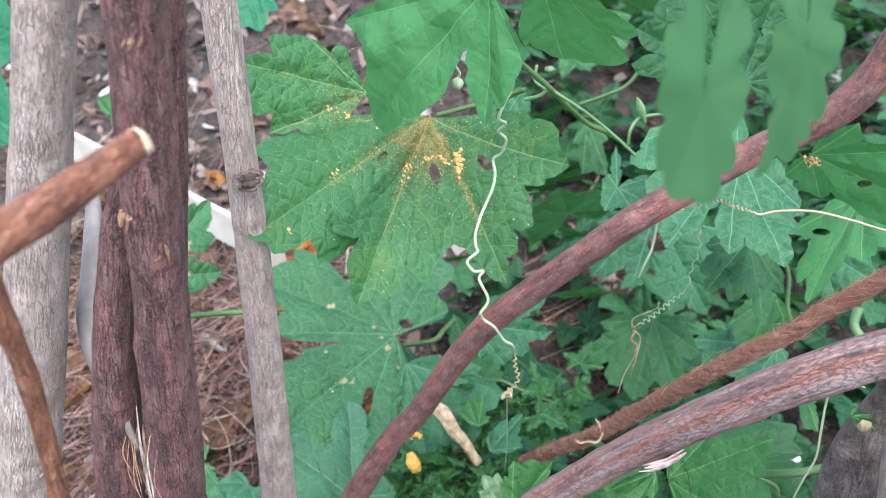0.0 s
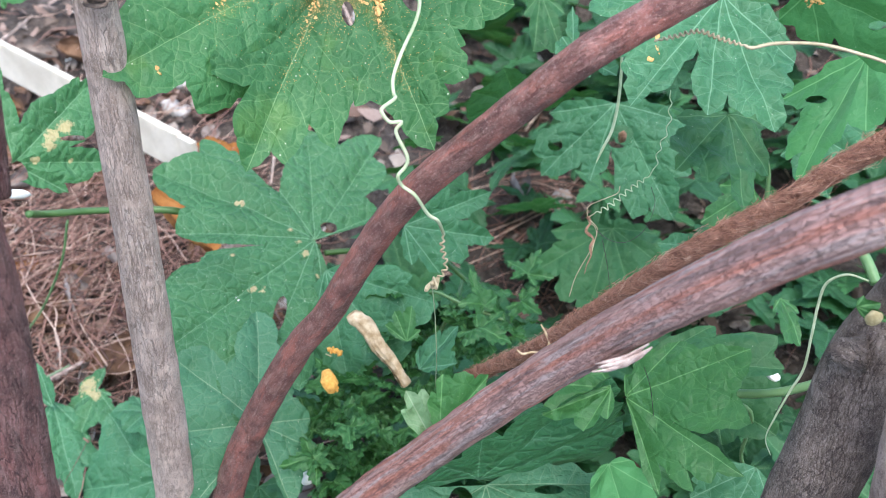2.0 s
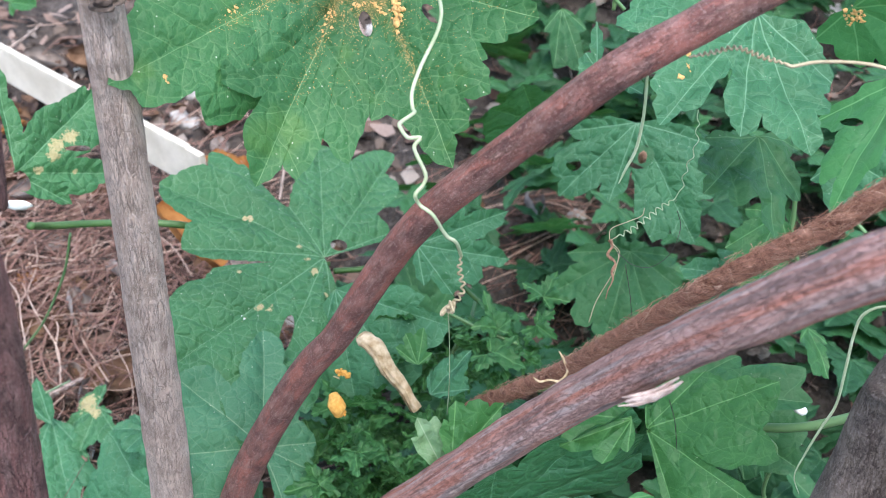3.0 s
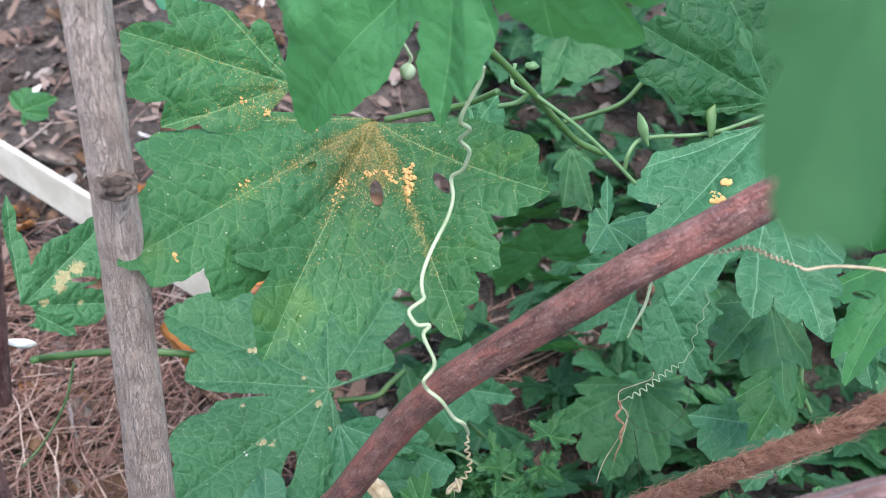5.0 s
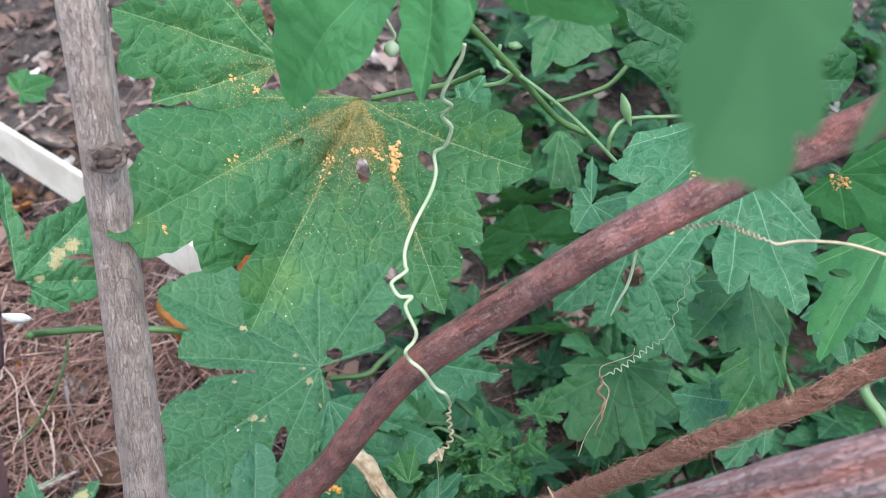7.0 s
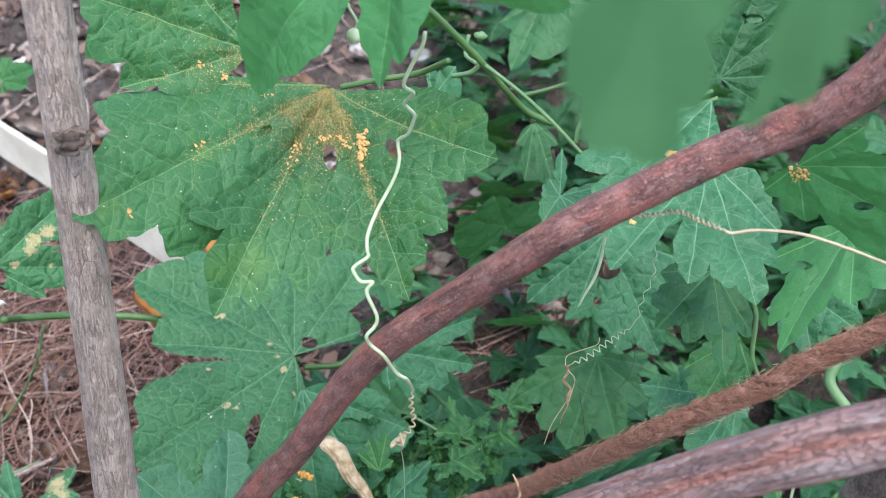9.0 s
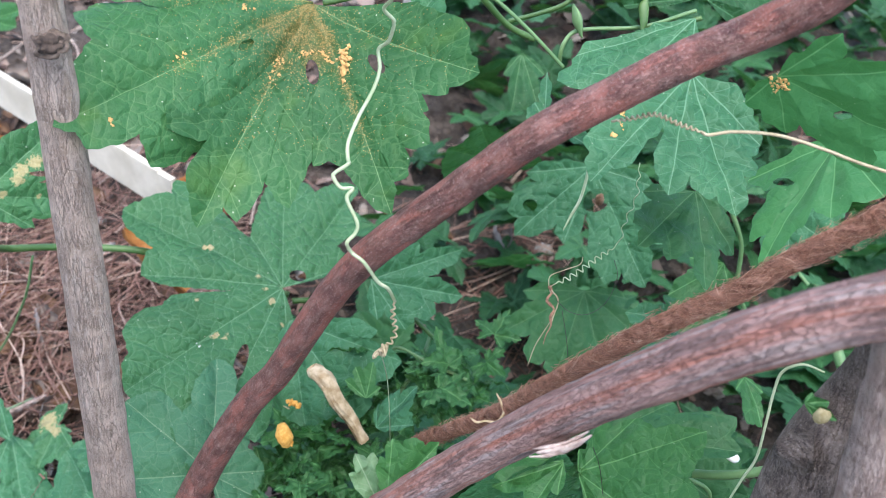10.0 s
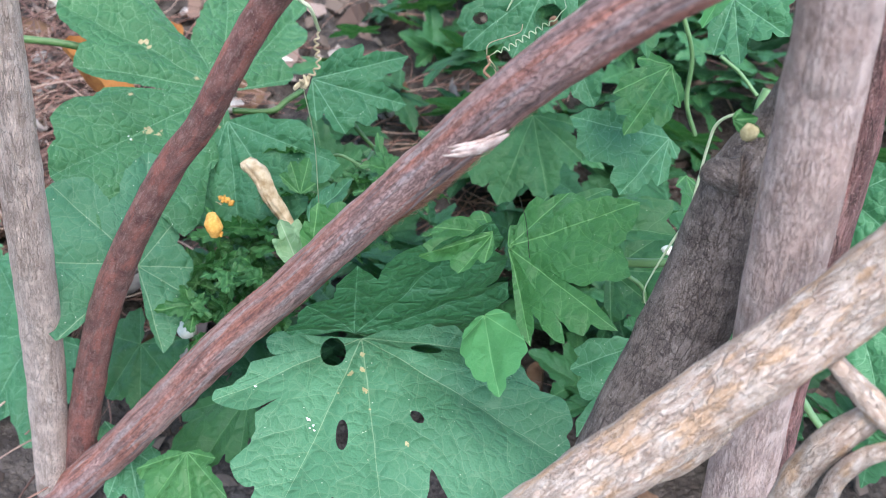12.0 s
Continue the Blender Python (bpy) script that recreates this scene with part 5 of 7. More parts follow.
tube("stalk", ((0.0581, 0.1909, 0.4069), (0.0621, 0.1949, 0.4569), (0.0881, 0.2209, 0.5469), (0.1081, 0.2909, 0.7069)), 0.0012, VINE_GREEN, near)

# ---- tendrils, stalks and buds ----
vine = thing("vine_tendril", "pale curling vine tendril hooked over a branch", "tendril")
TENDRIL_LINE = ((0.0267, 0.3072, 0.29), (0.0262, 0.3071, 0.2862), (0.0242, 0.3068, 0.2817), (0.0221, 0.3064, 0.2756), (0.0245, 0.3089, 0.2718), (0.0222, 0.311, 0.2674), (0.0247, 0.3128, 0.2633), (0.0242, 0.3138, 0.259), (0.0231, 0.3147, 0.2557), (0.0206, 0.316, 0.2526), (0.0213, 0.3132, 0.2486), (0.0203, 0.3087, 0.2451), (0.0166, 0.3022, 0.239), (0.0147, 0.2972, 0.2345), (0.015, 0.2939, 0.2317), (0.0155, 0.2905, 0.2324), (0.0125, 0.2872, 0.2317), (0.0123, 0.2852, 0.2315), (0.0144, 0.2841, 0.2292), (0.0176, 0.2841, 0.2293), (0.0161, 0.2828, 0.2269), (0.0191, 0.2806, 0.2208), (0.0187, 0.2798, 0.2178), (0.0168, 0.2775, 0.2163), (0.0179, 0.2786, 0.2121), (0.0214, 0.2771, 0.2101), (0.025, 0.2798, 0.2012), (0.0278, 0.2812, 0.1976), (0.0295, 0.2872, 0.1876))
tube("tendril", TENDRIL_LINE, 0.00052, TENDRIL, vine, sides=8, n=300)
tube("tendril", coil(((0.0295, 0.2872, 0.1876), (0.0292, 0.2847, 0.1844), (0.0304, 0.2817, 0.1806), (0.0290, 0.2796, 0.1780), (0.0264, 0.2782, 0.1762)), 0.0, 8, 0.0006), 0.00032, DRY_TENDRIL, vine, "dry coiled end", sides=6, n=170)
tube("thread", ((0.0264, 0.2782, 0.1762), (0.0274, 0.2997, 0.1406), (0.0281, 0.3087, 0.1117), (0.0280, 0.3215, 0.0796)), 0.00018, TENDRIL, vine, sides=5, n=30)
KNOT = (0.0263, 0.2781, 0.1761)
knot_rnd = random.Random(4)
tube("knot", [tuple(Vector(KNOT) + Vector([knot_rnd.uniform(-0.0022, 0.0022) for _ in range(3)])) for _ in range(16)], 0.0004, DRY_TENDRIL, vine, "dry tangled knot", sides=6, n=160)
vine = thing("vine_tendril", "pale green hanging tendril", "tendril")
tube("tendril", ((0.0916, 0.3907, 0.2014), (0.0925, 0.3840, 0.1850), (0.0919, 0.3771, 0.1754), (0.0901, 0.3713, 0.1671), (0.0870, 0.3676, 0.1611), (0.0849, 0.3651, 0.1565)), (0.0005, 0.0006, 0.0006, 0.0006, 0.0005, 0.0002), TENDRIL, vine, sides=8, n=60)
vine = thing("vine_tendril", "pale coiled spring-like tendril", "tendril")
tube("tendril", coil(((0.1072, 0.3656, 0.1883), (0.1068, 0.3594, 0.1844), (0.1063, 0.3552, 0.1804), (0.1033, 0.3496, 0.1750), (0.1017, 0.3447, 0.1703), (0.0998, 0.3424, 0.1685)), 0.0, 6, 0.0006), 0.00018, TENDRIL, vine, sides=6, n=150)
tube("tendril", coil(((0.0998, 0.3424, 0.1685), (0.0931, 0.3388, 0.1650), (0.0857, 0.3345, 0.1608), (0.0810, 0.3326, 0.1592)), 0.0, 9, 0.0009), 0.0002, TENDRIL, vine, sides=6, n=200)
tube("tendril", ((0.0810, 0.3326, 0.1592), (0.0796, 0.3332, 0.1571), (0.0796, 0.3334, 0.1545), (0.0818, 0.3341, 0.1525), (0.0830, 0.3335, 0.1490), (0.0812, 0.3310, 0.1435), (0.0767, 0.3264, 0.1356), (0.0747, 0.3228, 0.1289)), 0.00016, DRY_TENDRIL, vine, "dry brown end", sides=6, n=50)
tube("tendril", ((0.0796, 0.3303, 0.1581), (0.0822, 0.3294, 0.1551), (0.0815, 0.3272, 0.1507), (0.0807, 0.3256, 0.1469)), 0.00016, DRY_TENDRIL, vine, "dry brown end", sides=6, n=50)
tube("tendril", ((0.0786, 0.3320, 0.1586), (0.0789, 0.3333, 0.1619), (0.0842, 0.3342, 0.1646), (0.0882, 0.3345, 0.1669), (0.0888, 0.3352, 0.1695)), 0.00016, DRY_TENDRIL, vine, "dry brown end", sides=6, n=50)
tube("tendril", ((0.0790, 0.3334, 0.1572), (0.0800, 0.3318, 0.1557), (0.0786, 0.3301, 0.1535), (0.0811, 0.3280, 0.1518), (0.0801, 0.3262, 0.1496), (0.0805, 0.3242, 0.1477), (0.0790, 0.3218, 0.1449), (0.0784, 0.3199, 0.1428)), (0.0005, 0.0004, 0.0006, 0.0003, 0.0005, 0.0003, 0.0002, 0.0001), TORN_BARK, vine, "withered brown end", sides=6, n=60, rough=0.5, grain=900.0)
vine = thing("vine_tendril", "cream dry tendril curled on the rope", "tendril")
tube("tendril", ((0.0640, 0.3093, 0.1282), (0.0657, 0.3069, 0.1263), (0.0669, 0.3042, 0.1241), (0.0646, 0.3019, 0.1218), (0.0610, 0.3023, 0.1216), (0.0579, 0.3020, 0.1209), (0.0558, 0.3032, 0.1217)), (0.0002, 0.0005, 0.0005, 0.0005, 0.0004, 0.0004, 0.0002), CREAM, vine, sides=8, n=70, rough=0.12, grain=500.0)
vine = thing("vine_tendril", "straw-coloured tendril with a coiled part", "tendril")
tube("tendril", coil(((0.0819, 0.2901, 0.2522), (0.0871, 0.2893, 0.2542), (0.0922, 0.2884, 0.2563), (0.0975, 0.2856, 0.2559), (0.1030, 0.2829, 0.2557)), 0.0, 17, 0.00045), 0.0003, DRY_TENDRIL, vine, sides=6, n=330)
tube("tendril", ((0.1030, 0.2829, 0.2557), (0.1046, 0.2819, 0.2557), (0.1104, 0.2820, 0.2571), (0.1211, 0.2813, 0.2575), (0.1320, 0.2792, 0.2559), (0.1411, 0.2768, 0.2542), (0.1565, 0.2694, 0.2543)), 0.00042, DRY_TENDRIL, vine, sides=8, n=70)
vine = thing("vine_tendril", "pale hanging tendril with a yellow withered tip", "tendril")
tube("tendril", ((0.1530, 0.2772, 0.1824), (0.1474, 0.2798, 0.1823), (0.1430, 0.2810, 0.1776), (0.1421, 0.2798, 0.1703), (0.1416, 0.2760, 0.1601), (0.1408, 0.2720, 0.1496), (0.1382, 0.2702, 0.1413), (0.1348, 0.2671, 0.1315), (0.1336, 0.2657, 0.1236), (0.1366, 0.2648, 0.1163)), (0.0003, 0.0004, 0.00045, 0.00045, 0.00045, 0.00042, 0.0004, 0.0003, 0.0002, 0.00015), TENDRIL, vine, sides=8, n=90)
leaf_blade(vine, "leaf", (0.1349, 0.2452, 0.2035), (-5.2, 64.1, -130.0), ((174, 0.0032, 0.90), (123, 0.0056, 0.92), (90, 0.0086, 0.90), (60, 0.0063, 0.90)), FRESH, "small wilting leaf", rings=12, seed=71, wave=0.12, tooth=0.02)
lump("bud", (0.1385, 0.2416, 0.2027), (0.0022, 0.0015, 0.0024), YELLOW_ROT, vine, "withered yellow bud", 3)
vine = thing("vine_bud", "round pale bud on a thin stalk", "bud")
tube("stalk", ((0.0036, 0.3188, 0.3018), (0.0054, 0.3182, 0.2961), (0.0068, 0.3160, 0.2915), (0.0085, 0.3151, 0.2888), (0.0094, 0.3150, 0.2869), (0.0086, 0.3149, 0.2852)), 0.00042, TENDRIL, vine, sides=8, n=40)
lump("bud", (0.0087, 0.3139, 0.2839), (0.0019, 0.0019, 0.0021), PALE_BUD, vine, "", 2, 0.08, 3)
vine = thing("vine", "thin green vine stem with pale side shoots", "vine")
tube("stem", ((0.0108, 0.3377, 0.2936), (0.0254, 0.3403, 0.2804), (0.0398, 0.3466, 0.2637), (0.0551, 0.3541, 0.2437), (0.0651, 0.3576, 0.2366)), 0.00101, VINE_GREEN, vine, sides=10, n=60, rough=0.08, grain=300.0)
tube("stem", ((0.0347, 0.3468, 0.2672), (0.0408, 0.3477, 0.2618), (0.0536, 0.3460, 0.2534), (0.0644, 0.3442, 0.2448), (0.0736, 0.3425, 0.2364)), 0.00062, VINE_PALE, vine, sides=10, n=60, rough=0.08, grain=300.0)
tube("stem", ((0.0598, 0.4279, 0.2051), (0.0712, 0.4303, 0.2082), (0.0815, 0.4334, 0.2120), (0.0897, 0.4395, 0.2200)), 0.00094, VINE_GREEN, vine, sides=10, n=48, rough=0.08, grain=300.0)
tube("stem", ((0.0757, 0.3755, 0.2187), (0.0761, 0.3764, 0.2248), (0.0793, 0.3799, 0.2282), (0.0857, 0.3817, 0.2291), (0.1024, 0.3837, 0.2303), (0.1197, 0.3885, 0.2352)), 0.0007, VINE_PALE, vine, sides=10, n=72, rough=0.08, grain=300.0)
tube("stem", ((0.1004, 0.3811, 0.2290), (0.1113, 0.3830, 0.2314), (0.1214, 0.3863, 0.2338)), 0.00086, VINE_GREEN, vine, sides=10, n=36, rough=0.08, grain=300.0)
tube("stem", ((0.0782, 0.3831, 0.2369), (0.0790, 0.3818, 0.2352), (0.0803, 0.3797, 0.2325), (0.0820, 0.3766, 0.2283)), (0.0002, 0.0014, 0.0019, 0.0004), VINE_PALE, vine, "folded young leaf", sides=14, n=40, rough=0.3, grain=420.0, flat=0.5)
tube("stem", ((0.1024, 0.3856, 0.2398), (0.1014, 0.3838, 0.2375), (0.1017, 0.3815, 0.2344), (0.1015, 0.3792, 0.2314)), (0.0003, 0.0016, 0.0014, 0.0008), VINE_GREEN, vine, "folded young leaf", sides=14, n=40, rough=0.3, grain=420.0, flat=0.6)
tube("stem", ((-0.0009, 0.3626, 0.2407), (0.0108, 0.3629, 0.2442), (0.0227, 0.3621, 0.2479), (0.0322, 0.3543, 0.2574)), 0.00094, VINE_GREEN, vine, sides=10, n=48, rough=0.08, grain=300.0)
tube("stem", ((0.0331, 0.3692, 0.2439), (0.0390, 0.3685, 0.2462), (0.0421, 0.3679, 0.2503)), 0.00078, VINE_PALE, vine, sides=10, n=36, rough=0.08, grain=300.0)
lump("bud", (0.0407, 0.3501, 0.2683), (0.0020, 0.0012, 0.0012), VINE_PALE, vine, "small pale flower bud", 5, 0.35)
tube("stem", ((0.0375, 0.3773, 0.2545), (0.0370, 0.3736, 0.2496), (0.0402, 0.3632, 0.2524)), 0.00062, VINE_PALE, vine, sides=10, n=36, rough=0.08, grain=300.0)
vine = thing("vine", "green leaf stalk crossing above the soil", "vine")
tube("stem", ((-0.1406, 0.3841, 0.1086), (-0.1400, 0.3995, 0.0959), (-0.1208, 0.4148, 0.0858), (-0.0878, 0.4203, 0.0813), (-0.0581, 0.4290, 0.0610), (-0.0283, 0.4270, 0.0560)), 0.0016, VINE_GREEN, vine, sides=10, n=72, rough=0.08, grain=300.0)
tube("stem", ((-0.1351, 0.4053, 0.0873), (-0.1444, 0.4077, 0.0601), (-0.1669, 0.4220, 0.0163), (-0.1877, 0.4331, -0.0161)), 0.0006, VINE_PALE, vine, sides=10, n=48, rough=0.08, grain=300.0)
vine = thing("vine", "pale green stems at the foot of the plants", "vine")
tube("stem", ((0.1229, 0.3067, 0.0985), (0.1315, 0.3049, 0.0997), (0.1431, 0.3014, 0.1038), (0.1542, 0.2993, 0.1093), (0.1721, 0.2969, 0.1222)), 0.0016, VINE_PALE, vine, sides=10, n=60, rough=0.08, grain=300.0)
tube("stem", ((0.0202, 0.3919, 0.0571), (0.0262, 0.3908, 0.0635), (0.0391, 0.3836, 0.0635), (0.0566, 0.3790, 0.0592)), 0.0007, VINE_PALE, vine, sides=10, n=48, rough=0.08, grain=300.0)
tube("stem", ((0.0289, 0.4049, 0.0715), (0.0396, 0.4021, 0.0615), (0.0504, 0.4000, 0.0522), (0.0564, 0.4013, 0.0391)), 0.001, VINE_GREEN, vine, sides=10, n=48, rough=0.08, grain=300.0)
tube("stem", ((0.0391, 0.4123, 0.0505), (0.0359, 0.3974, 0.0489), (0.0297, 0.3903, 0.0408), (0.0222, 0.3738, 0.0374)), 0.001, VINE_GREEN, vine, sides=10, n=48, rough=0.08, grain=300.0)
tube("stem", ((-0.0260, 0.4230, 0.0560), (-0.0098, 0.4290, 0.0540), (-0.0036, 0.4360, 0.0560), (0.0025, 0.4440, 0.0570)), 0.0014, VINE_GREEN, vine, sides=10, n=48, rough=0.08, grain=300.0)
tube("stem", ((0.1569, 0.4081, 0.1392), (0.1644, 0.4066, 0.1231), (0.1667, 0.4026, 0.1040), (0.1743, 0.4017, 0.0885)), 0.001, VINE_PALE, vine, sides=10, n=48, rough=0.08, grain=300.0)
tube("stem", ((0.1730, 0.3985, 0.1294), (0.1815, 0.3945, 0.1254), (0.1892, 0.3889, 0.1196)), 0.0008, VINE_PALE, vine, sides=10, n=36, rough=0.08, grain=300.0)
tube("stem", ((0.1871, 0.3736, 0.1324), (0.1850, 0.3677, 0.1259), (0.1909, 0.3569, 0.1217), (0.1936, 0.3460, 0.1174)), 0.0022, VINE_PALE, vine, sides=10, n=48, rough=0.08, grain=300.0)
tube("stem", ((0.1368, 0.3100, 0.0907), (0.1479, 0.3123, 0.0789), (0.1500, 0.3148, 0.0520), (0.1554, 0.3158, 0.0386)), 0.0008, VINE_PALE, vine, sides=10, n=48, rough=0.08, grain=300.0)
tube("stem", ((0.2110, 0.2988, 0.0518), (0.2186, 0.2921, 0.0448), (0.2282, 0.2855, 0.0380)), 0.0014, VINE_PALE, vine, sides=10, n=36, rough=0.08, grain=300.0)
vine = thing("thread", "fine dark hair-like threads hanging between leaves", "thread")
tube("thread", ((0.0804, 0.3255, 0.1588), (0.0855, 0.3226, 0.1561), (0.0916, 0.3220, 0.1560), (0.0975, 0.3248, 0.1597), (0.1004, 0.3301, 0.1661), (0.0990, 0.3335, 0.1706)), 0.00011, DARK_THREAD, vine, sides=5, n=40)
tube("thread", ((0.0904, 0.2661, 0.1554), (0.0944, 0.2686, 0.1432), (0.0976, 0.2694, 0.1291)), 0.00011, DARK_THREAD, vine, sides=5, n=40)
tube("thread", ((0.0830, 0.3214, 0.1571), (0.0857, 0.3189, 0.1469), (0.0877, 0.3163, 0.1365)), 0.00011, DARK_THREAD, vine, sides=5, n=40)

# ---- orange powder, blotches and other small things on the leaves ----
def powder_clumps(label, groups):
    """Crusts of powder that sit on leaves. groups: (leaf, x, y, count, size, spread along the leaf, spread across it)."""
    holder = thing("orange_powder_clump", label, "powder")
    rnd = random.Random(len(groups) * 7 + 1)
    for leaf, x, y, count, size, down, wide in groups:
        flat = np.array([v.co[:] for v in leaf.data.vertices])
        for _ in range(2 * count):
            px, py = x + rnd.gauss(0, wide), y + rnd.gauss(0, down)
            z = flat[np.argmin((flat[:, 0] - px) ** 2 + (flat[:, 1] - py) ** 2), 2]
            r = size * rnd.choice((0.35, 0.5, 0.6, 0.7, 0.85, 1.0)) * rnd.uniform(0.8, 1.1)
            ob = lump("clump", (0, 0, 0), (r, r * rnd.uniform(0.6, 0.95), r * 0.45), ORANGE, holder, "", rnd.randrange(99), 0.9, 2)
            ob.matrix_local = leaf.matrix_basis @ pose(px, py, z + 0.15 * r, rnd.uniform(-15, 15), rnd.uniform(-15, 15), rnd.uniform(0, 360))


powder_clumps("orange powdery clumps on the dusted leaf", (
    (dusted_b, 0.0066, 0.0157, 12, 0.0006, 0.0014, 0.0006), (dusted_b, 0.0080, 0.0213, 11, 0.0005, 0.0020, 0.0006), (dusted_b, 0.0097, 0.0268, 7, 0.0004, 0.0022, 0.0006),
    (dusted_b, 0.0000, 0.0182, 9, 0.0006, 0.0007, 0.0012), (dusted_b, -0.0042, 0.0170, 7, 0.0005, 0.0006, 0.0009), (dusted_b, -0.0109, 0.0165, 11, 0.0009, 0.0010, 0.0007),
    (dusted_b, -0.0111, 0.0205, 12, 0.0010, 0.0014, 0.0006), (dusted_b, -0.0068, 0.0195, 8, 0.0006, 0.0006, 0.0012), (dusted_a, 0.0073, 0.0216, 7, 0.0005, 0.0010, 0.0008),
    (dusted_a, 0.0019, 0.0485, 5, 0.0005, 0.0012, 0.0003), (dusted_a, -0.0051, 0.0767, 5, 0.0005, 0.0005, 0.0005)))
powder_clumps("small orange clumps on a lobed leaf", ((specked, -0.0066, 0.0167, 6, 0.0006, 0.0006, 0.0006), (specked, -0.0087, 0.0087, 5, 0.0006, 0.0006, 0.0006), (specked, -0.0071, 0.0121, 4, 0.0004, 0.0010, 0.0010)))
powder_clumps("yellow-orange clumps on a hanging leaf", (
    (crusted, 0.0031, 0.0283, 9, 0.0011, 0.0009, 0.0010), (crusted, 0.0035, 0.0364, 8, 0.0011, 0.0009, 0.0013), (crusted, 0.0051, 0.0333, 5, 0.0006, 0.0010, 0.0010),
    (hanging, 0.0294, 0.0181, 7, 0.0006, 0.0004, 0.0006), (hanging, 0.0257, 0.0118, 8, 0.0005, 0.0006, 0.0005), (hanging, 0.0270, 0.0146, 5, 0.0004, 0.0008, 0.0004)))
powder_clumps("orange clumps where a leaf meets its stalk", ((stalk_leaf, 0.0010, 0.0012, 9, 0.0008, 0.0010, 0.0010), (stalk_leaf, 0.0035, 0.0010, 7, 0.0006, 0.0009, 0.0009), (stalk_leaf, 0.0018, 0.0032, 5, 0.0006, 0.0009, 0.0009)))
clumps = thing("orange_powder_clump", "bright orange egg-shaped clump among curly leaves", "powder")
tube("clump", ((-0.0164, 0.3384, 0.0683), (-0.0147, 0.3344, 0.0669), (-0.0139, 0.3330, 0.0625)), (0.0018, 0.0034, 0.0021), EGG, clumps, sides=16, n=18, rough=0.22, grain=900.0)
lump("clump", (-0.0130, 0.3565, 0.0595), (0.0014, 0.0010, 0.0009), EGG, clumps, "", 25, 0.9, 2).rotation_euler = (0.75, 0.0, 1.3)
lump("clump", (-0.0132, 0.3562, 0.0592), (0.0011, 0.0007, 0.0007), EGG, clumps, "", 1, 0.9, 2).rotation_euler = (0.75, 0.0, 2.1)
lump("clump", (-0.0146, 0.3567, 0.0596), (0.0006, 0.0005, 0.0003), EGG, clumps, "", 18, 0.9, 2).rotation_euler = (0.75, 0.0, 1.7)
lump("clump", (-0.0141, 0.3573, 0.0603), (0.0015, 0.0011, 0.0009), EGG, clumps, "", 4, 0.9, 2).rotation_euler = (0.75, 0.0, 2.9)
lump("clump", (-0.0157, 0.3582, 0.0612), (0.0006, 0.0005, 0.0004), EGG, clumps, "", 23, 0.9, 2).rotation_euler = (0.75, 0.0, 0.7)
lump("clump", (-0.0146, 0.3574, 0.0604), (0.0008, 0.0006, 0.0005), EGG, clumps, "", 48, 0.9, 2).rotation_euler = (0.75, 0.0, 1.2)
lump("clump", (-0.0148, 0.3570, 0.0599), (0.0010, 0.0008, 0.0006), EGG, clumps, "", 7, 0.9, 2).rotation_euler = (0.75, 0.0, 0.5)
lump("clump", (-0.0164, 0.3567, 0.0596), (0.0009, 0.0006, 0.0005), EGG, clumps, "", 64, 0.9, 2).rotation_euler = (0.75, 0.0, 1.5)
lump("clump", (-0.0161, 0.3578, 0.0608), (0.0004, 0.0002, 0.0002), EGG, clumps, "", 42, 0.9, 2).rotation_euler = (0.75, 0.0, 1.3)
lump("clump", (-0.0161, 0.3570, 0.0598), (0.0006, 0.0005, 0.0004), EGG, clumps, "", 3, 0.9, 2).rotation_euler = (0.75, 0.0, 1.3)
lump("clump", (-0.0174, 0.3576, 0.0605), (0.0010, 0.0008, 0.0006), EGG, clumps, "", 46, 0.9, 2).rotation_euler = (0.75, 0.0, 1.3)
lump("clump", (-0.0151, 0.3575, 0.0605), (0.0007, 0.0005, 0.0004), EGG, clumps, "", 59, 0.9, 2).rotation_euler = (0.75, 0.0, 0.2)
lump("clump", (-0.0156, 0.3569, 0.0598), (0.0004, 0.0003, 0.0003), EGG, clumps, "", 27, 0.9, 2).rotation_euler = (0.75, 0.0, 2.9)
lump("clump", (-0.0162, 0.3576, 0.0605), (0.0008, 0.0006, 0.0005), EGG, clumps, "", 71, 0.9, 2).rotation_euler = (0.75, 0.0, 1.8)
lump("clump", (-0.0136, 0.3346, 0.0651), (0.0004, 0.0003, 0.0002), EGG, clumps, "", 65, 0.9, 2).rotation_euler = (0.75, 0.0, 2.8)
lump("clump", (-0.0128, 0.3341, 0.0646), (0.0007, 0.0007, 0.0004), EGG, clumps, "", 7, 0.9, 2).rotation_euler = (0.75, 0.0, 1.6)
lump("clump", (-0.0122, 0.3339, 0.0645), (0.0005, 0.0003, 0.0003), EGG, clumps, "", 44, 0.9, 2).rotation_euler = (0.75, 0.0, 0.1)
lump("clump", (-0.0119, 0.3329, 0.0634), (0.0008, 0.0005, 0.0005), EGG, clumps, "", 0, 0.9, 2).rotation_euler = (0.75, 0.0, 2.1)
lump("clump", (-0.0116, 0.3325, 0.0630), (0.0004, 0.0003, 0.0003), EGG, clumps, "", 69, 0.9, 2).rotation_euler = (0.75, 0.0, 1.9)
lump("clump", (-0.0124, 0.3331, 0.0636), (0.0007, 0.0006, 0.0004), EGG, clumps, "", 41, 0.9, 2).rotation_euler = (0.75, 0.0, 0.8)
lump("clump", (-0.0114, 0.3336, 0.0641), (0.0006, 0.0005, 0.0004), EGG, clumps, "", 92, 0.9, 2).rotation_euler = (0.75, 0.0, 1.3)
clumps = thing("pale_speck", "tiny pale specks on the big leaves", "speck")
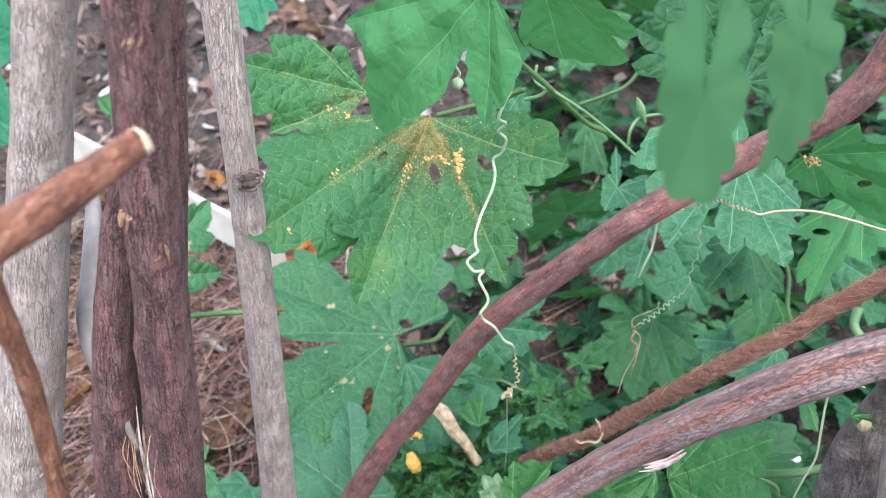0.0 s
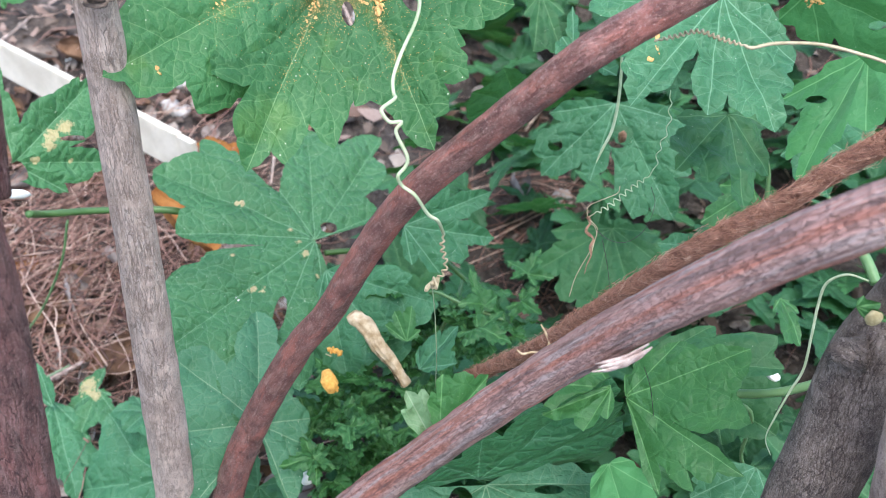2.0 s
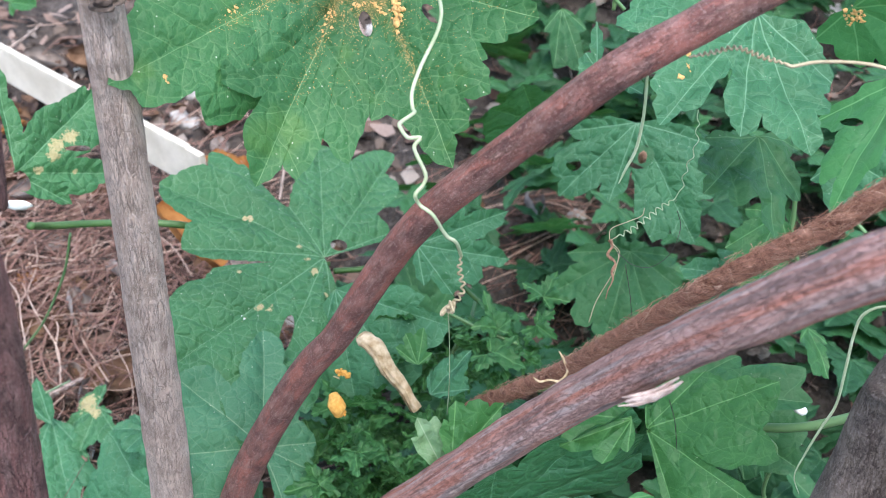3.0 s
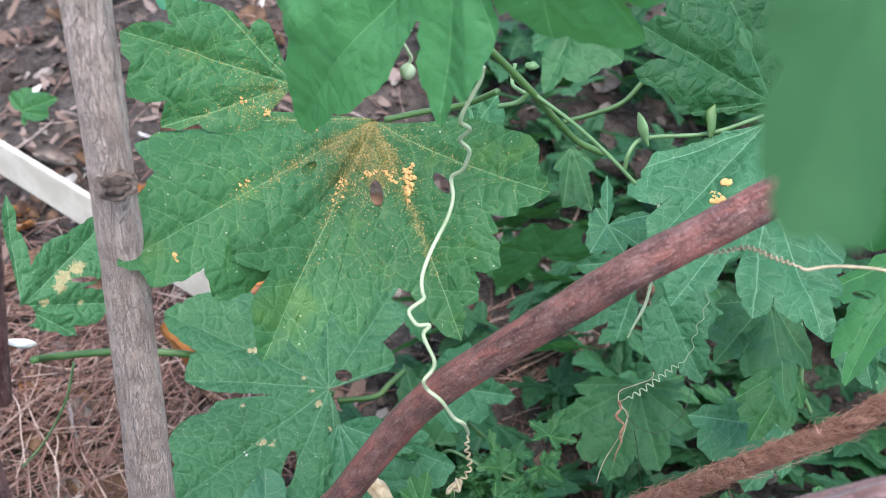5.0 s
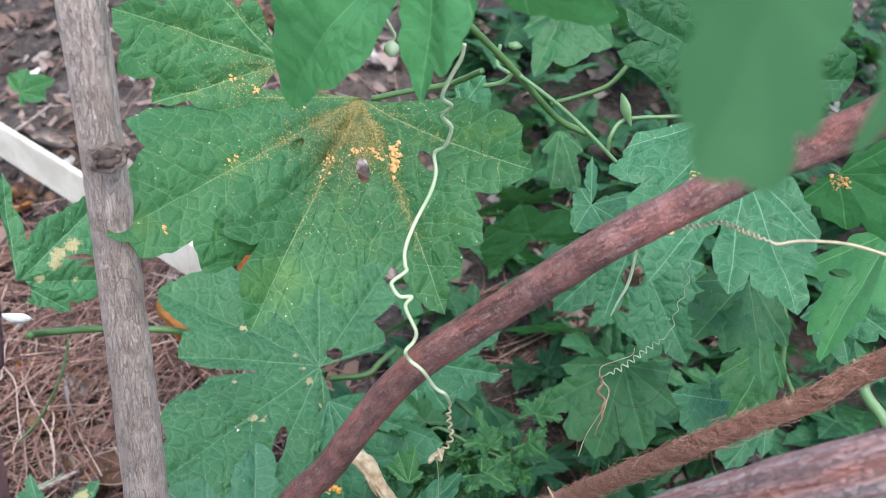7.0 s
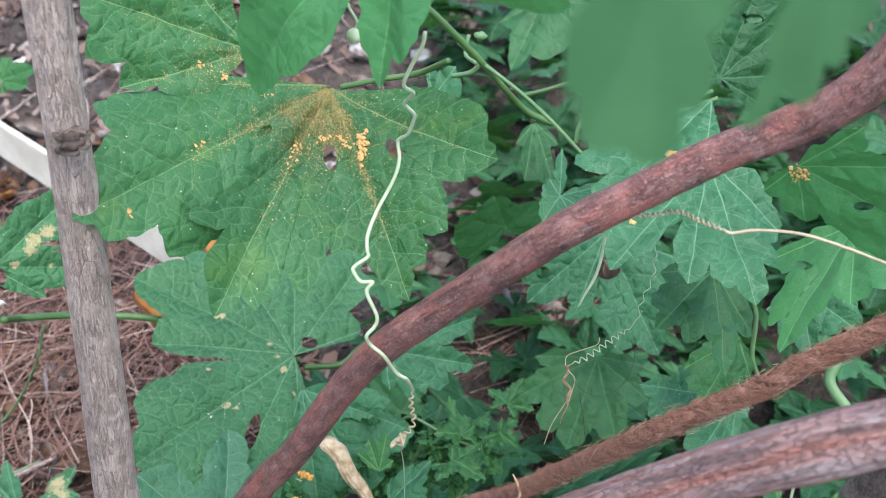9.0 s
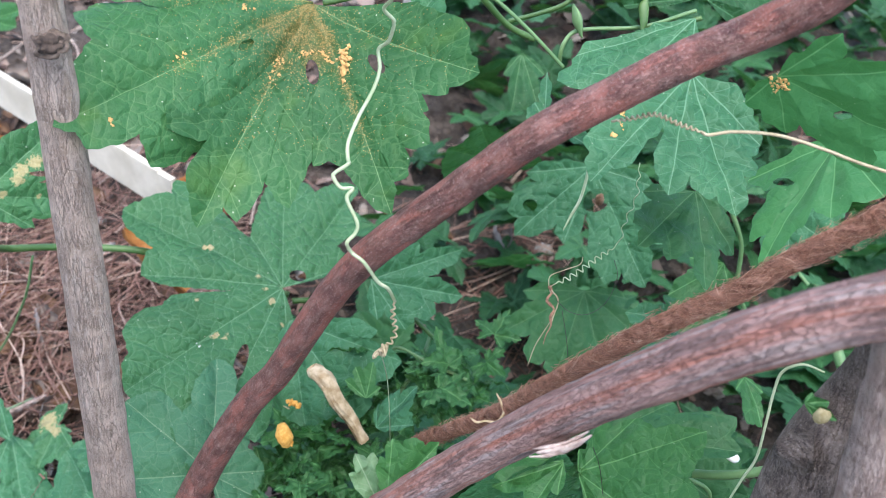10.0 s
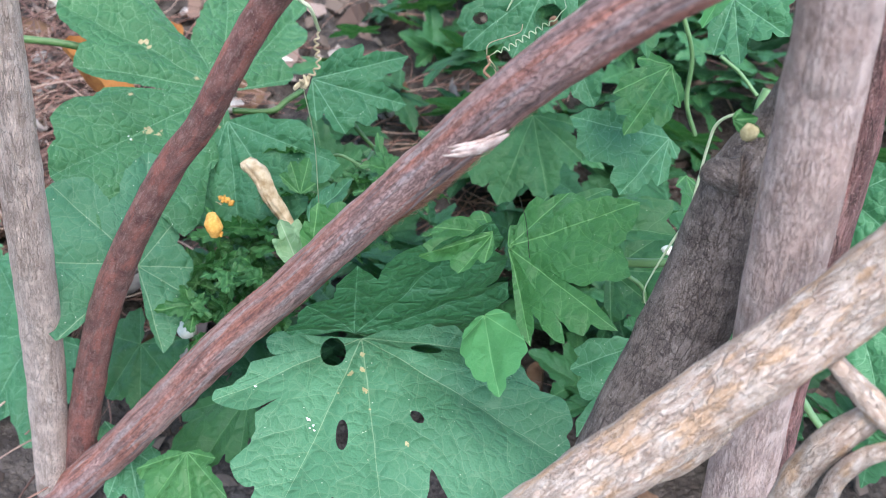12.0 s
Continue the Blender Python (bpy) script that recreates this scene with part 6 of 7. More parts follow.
lump("clump", (-0.0168, 0.3541, 0.0603), (0.0007, 0.0005, 0.0002), YELLOW_ROT, clumps, "", 33, 0.4, 2).rotation_euler = (0.75, 0.0, 2.5)
lump("clump", (-0.0173, 0.3543, 0.0606), (0.0015, 0.0012, 0.0002), YELLOW_ROT, clumps, "", 55, 0.4, 2).rotation_euler = (0.75, 0.0, 2.8)
lump("clump", (-0.0168, 0.3541, 0.0604), (0.0010, 0.0008, 0.0002), YELLOW_ROT, clumps, "", 74, 0.4, 2).rotation_euler = (0.75, 0.0, 2.5)
lump("clump", (-0.0595, 0.4136, 0.0932), (0.0014, 0.0011, 0.0002), YELLOW_ROT, clumps, "", 2, 0.4, 2).rotation_euler = (0.75, 0.0, 1.0)
lump("clump", (-0.0615, 0.4133, 0.0929), (0.0012, 0.0010, 0.0002), YELLOW_ROT, clumps, "", 30, 0.4, 2).rotation_euler = (0.75, 0.0, 0.4)
lump("clump", (-0.0592, 0.4130, 0.0926), (0.0008, 0.0007, 0.0002), YELLOW_ROT, clumps, "", 3, 0.4, 2).rotation_euler = (0.75, 0.0, 1.6)
lump("clump", (-0.0499, 0.3774, 0.0763), (0.0010, 0.0008, 0.0002), YELLOW_ROT, clumps, "", 9, 0.4, 2).rotation_euler = (0.75, 0.0, 2.2)
lump("clump", (-0.0500, 0.3773, 0.0762), (0.0008, 0.0007, 0.0002), YELLOW_ROT, clumps, "", 42, 0.4, 2).rotation_euler = (0.75, 0.0, 2.8)
lump("clump", (-0.0514, 0.3770, 0.0759), (0.0007, 0.0005, 0.0002), YELLOW_ROT, clumps, "", 20, 0.4, 2).rotation_euler = (0.75, 0.0, 0.4)
lump("clump", (-0.0572, 0.3745, 0.0714), (0.0005, 0.0003, 0.0003), WHITE, clumps, "", 69, 0.9, 2).rotation_euler = (0.75, 0.0, 2.1)
lump("clump", (-0.0582, 0.3753, 0.0723), (0.0003, 0.0002, 0.0002), WHITE, clumps, "", 77, 0.9, 2).rotation_euler = (0.75, 0.0, 0.0)
lump("clump", (-0.0570, 0.3746, 0.0715), (0.0004, 0.0003, 0.0002), WHITE, clumps, "", 76, 0.9, 2).rotation_euler = (0.75, 0.0, 0.8)
lump("clump", (-0.0634, 0.3689, 0.0681), (0.0003, 0.0002, 0.0002), WHITE, clumps, "", 8, 0.9, 2).rotation_euler = (0.75, 0.0, 0.2)
lump("clump", (-0.0642, 0.3691, 0.0684), (0.0004, 0.0003, 0.0002), WHITE, clumps, "", 22, 0.9, 2).rotation_euler = (0.75, 0.0, 1.0)
lump("clump", (-0.0637, 0.3686, 0.0678), (0.0005, 0.0004, 0.0003), WHITE, clumps, "", 34, 0.9, 2).rotation_euler = (0.75, 0.0, 1.9)
lump("clump", (0.0336, 0.2564, 0.0558), (0.0004, 0.0002, 0.0002), WHITE, clumps, "", 21, 0.9, 2).rotation_euler = (0.75, 0.0, 2.8)
lump("clump", (0.0345, 0.2561, 0.0555), (0.0006, 0.0005, 0.0003), WHITE, clumps, "", 60, 0.9, 2).rotation_euler = (0.75, 0.0, 2.4)
lump("clump", (0.0342, 0.2561, 0.0554), (0.0006, 0.0004, 0.0004), WHITE, clumps, "", 88, 0.9, 2).rotation_euler = (0.75, 0.0, 0.4)
lump("clump", (0.0351, 0.2529, 0.0550), (0.0003, 0.0003, 0.0002), WHITE, clumps, "", 86, 0.9, 2).rotation_euler = (0.75, 0.0, 0.7)
lump("clump", (0.0366, 0.2525, 0.0546), (0.0004, 0.0003, 0.0003), WHITE, clumps, "", 30, 0.9, 2).rotation_euler = (0.75, 0.0, 2.6)
lump("clump", (0.0361, 0.2536, 0.0558), (0.0005, 0.0003, 0.0003), WHITE, clumps, "", 6, 0.9, 2).rotation_euler = (0.75, 0.0, 0.6)
lump("clump", (0.0140, 0.2677, 0.0555), (0.0005, 0.0003, 0.0003), WHITE, clumps, "", 95, 0.9, 2).rotation_euler = (0.75, 0.0, 2.9)
lump("clump", (0.0144, 0.2670, 0.0548), (0.0002, 0.0002, 0.0002), WHITE, clumps, "", 18, 0.9, 2).rotation_euler = (0.75, 0.0, 1.5)
lump("clump", (0.0146, 0.2665, 0.0542), (0.0004, 0.0003, 0.0002), WHITE, clumps, "", 48, 0.9, 2).rotation_euler = (0.75, 0.0, 2.3)
tagged(lump("shell", (-0.0263, 0.3269, 0.0139), (0.0042, 0.0040, 0.0038), WHITE, None, "", 3, 0.1, 3), "small white empty shell on a leaf", "shell")
tagged(lump("white_flake", (-0.1375, 0.3725, 0.1286), (0.0056, 0.0008, 0.0024), WHITE, None, "", 6, 0.3, 2), "white flake lying on a leaf", "flake")
tagged(lump("pale_seed", (0.1138, 0.4675, 0.0952), (0.002, 0.0016, 0.0034), TORN_BARK, None, "", 8, 0.15, 3), "brown seed pod behind a torn leaf", "seed")
tagged(lump("pale_chip", (0.1510, 0.3120, 0.1013), (0.0026, 0.002, 0.0016), WHITE, None, "", 9, 0.4, 2), "white chip on the soil", "chip")
vine = thing("curled_leaf", "small pale curled leaf among stems", "leaf")
leaf_blade(vine, "leaf", (0.0284, 0.2803, 0.0968), (51.5, -10.6, 16.6), ((116, 0.0174, 0.90), (100, 0.0218, 0.90), (84, 0.0206, 0.90), (74, 0.0173, 0.90)), SILVER, rings=14, seed=60, wave=0.15, tooth=0.02)
leaf_blade(vine, "leaf", (0.0301, 0.2804, 0.1028), (57.0, 25.4, -23.6), ((136, 0.0159, 0.90), (123, 0.0217, 0.93), (104, 0.0249, 0.93), (88, 0.0272, 0.90), (74, 0.0168, 0.80)), FRESH, rings=16, seed=61, wave=0.05)
leaf_blade(vine, "leaf", (0.0158, 0.3523, 0.0722), (46.0, -16.1, 15.3), ((123, 0.0114, 0.80), (92, 0.0135, 0.85), (61, 0.0149, 0.80), (19, 0.0073, 0.80)), FRESH, rings=12, seed=62)
leaf_blade(vine, "leaf", (0.0209, 0.3381, 0.0714), (46.3, -7.0, -66.9), ((150, 0.0101, 0.85), (107, 0.0179, 0.90), (89, 0.0242, 0.85), (47, 0.0208, 0.80)), GREEN, rings=14, seed=63)
leaf_blade(vine, "leaf", (0.0691, 0.4693, 0.1686), (-39.4, 9.0, -161.5), ((34, 0.0124, 0.95), (64, 0.0257, 0.95), (90, 0.0284, 0.92), (122, 0.0134, 0.90)), DEEP, "dark leaf with shade in its colour", rings=18, seed=64, tooth=0.01)
leaf_blade(vine, "leaf", (0.0725, 0.5434, 0.1914), (-35.3, -1.7, 159.9), ((46, 0.0236, 0.90), (86, 0.0391, 0.90), (109, 0.0323, 0.90), (152, 0.0299, 0.90), (189, 0.0238, 0.90)), DEEP, "dark leaf with shade in its colour", rings=18, seed=65, tooth=0.02)
leaf_blade(vine, "leaf", (-0.1058, 0.5260, 0.2203), (-32.1, -4.9, -161.6), ((40, 0.0183, 0.97), (71, 0.0290, 0.97), (94, 0.0312, 0.97), (124, 0.0226, 0.95)), GRASSY, "smooth teal-green leaf", rings=16, seed=66, tooth=0.0)
leaf_blade(vine, "leaf", (0.0269, 0.3995, 0.2177), (60.3, 29.5, -48.1), ((154, 0.0109, 0.80), (104, 0.0141, 0.85), (84, 0.0128, 0.80), (26, 0.0171, 0.85)), GREEN, rings=16, seed=67)
leaf_blade(vine, "leaf", (0.0739, 0.3813, 0.1934), (-25.2, 1.0, 151.2), ((-65, 0.0212, 0.80), (-36, 0.0081, 0.75), (88, 0.0125, 0.80), (142, 0.0128, 0.75), (167, 0.0192, 0.80), (217, 0.0178, 0.80)), GREEN, rings=18, seed=68)
leaf_blade(vine, "leaf", (0.0612, 0.4534, 0.1232), (111.1, 32.7, 36.1), ((-89, 0.0262, 0.90), (-173, 0.0275, 0.90), (-211, 0.0272, 0.90), (-275, 0.0195, 0.90), (-352, 0.0315, 0.80)), DEEP, rings=18, seed=69)
YOUNG = ((-0.0063, 0.3334, 0.0334), (0.0437, 0.3767, 0.0618), (0.0124, 0.3779, 0.0484), (-0.0010, 0.3640, 0.0360), (-0.0150, 0.3480, 0.0300))
RUST_AT = (-0.1069, 0.4725, 0.0289)
leaf_blade(vine, "leaf", (-0.2032, 0.4091, 0.2507), (-32.0, 37.1, -155.5), ((-165, 0.0331, 0.93), (-240, 0.0278, 0.96), (-281, 0.0541, 0.95), (-299, 0.0691, 0.90)), GRASSY, rings=14, seed=82, tooth=0.0)


# ---- rope, board, rolled leaf ----
def build_rope():
    """A two-ply coir rope: lumpy twisted plies under a mat of short, crooked fibres, some of them standing out."""
    rope = thing("coir_rope", "brown hairy coir rope stretched between the stems", "rope")
    line, run = smooth_line(ROPE_LINE, 420)
    tang = np.gradient(line, axis=0)
    tang /= np.linalg.norm(tang, axis=1)[:, None]
    side = np.cross(tang, (0.2, 0.4, 0.9))
    side /= np.linalg.norm(side, axis=1)[:, None]
    up = np.cross(tang, side)
    for start in (0.0, math.pi):
        turn = start + run / 0.009 * math.pi
        ply = line + (side * np.cos(turn)[:, None] + up * np.sin(turn)[:, None]) * 0.0012
        tube("ply", [tuple(p) for p in ply[::4]], 0.0017, ROPE_FIBRE, rope, sides=10, n=260, rough=0.2, grain=700.0)
    rnd = random.Random(7)
    mat_strands, loose_strands = [], []
    for n in range(9000):
        i = rnd.randrange(0, 405)
        loose = n % 9 == 0
        turn, r = rnd.uniform(0, 6.28), rnd.uniform(0.0022, 0.0029)
        way = rnd.gauss(0.9, 0.8)
        pts = []
        for s in range(5 if not loose else 6):
            k = min(419, i + int(s * rnd.uniform(1.0, 3.2)))
            lift = r + (0.0003 * s * rnd.uniform(0.3, 1.5) if loose else 0.00025 * rnd.random())
            turn += way * rnd.uniform(0.05, 0.5)
            way += rnd.gauss(0, 0.7)
            pts.append(tuple(line[k] + (side[k] * math.cos(turn) + up[k] * math.sin(turn)) * lift + tang[k] * rnd.uniform(-0.0005, 0.0005)))
        (loose_strands if loose else mat_strands).append((pts, rnd.uniform(0.00003, 0.00008)))
    tagged(many_tubes("fibre_mat", mat_strands, ROPE_FUZZ, rope, "matted brown fibres", 3, 2), kind="stuff")
    tagged(many_tubes("fuzz", loose_strands, ROPE_FUZZ, rope, "loose brown fibres", 3, 2), kind="stuff")


build_rope()


def build_board():
    a, b = (Vector(p) for p in BOARD)
    way = (b - a).normalized()
    side = way.cross(Vector((0, 0, 1))).normalized()
    up = side.cross(way)
    bm = bmesh.new()
    bmesh.ops.create_cube(bm, size=1.0)
    bmesh.ops.bevel(bm, geom=bm.edges[:], offset=0.04, segments=2, affect="EDGES")
    for v in bm.verts:
        c = v.co.copy()
        v.co = (a + b) / 2 + way * (c.x * ((b - a).length)) + side * c.y * 0.004 + up * (c.z * 0.027 - 0.003)
    me = bpy.data.meshes.new("board")
    bm.to_mesh(me)
    bm.free()
    me.materials.append(WHITE_WOOD)
    tagged(new("wooden_slat", me), "pale weathered slat lying on the soil", "slat")


build_board()


def build_rolled_leaf():
    verts, faces = [], []
    line, run = smooth_line(CREAM_LINE, 40)
    way = np.array(line[-1]) - np.array(line[0])
    way /= np.linalg.norm(way)
    a = np.cross(way, (0.2, 0.3, 0.9))
    a /= np.linalg.norm(a)
    b = np.cross(way, a)
    turns = 64
    for i, p in enumerate(line):
        s = i / 39
        r = 0.0039 * (1 - 0.38 * s) * (1 + 0.05 * math.sin(7 * s)) * (1 - 0.35 * max(0.0, 0.06 - s) / 0.06)
        for j in range(turns):
            t = j / (turns - 1) * 2 * math.pi * 1.8 + 0.9 * s
            w = r * (1 - 0.36 * j / turns) * (1 + 0.28 * noise.noise(Vector((s * 4, t * 2.6, 1.0))) + 0.14 * noise.noise(Vector((s * 14, t * 6, 4.0))))
            verts.append(p + (a * math.cos(t) + b * math.sin(t)) * w)
    for i in range(39):
        for j in range(turns - 1):
            faces.append((i * turns + j, i * turns + j + 1, (i + 1) * turns + j + 1, (i + 1) * turns + j))
    tagged(mesh_object("rolled_leaf", verts, faces, CREAM), "cream-coloured dry rolled leaf standing among vines", "dry leaf")


build_rolled_leaf()


def build_bark_strip():
    a, b = Vector((-0.1900, 0.4200, 0.0)), Vector((-0.1640, 0.4400, 0.0))
    lift = ground_height(a.x, a.y) + 0.014
    strip = thing("bark_strip", "grey piece of bark with green moss on the soil", "bark")
    for name, material, up, wide, share in (("bark", FLAKE, 0.0, 0.0042, 1.0), ("moss", SILVER, 0.0022, 0.0021, 0.8)):
        pts = [tuple(a.lerp(b, u * share) + Vector((0, 0.0015 * math.sin(5 * u), lift + up + 0.006 * u))) for u in (0.0, 0.3, 0.65, 1.0)]
        tube(name, pts, (wide * 0.5, wide, wide * 0.9, wide * 0.3), material, strip, sides=16, n=70, rough=0.5, grain=420.0, flat=0.45)


build_bark_strip()

# ---- undergrowth ----
LOBES = ((-128, 0.55, 0.6), (-75, 0.8, 0.5), (0, 1.0, 0.5), (75, 0.8, 0.6), (128, 0.55, 0.6))


def leaf_shape(size, seed, material, wave=0.05, tooth=0.06):
    lobes = tuple((90 + a, l * size, s) for a, l, s in LOBES)
    return leaf_blade(None, "leaf", (0, 0, 0), (0, 0, 0), lobes, material, seed=seed, rings=8, wave=wave, tooth=tooth * 1.3, teeth=2)


def scatter_leaves(holder, source, spots, rnd, lean):
    """Leaves of one shape at spots (place, scale); the source goes to the first spot."""
    for n, (place, scale) in enumerate(spots):
        ob = source if n == 0 else new("leaf", source.data)
        ob.parent = holder
        m = pose(*place, lean + rnd.uniform(-28, 28), rnd.uniform(-30, 30), rnd.uniform(0, 360) if rnd.random() < 0.35 else 180 + rnd.uniform(-70, 70))
        ob.matrix_local = m @ Matrix.Scale(scale, 4)


def build_undergrowth():
    rnd = random.Random(21)
    # Both sets use darkened greens, so the shade between leaves is partly painted.
    for material, count, low, high, label in ((SHADY, 330, 0.003, 0.05, "low leaves of creeping vines, shade put into their dark green"), (DEEP, 210, 0.008, 0.06, "low leaves of creeping vines over the soil, green darkened for shade")):
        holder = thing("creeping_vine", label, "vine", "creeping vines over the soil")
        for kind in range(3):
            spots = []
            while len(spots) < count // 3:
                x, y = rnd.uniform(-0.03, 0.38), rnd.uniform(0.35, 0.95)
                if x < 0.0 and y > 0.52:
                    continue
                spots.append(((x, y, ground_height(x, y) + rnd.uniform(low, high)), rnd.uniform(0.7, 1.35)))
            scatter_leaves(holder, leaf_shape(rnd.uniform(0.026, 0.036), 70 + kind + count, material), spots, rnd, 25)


build_undergrowth()


def build_young_leaves():
    rnd = random.Random(5)
    for place, spread, count in zip(YOUNG, (0.012, 0.014, 0.010, 0.010, 0.009), (11, 9, 5, 6, 4)):
        holder = thing("curly_seedling", "bright green curly young leaves in a tight clump", "plant", "curly seedlings")
        for kind in range(4):
            spots = []
            for _ in range(count):
                p = Vector(place) + Vector((rnd.gauss(0, spread), rnd.gauss(0, spread), rnd.gauss(-0.006, 0.012)))
                spots.append((tuple(p), rnd.uniform(0.6, 1.2)))
            scatter_leaves(holder, leaf_shape(0.015, 120 + kind, FRESH, 0.2, 0.1), spots, rnd, 35)


build_young_leaves()


# ---- litter on the soil ----
def dry_leaf_data(size, seed):
    """A curled, crinkled dry leaf."""
    rnd = random.Random(seed)
    n, m = 14, 9
    verts, faces = [], []
    curl = rnd.uniform(0.6, 2.2)
    for i in range(n):
        s = i / (n - 1)
        wide = size * 0.42 * math.sin(math.pi * (0.06 + 0.9 * s)) ** 0.8
        for j in range(m):
            t = j / (m - 1) * 2 - 1
            w = wide * (1 + 0.18 * noise.noise(Vector((s * 7, t * 2, seed))))
            x = math.sin(t * curl) / curl * w
            z = (1 - math.cos(t * curl)) / curl * w + 0.12 * size * noise.noise(Vector((s * 4, t * 3, seed + 9.0)))
            verts.append((x, (s - 0.5) * size, z + 0.15 * size * (s - 0.5) ** 2))
    for i in range(n - 1):
        for j in range(m - 1):
            faces.append((i * m + j, i * m + j + 1, (i + 1) * m + j + 1, (i + 1) * m + j))
    return verts, faces


def litter_spot(rnd):
    if rnd.random() < 0.35:
        x, y = rnd.uniform(-0.34, -0.04), rnd.uniform(0.36, 0.72)
    elif rnd.random() < 0.7:
        x, y = rnd.uniform(-0.55, -0.03), rnd.uniform(0.36, 1.25)
    else:
        x, y = rnd.uniform(-0.1, 0.4), rnd.uniform(0.3, 1.2)
    return x, y


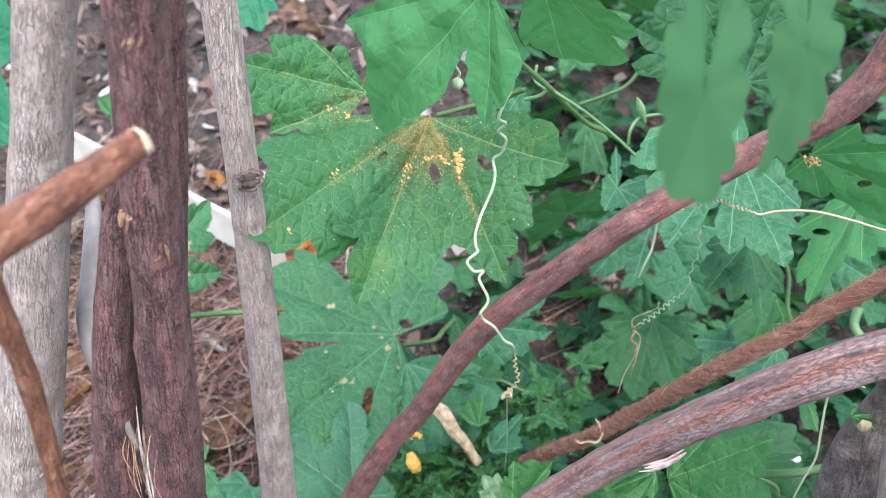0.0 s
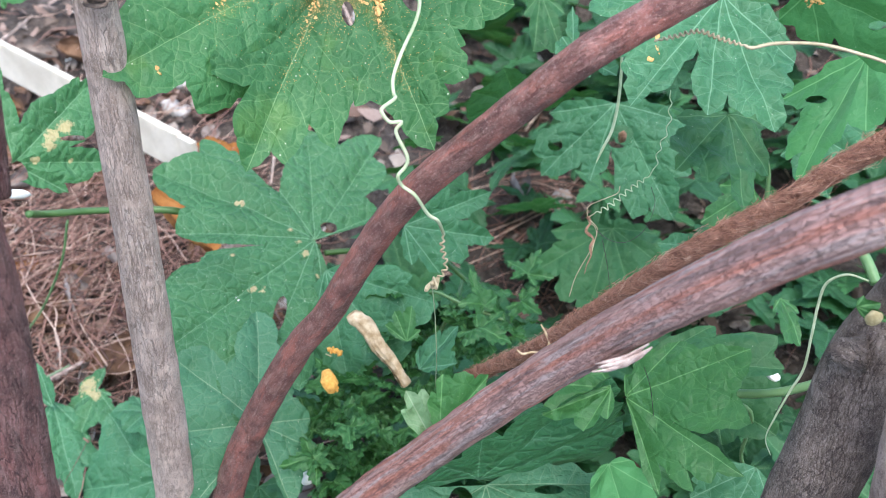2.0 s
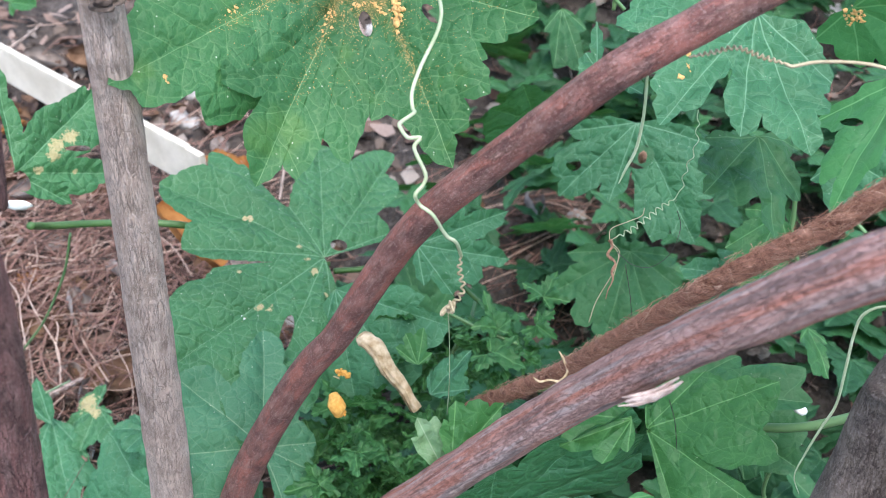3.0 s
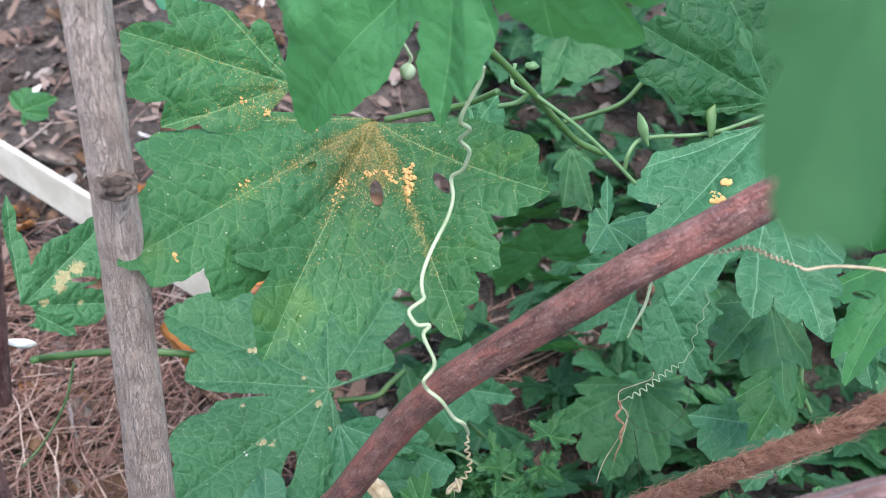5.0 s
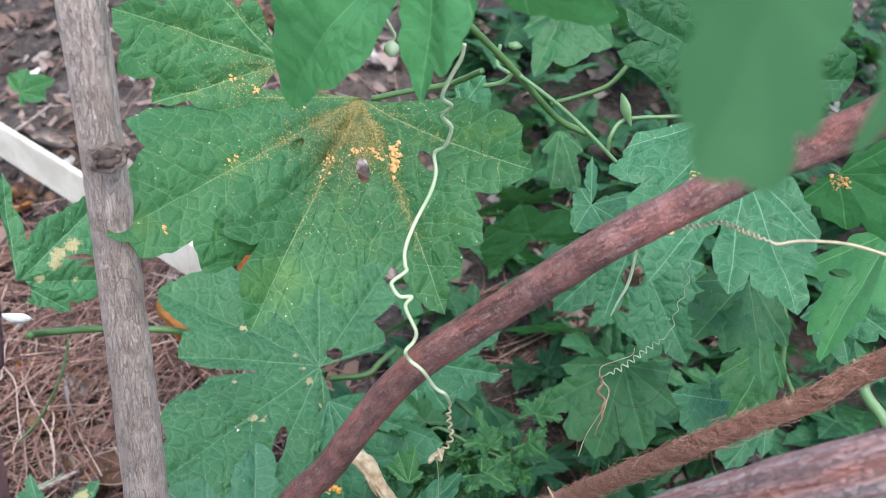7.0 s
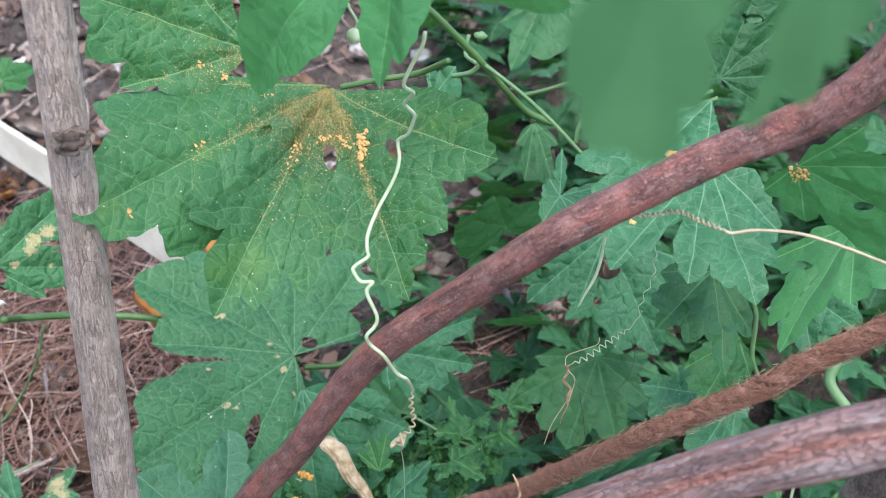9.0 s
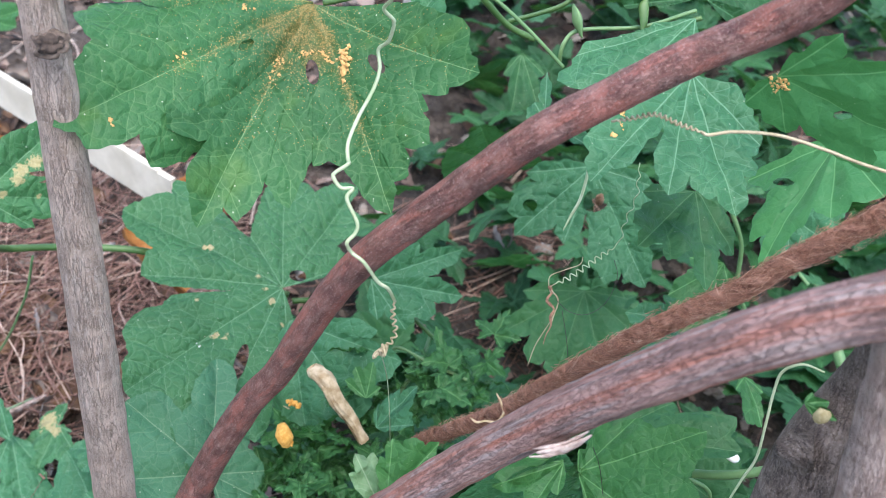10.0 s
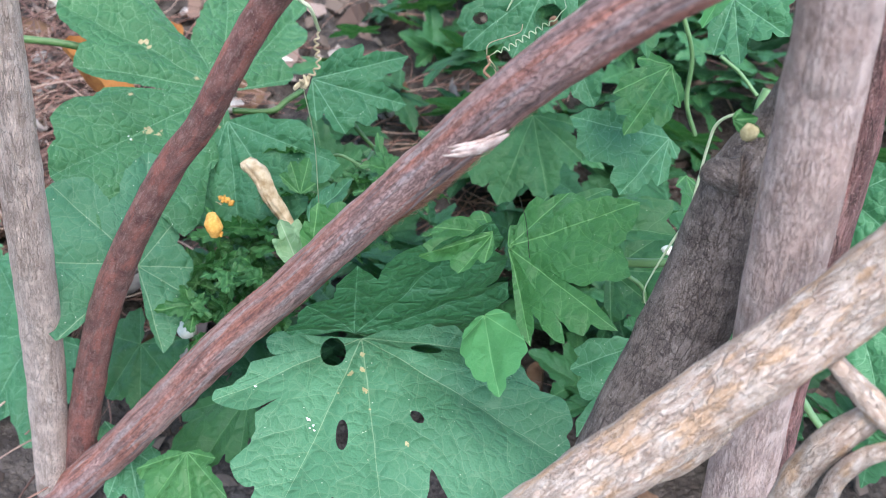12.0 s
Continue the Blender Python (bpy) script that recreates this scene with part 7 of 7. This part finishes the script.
def build_litter():
    rnd = random.Random(33)
    shapes = []
    for kind, (material, label) in enumerate(((BROWN_DRY, "crumpled brown dry leaf on the soil"), (GREY_DRY, "crumpled greyish dry leaf on the soil"), (GREY_DRY, "crumpled greyish dry leaf on the soil"),
                                              (RUST_DRY, "crumpled rust-coloured dry leaf on the soil"), (BROWN_DRY, "crumpled brown dry leaf on the soil"))):
        v, f = dry_leaf_data(0.03, kind)
        shapes.append((mesh_object("dry_leaf", v, f, material), label))
    for n in range(300):
        source, label = shapes[rnd.choice((0, 0, 1, 1, 2, 2, 3, 4, 4, 4))] if n >= 5 else shapes[n]
        x, y = litter_spot(rnd)
        m = pose(x, y, ground_height(x, y) + rnd.uniform(0.002, 0.008), rnd.uniform(-35, 35), rnd.uniform(-35, 35), rnd.uniform(0, 360)) @ Matrix.Scale(rnd.uniform(0.35, 1.25), 4)
        ob = source if n < 5 else new("dry_leaf", source.data)
        ob.matrix_world = m
        tagged(ob, label, "dry leaf", "leaf litter on the soil")
    v, f = dry_leaf_data(0.045, 17)
    ob = tagged(mesh_object("dry_leaf", v, f, RUST_DRY), "large rust-orange crinkled dry leaf", "dry leaf")
    ob.matrix_world = pose(*RUST_AT, 40, 10, 75)
    stones = [lump("stone", (0, 0, 0), (0.008, 0.006, 0.004), STONE, None, "", k, 0.5, 2) for k in range(3)]
    for n in range(90):
        x, y = litter_spot(rnd)
        y += 0.2 if y < 0.5 and x > -0.15 else 0.0
        ob = stones[n] if n < 3 else new("stone", stones[n % 3].data)
        ob.matrix_world = pose(x, y, ground_height(x, y) + 0.001, rnd.uniform(-30, 30), rnd.uniform(-30, 30), rnd.uniform(0, 360)) @ Matrix.Scale(rnd.uniform(0.3, 1.3), 4)
        tagged(ob, "pale grey stone chip on the soil", "stone", "stone chips on the soil")
    strands = []
    for n in range(2000):
        if n > 1850:
            x, y = rnd.gauss(0.085, 0.03), rnd.gauss(0.56, 0.05)
        elif n < 1550:
            x, y = rnd.gauss(-0.19, 0.075), rnd.gauss(0.50, 0.08)
        else:
            x, y = rnd.uniform(-0.4, 0.35), rnd.uniform(0.36, 1.0)
        a = rnd.gauss(1.0, 0.9)
        size = rnd.uniform(0.015, 0.05)
        z = ground_height(x, y) + rnd.uniform(0.001, 0.016 if n < 1550 else 0.006)
        pts = []
        for s in range(4):
            pts.append((x + math.cos(a) * size * (s - 1.5) / 1.5, y + math.sin(a) * size * (s - 1.5) / 1.5, z + rnd.uniform(-0.003, 0.004)))
            a += rnd.uniform(-0.3, 0.3)
        strands.append((pts, rnd.uniform(0.00015, 0.0005)))
    tagged(many_tubes("straw", strands, STRAW, None, "", 4), "tangled red-brown straw and fine roots on the soil", "straw", kind="stuff")
    verts, faces = [], []
    for n in range(4200):
        x, y = rnd.uniform(-0.62, 0.02) if n % 6 else rnd.uniform(0.0, 0.4), rnd.uniform(0.22, 1.35)
        size = rnd.uniform(0.0015, 0.0075) * (1 if rnd.random() < 0.9 else 1.7)
        m = pose(x, y, ground_height(x, y) + rnd.uniform(0.0, 0.004), rnd.uniform(-50, 50), rnd.uniform(-50, 50), rnd.uniform(0, 360))
        k, sides = len(verts), rnd.randrange(5, 8)
        for ring, z in ((1.0, 0.0), (0.7, 0.25)):
            for j in range(sides):
                a = 6.283 * j / sides
                r = size * ring * rnd.uniform(0.6, 1.15)
                verts.append(m @ Vector((math.cos(a) * r, math.sin(a) * r * 0.7, z * size * rnd.uniform(0.3, 1.4))))
        faces += [(k + j, k + (j + 1) % sides, k + sides + (j + 1) % sides, k + sides + j) for j in range(sides)]
        faces.append(tuple(k + sides + j for j in range(sides)))
    tagged(mesh_object("soil_crumbs", verts, faces, CRUMB, smooth=False), "crumbs of soil, bark and broken dry leaves", "litter", kind="stuff")
    verts, faces = [], []
    for n in range(2600):
        x, y = rnd.uniform(-0.62, -0.02) if n % 5 else rnd.uniform(0.0, 0.4), rnd.uniform(0.38, 1.3)
        size, wide, curl = rnd.uniform(0.003, 0.013), rnd.uniform(0.15, 0.5), rnd.uniform(-0.35, 0.35)
        m = pose(x, y, ground_height(x, y) + rnd.uniform(0.001, 0.007), rnd.uniform(-40, 40), rnd.uniform(-40, 40), rnd.uniform(0, 360))
        k = len(verts)
        for j in range(5):
            u = j / 4 * 2 - 1
            w = size * wide * (1 - abs(u) ** 2.5 * rnd.uniform(0.4, 1.0)) * rnd.uniform(0.7, 1.2)
            for e in (-1, 1):
                verts.append(m @ Vector((u * size, e * w, curl * size * (u * u + 0.5 * e * u) + rnd.uniform(-0.05, 0.05) * size)))
        faces += [(k + 2 * j, k + 2 * j + 1, k + 2 * j + 3, k + 2 * j + 2) for j in range(4)]
    tagged(mesh_object("leaf_shreds", verts, faces, SHREDS, smooth=False), "shreds of dry leaves and bark on the soil", "litter", kind="stuff")
    for n in range(22):
        x, y = litter_spot(rnd)
        a, size = rnd.uniform(0, 6.28), rnd.uniform(0.02, 0.07)
        z = ground_height(x, y) + 0.006
        ob = tube("ground_twig", ((x, y, z), (x + math.cos(a) * size, y + math.sin(a) * size, z + 0.004), (x + math.cos(a + 0.2) * 2 * size, y + math.sin(a + 0.2) * 2 * size, z)), (0.0012, 0.001, 0.0006), POST_BARK if n % 2 else WINE_BARK, sides=7, n=14, rough=0.15)
        tagged(ob, "thin dry twig lying on the soil", "twig", "twigs on the soil")


build_litter()
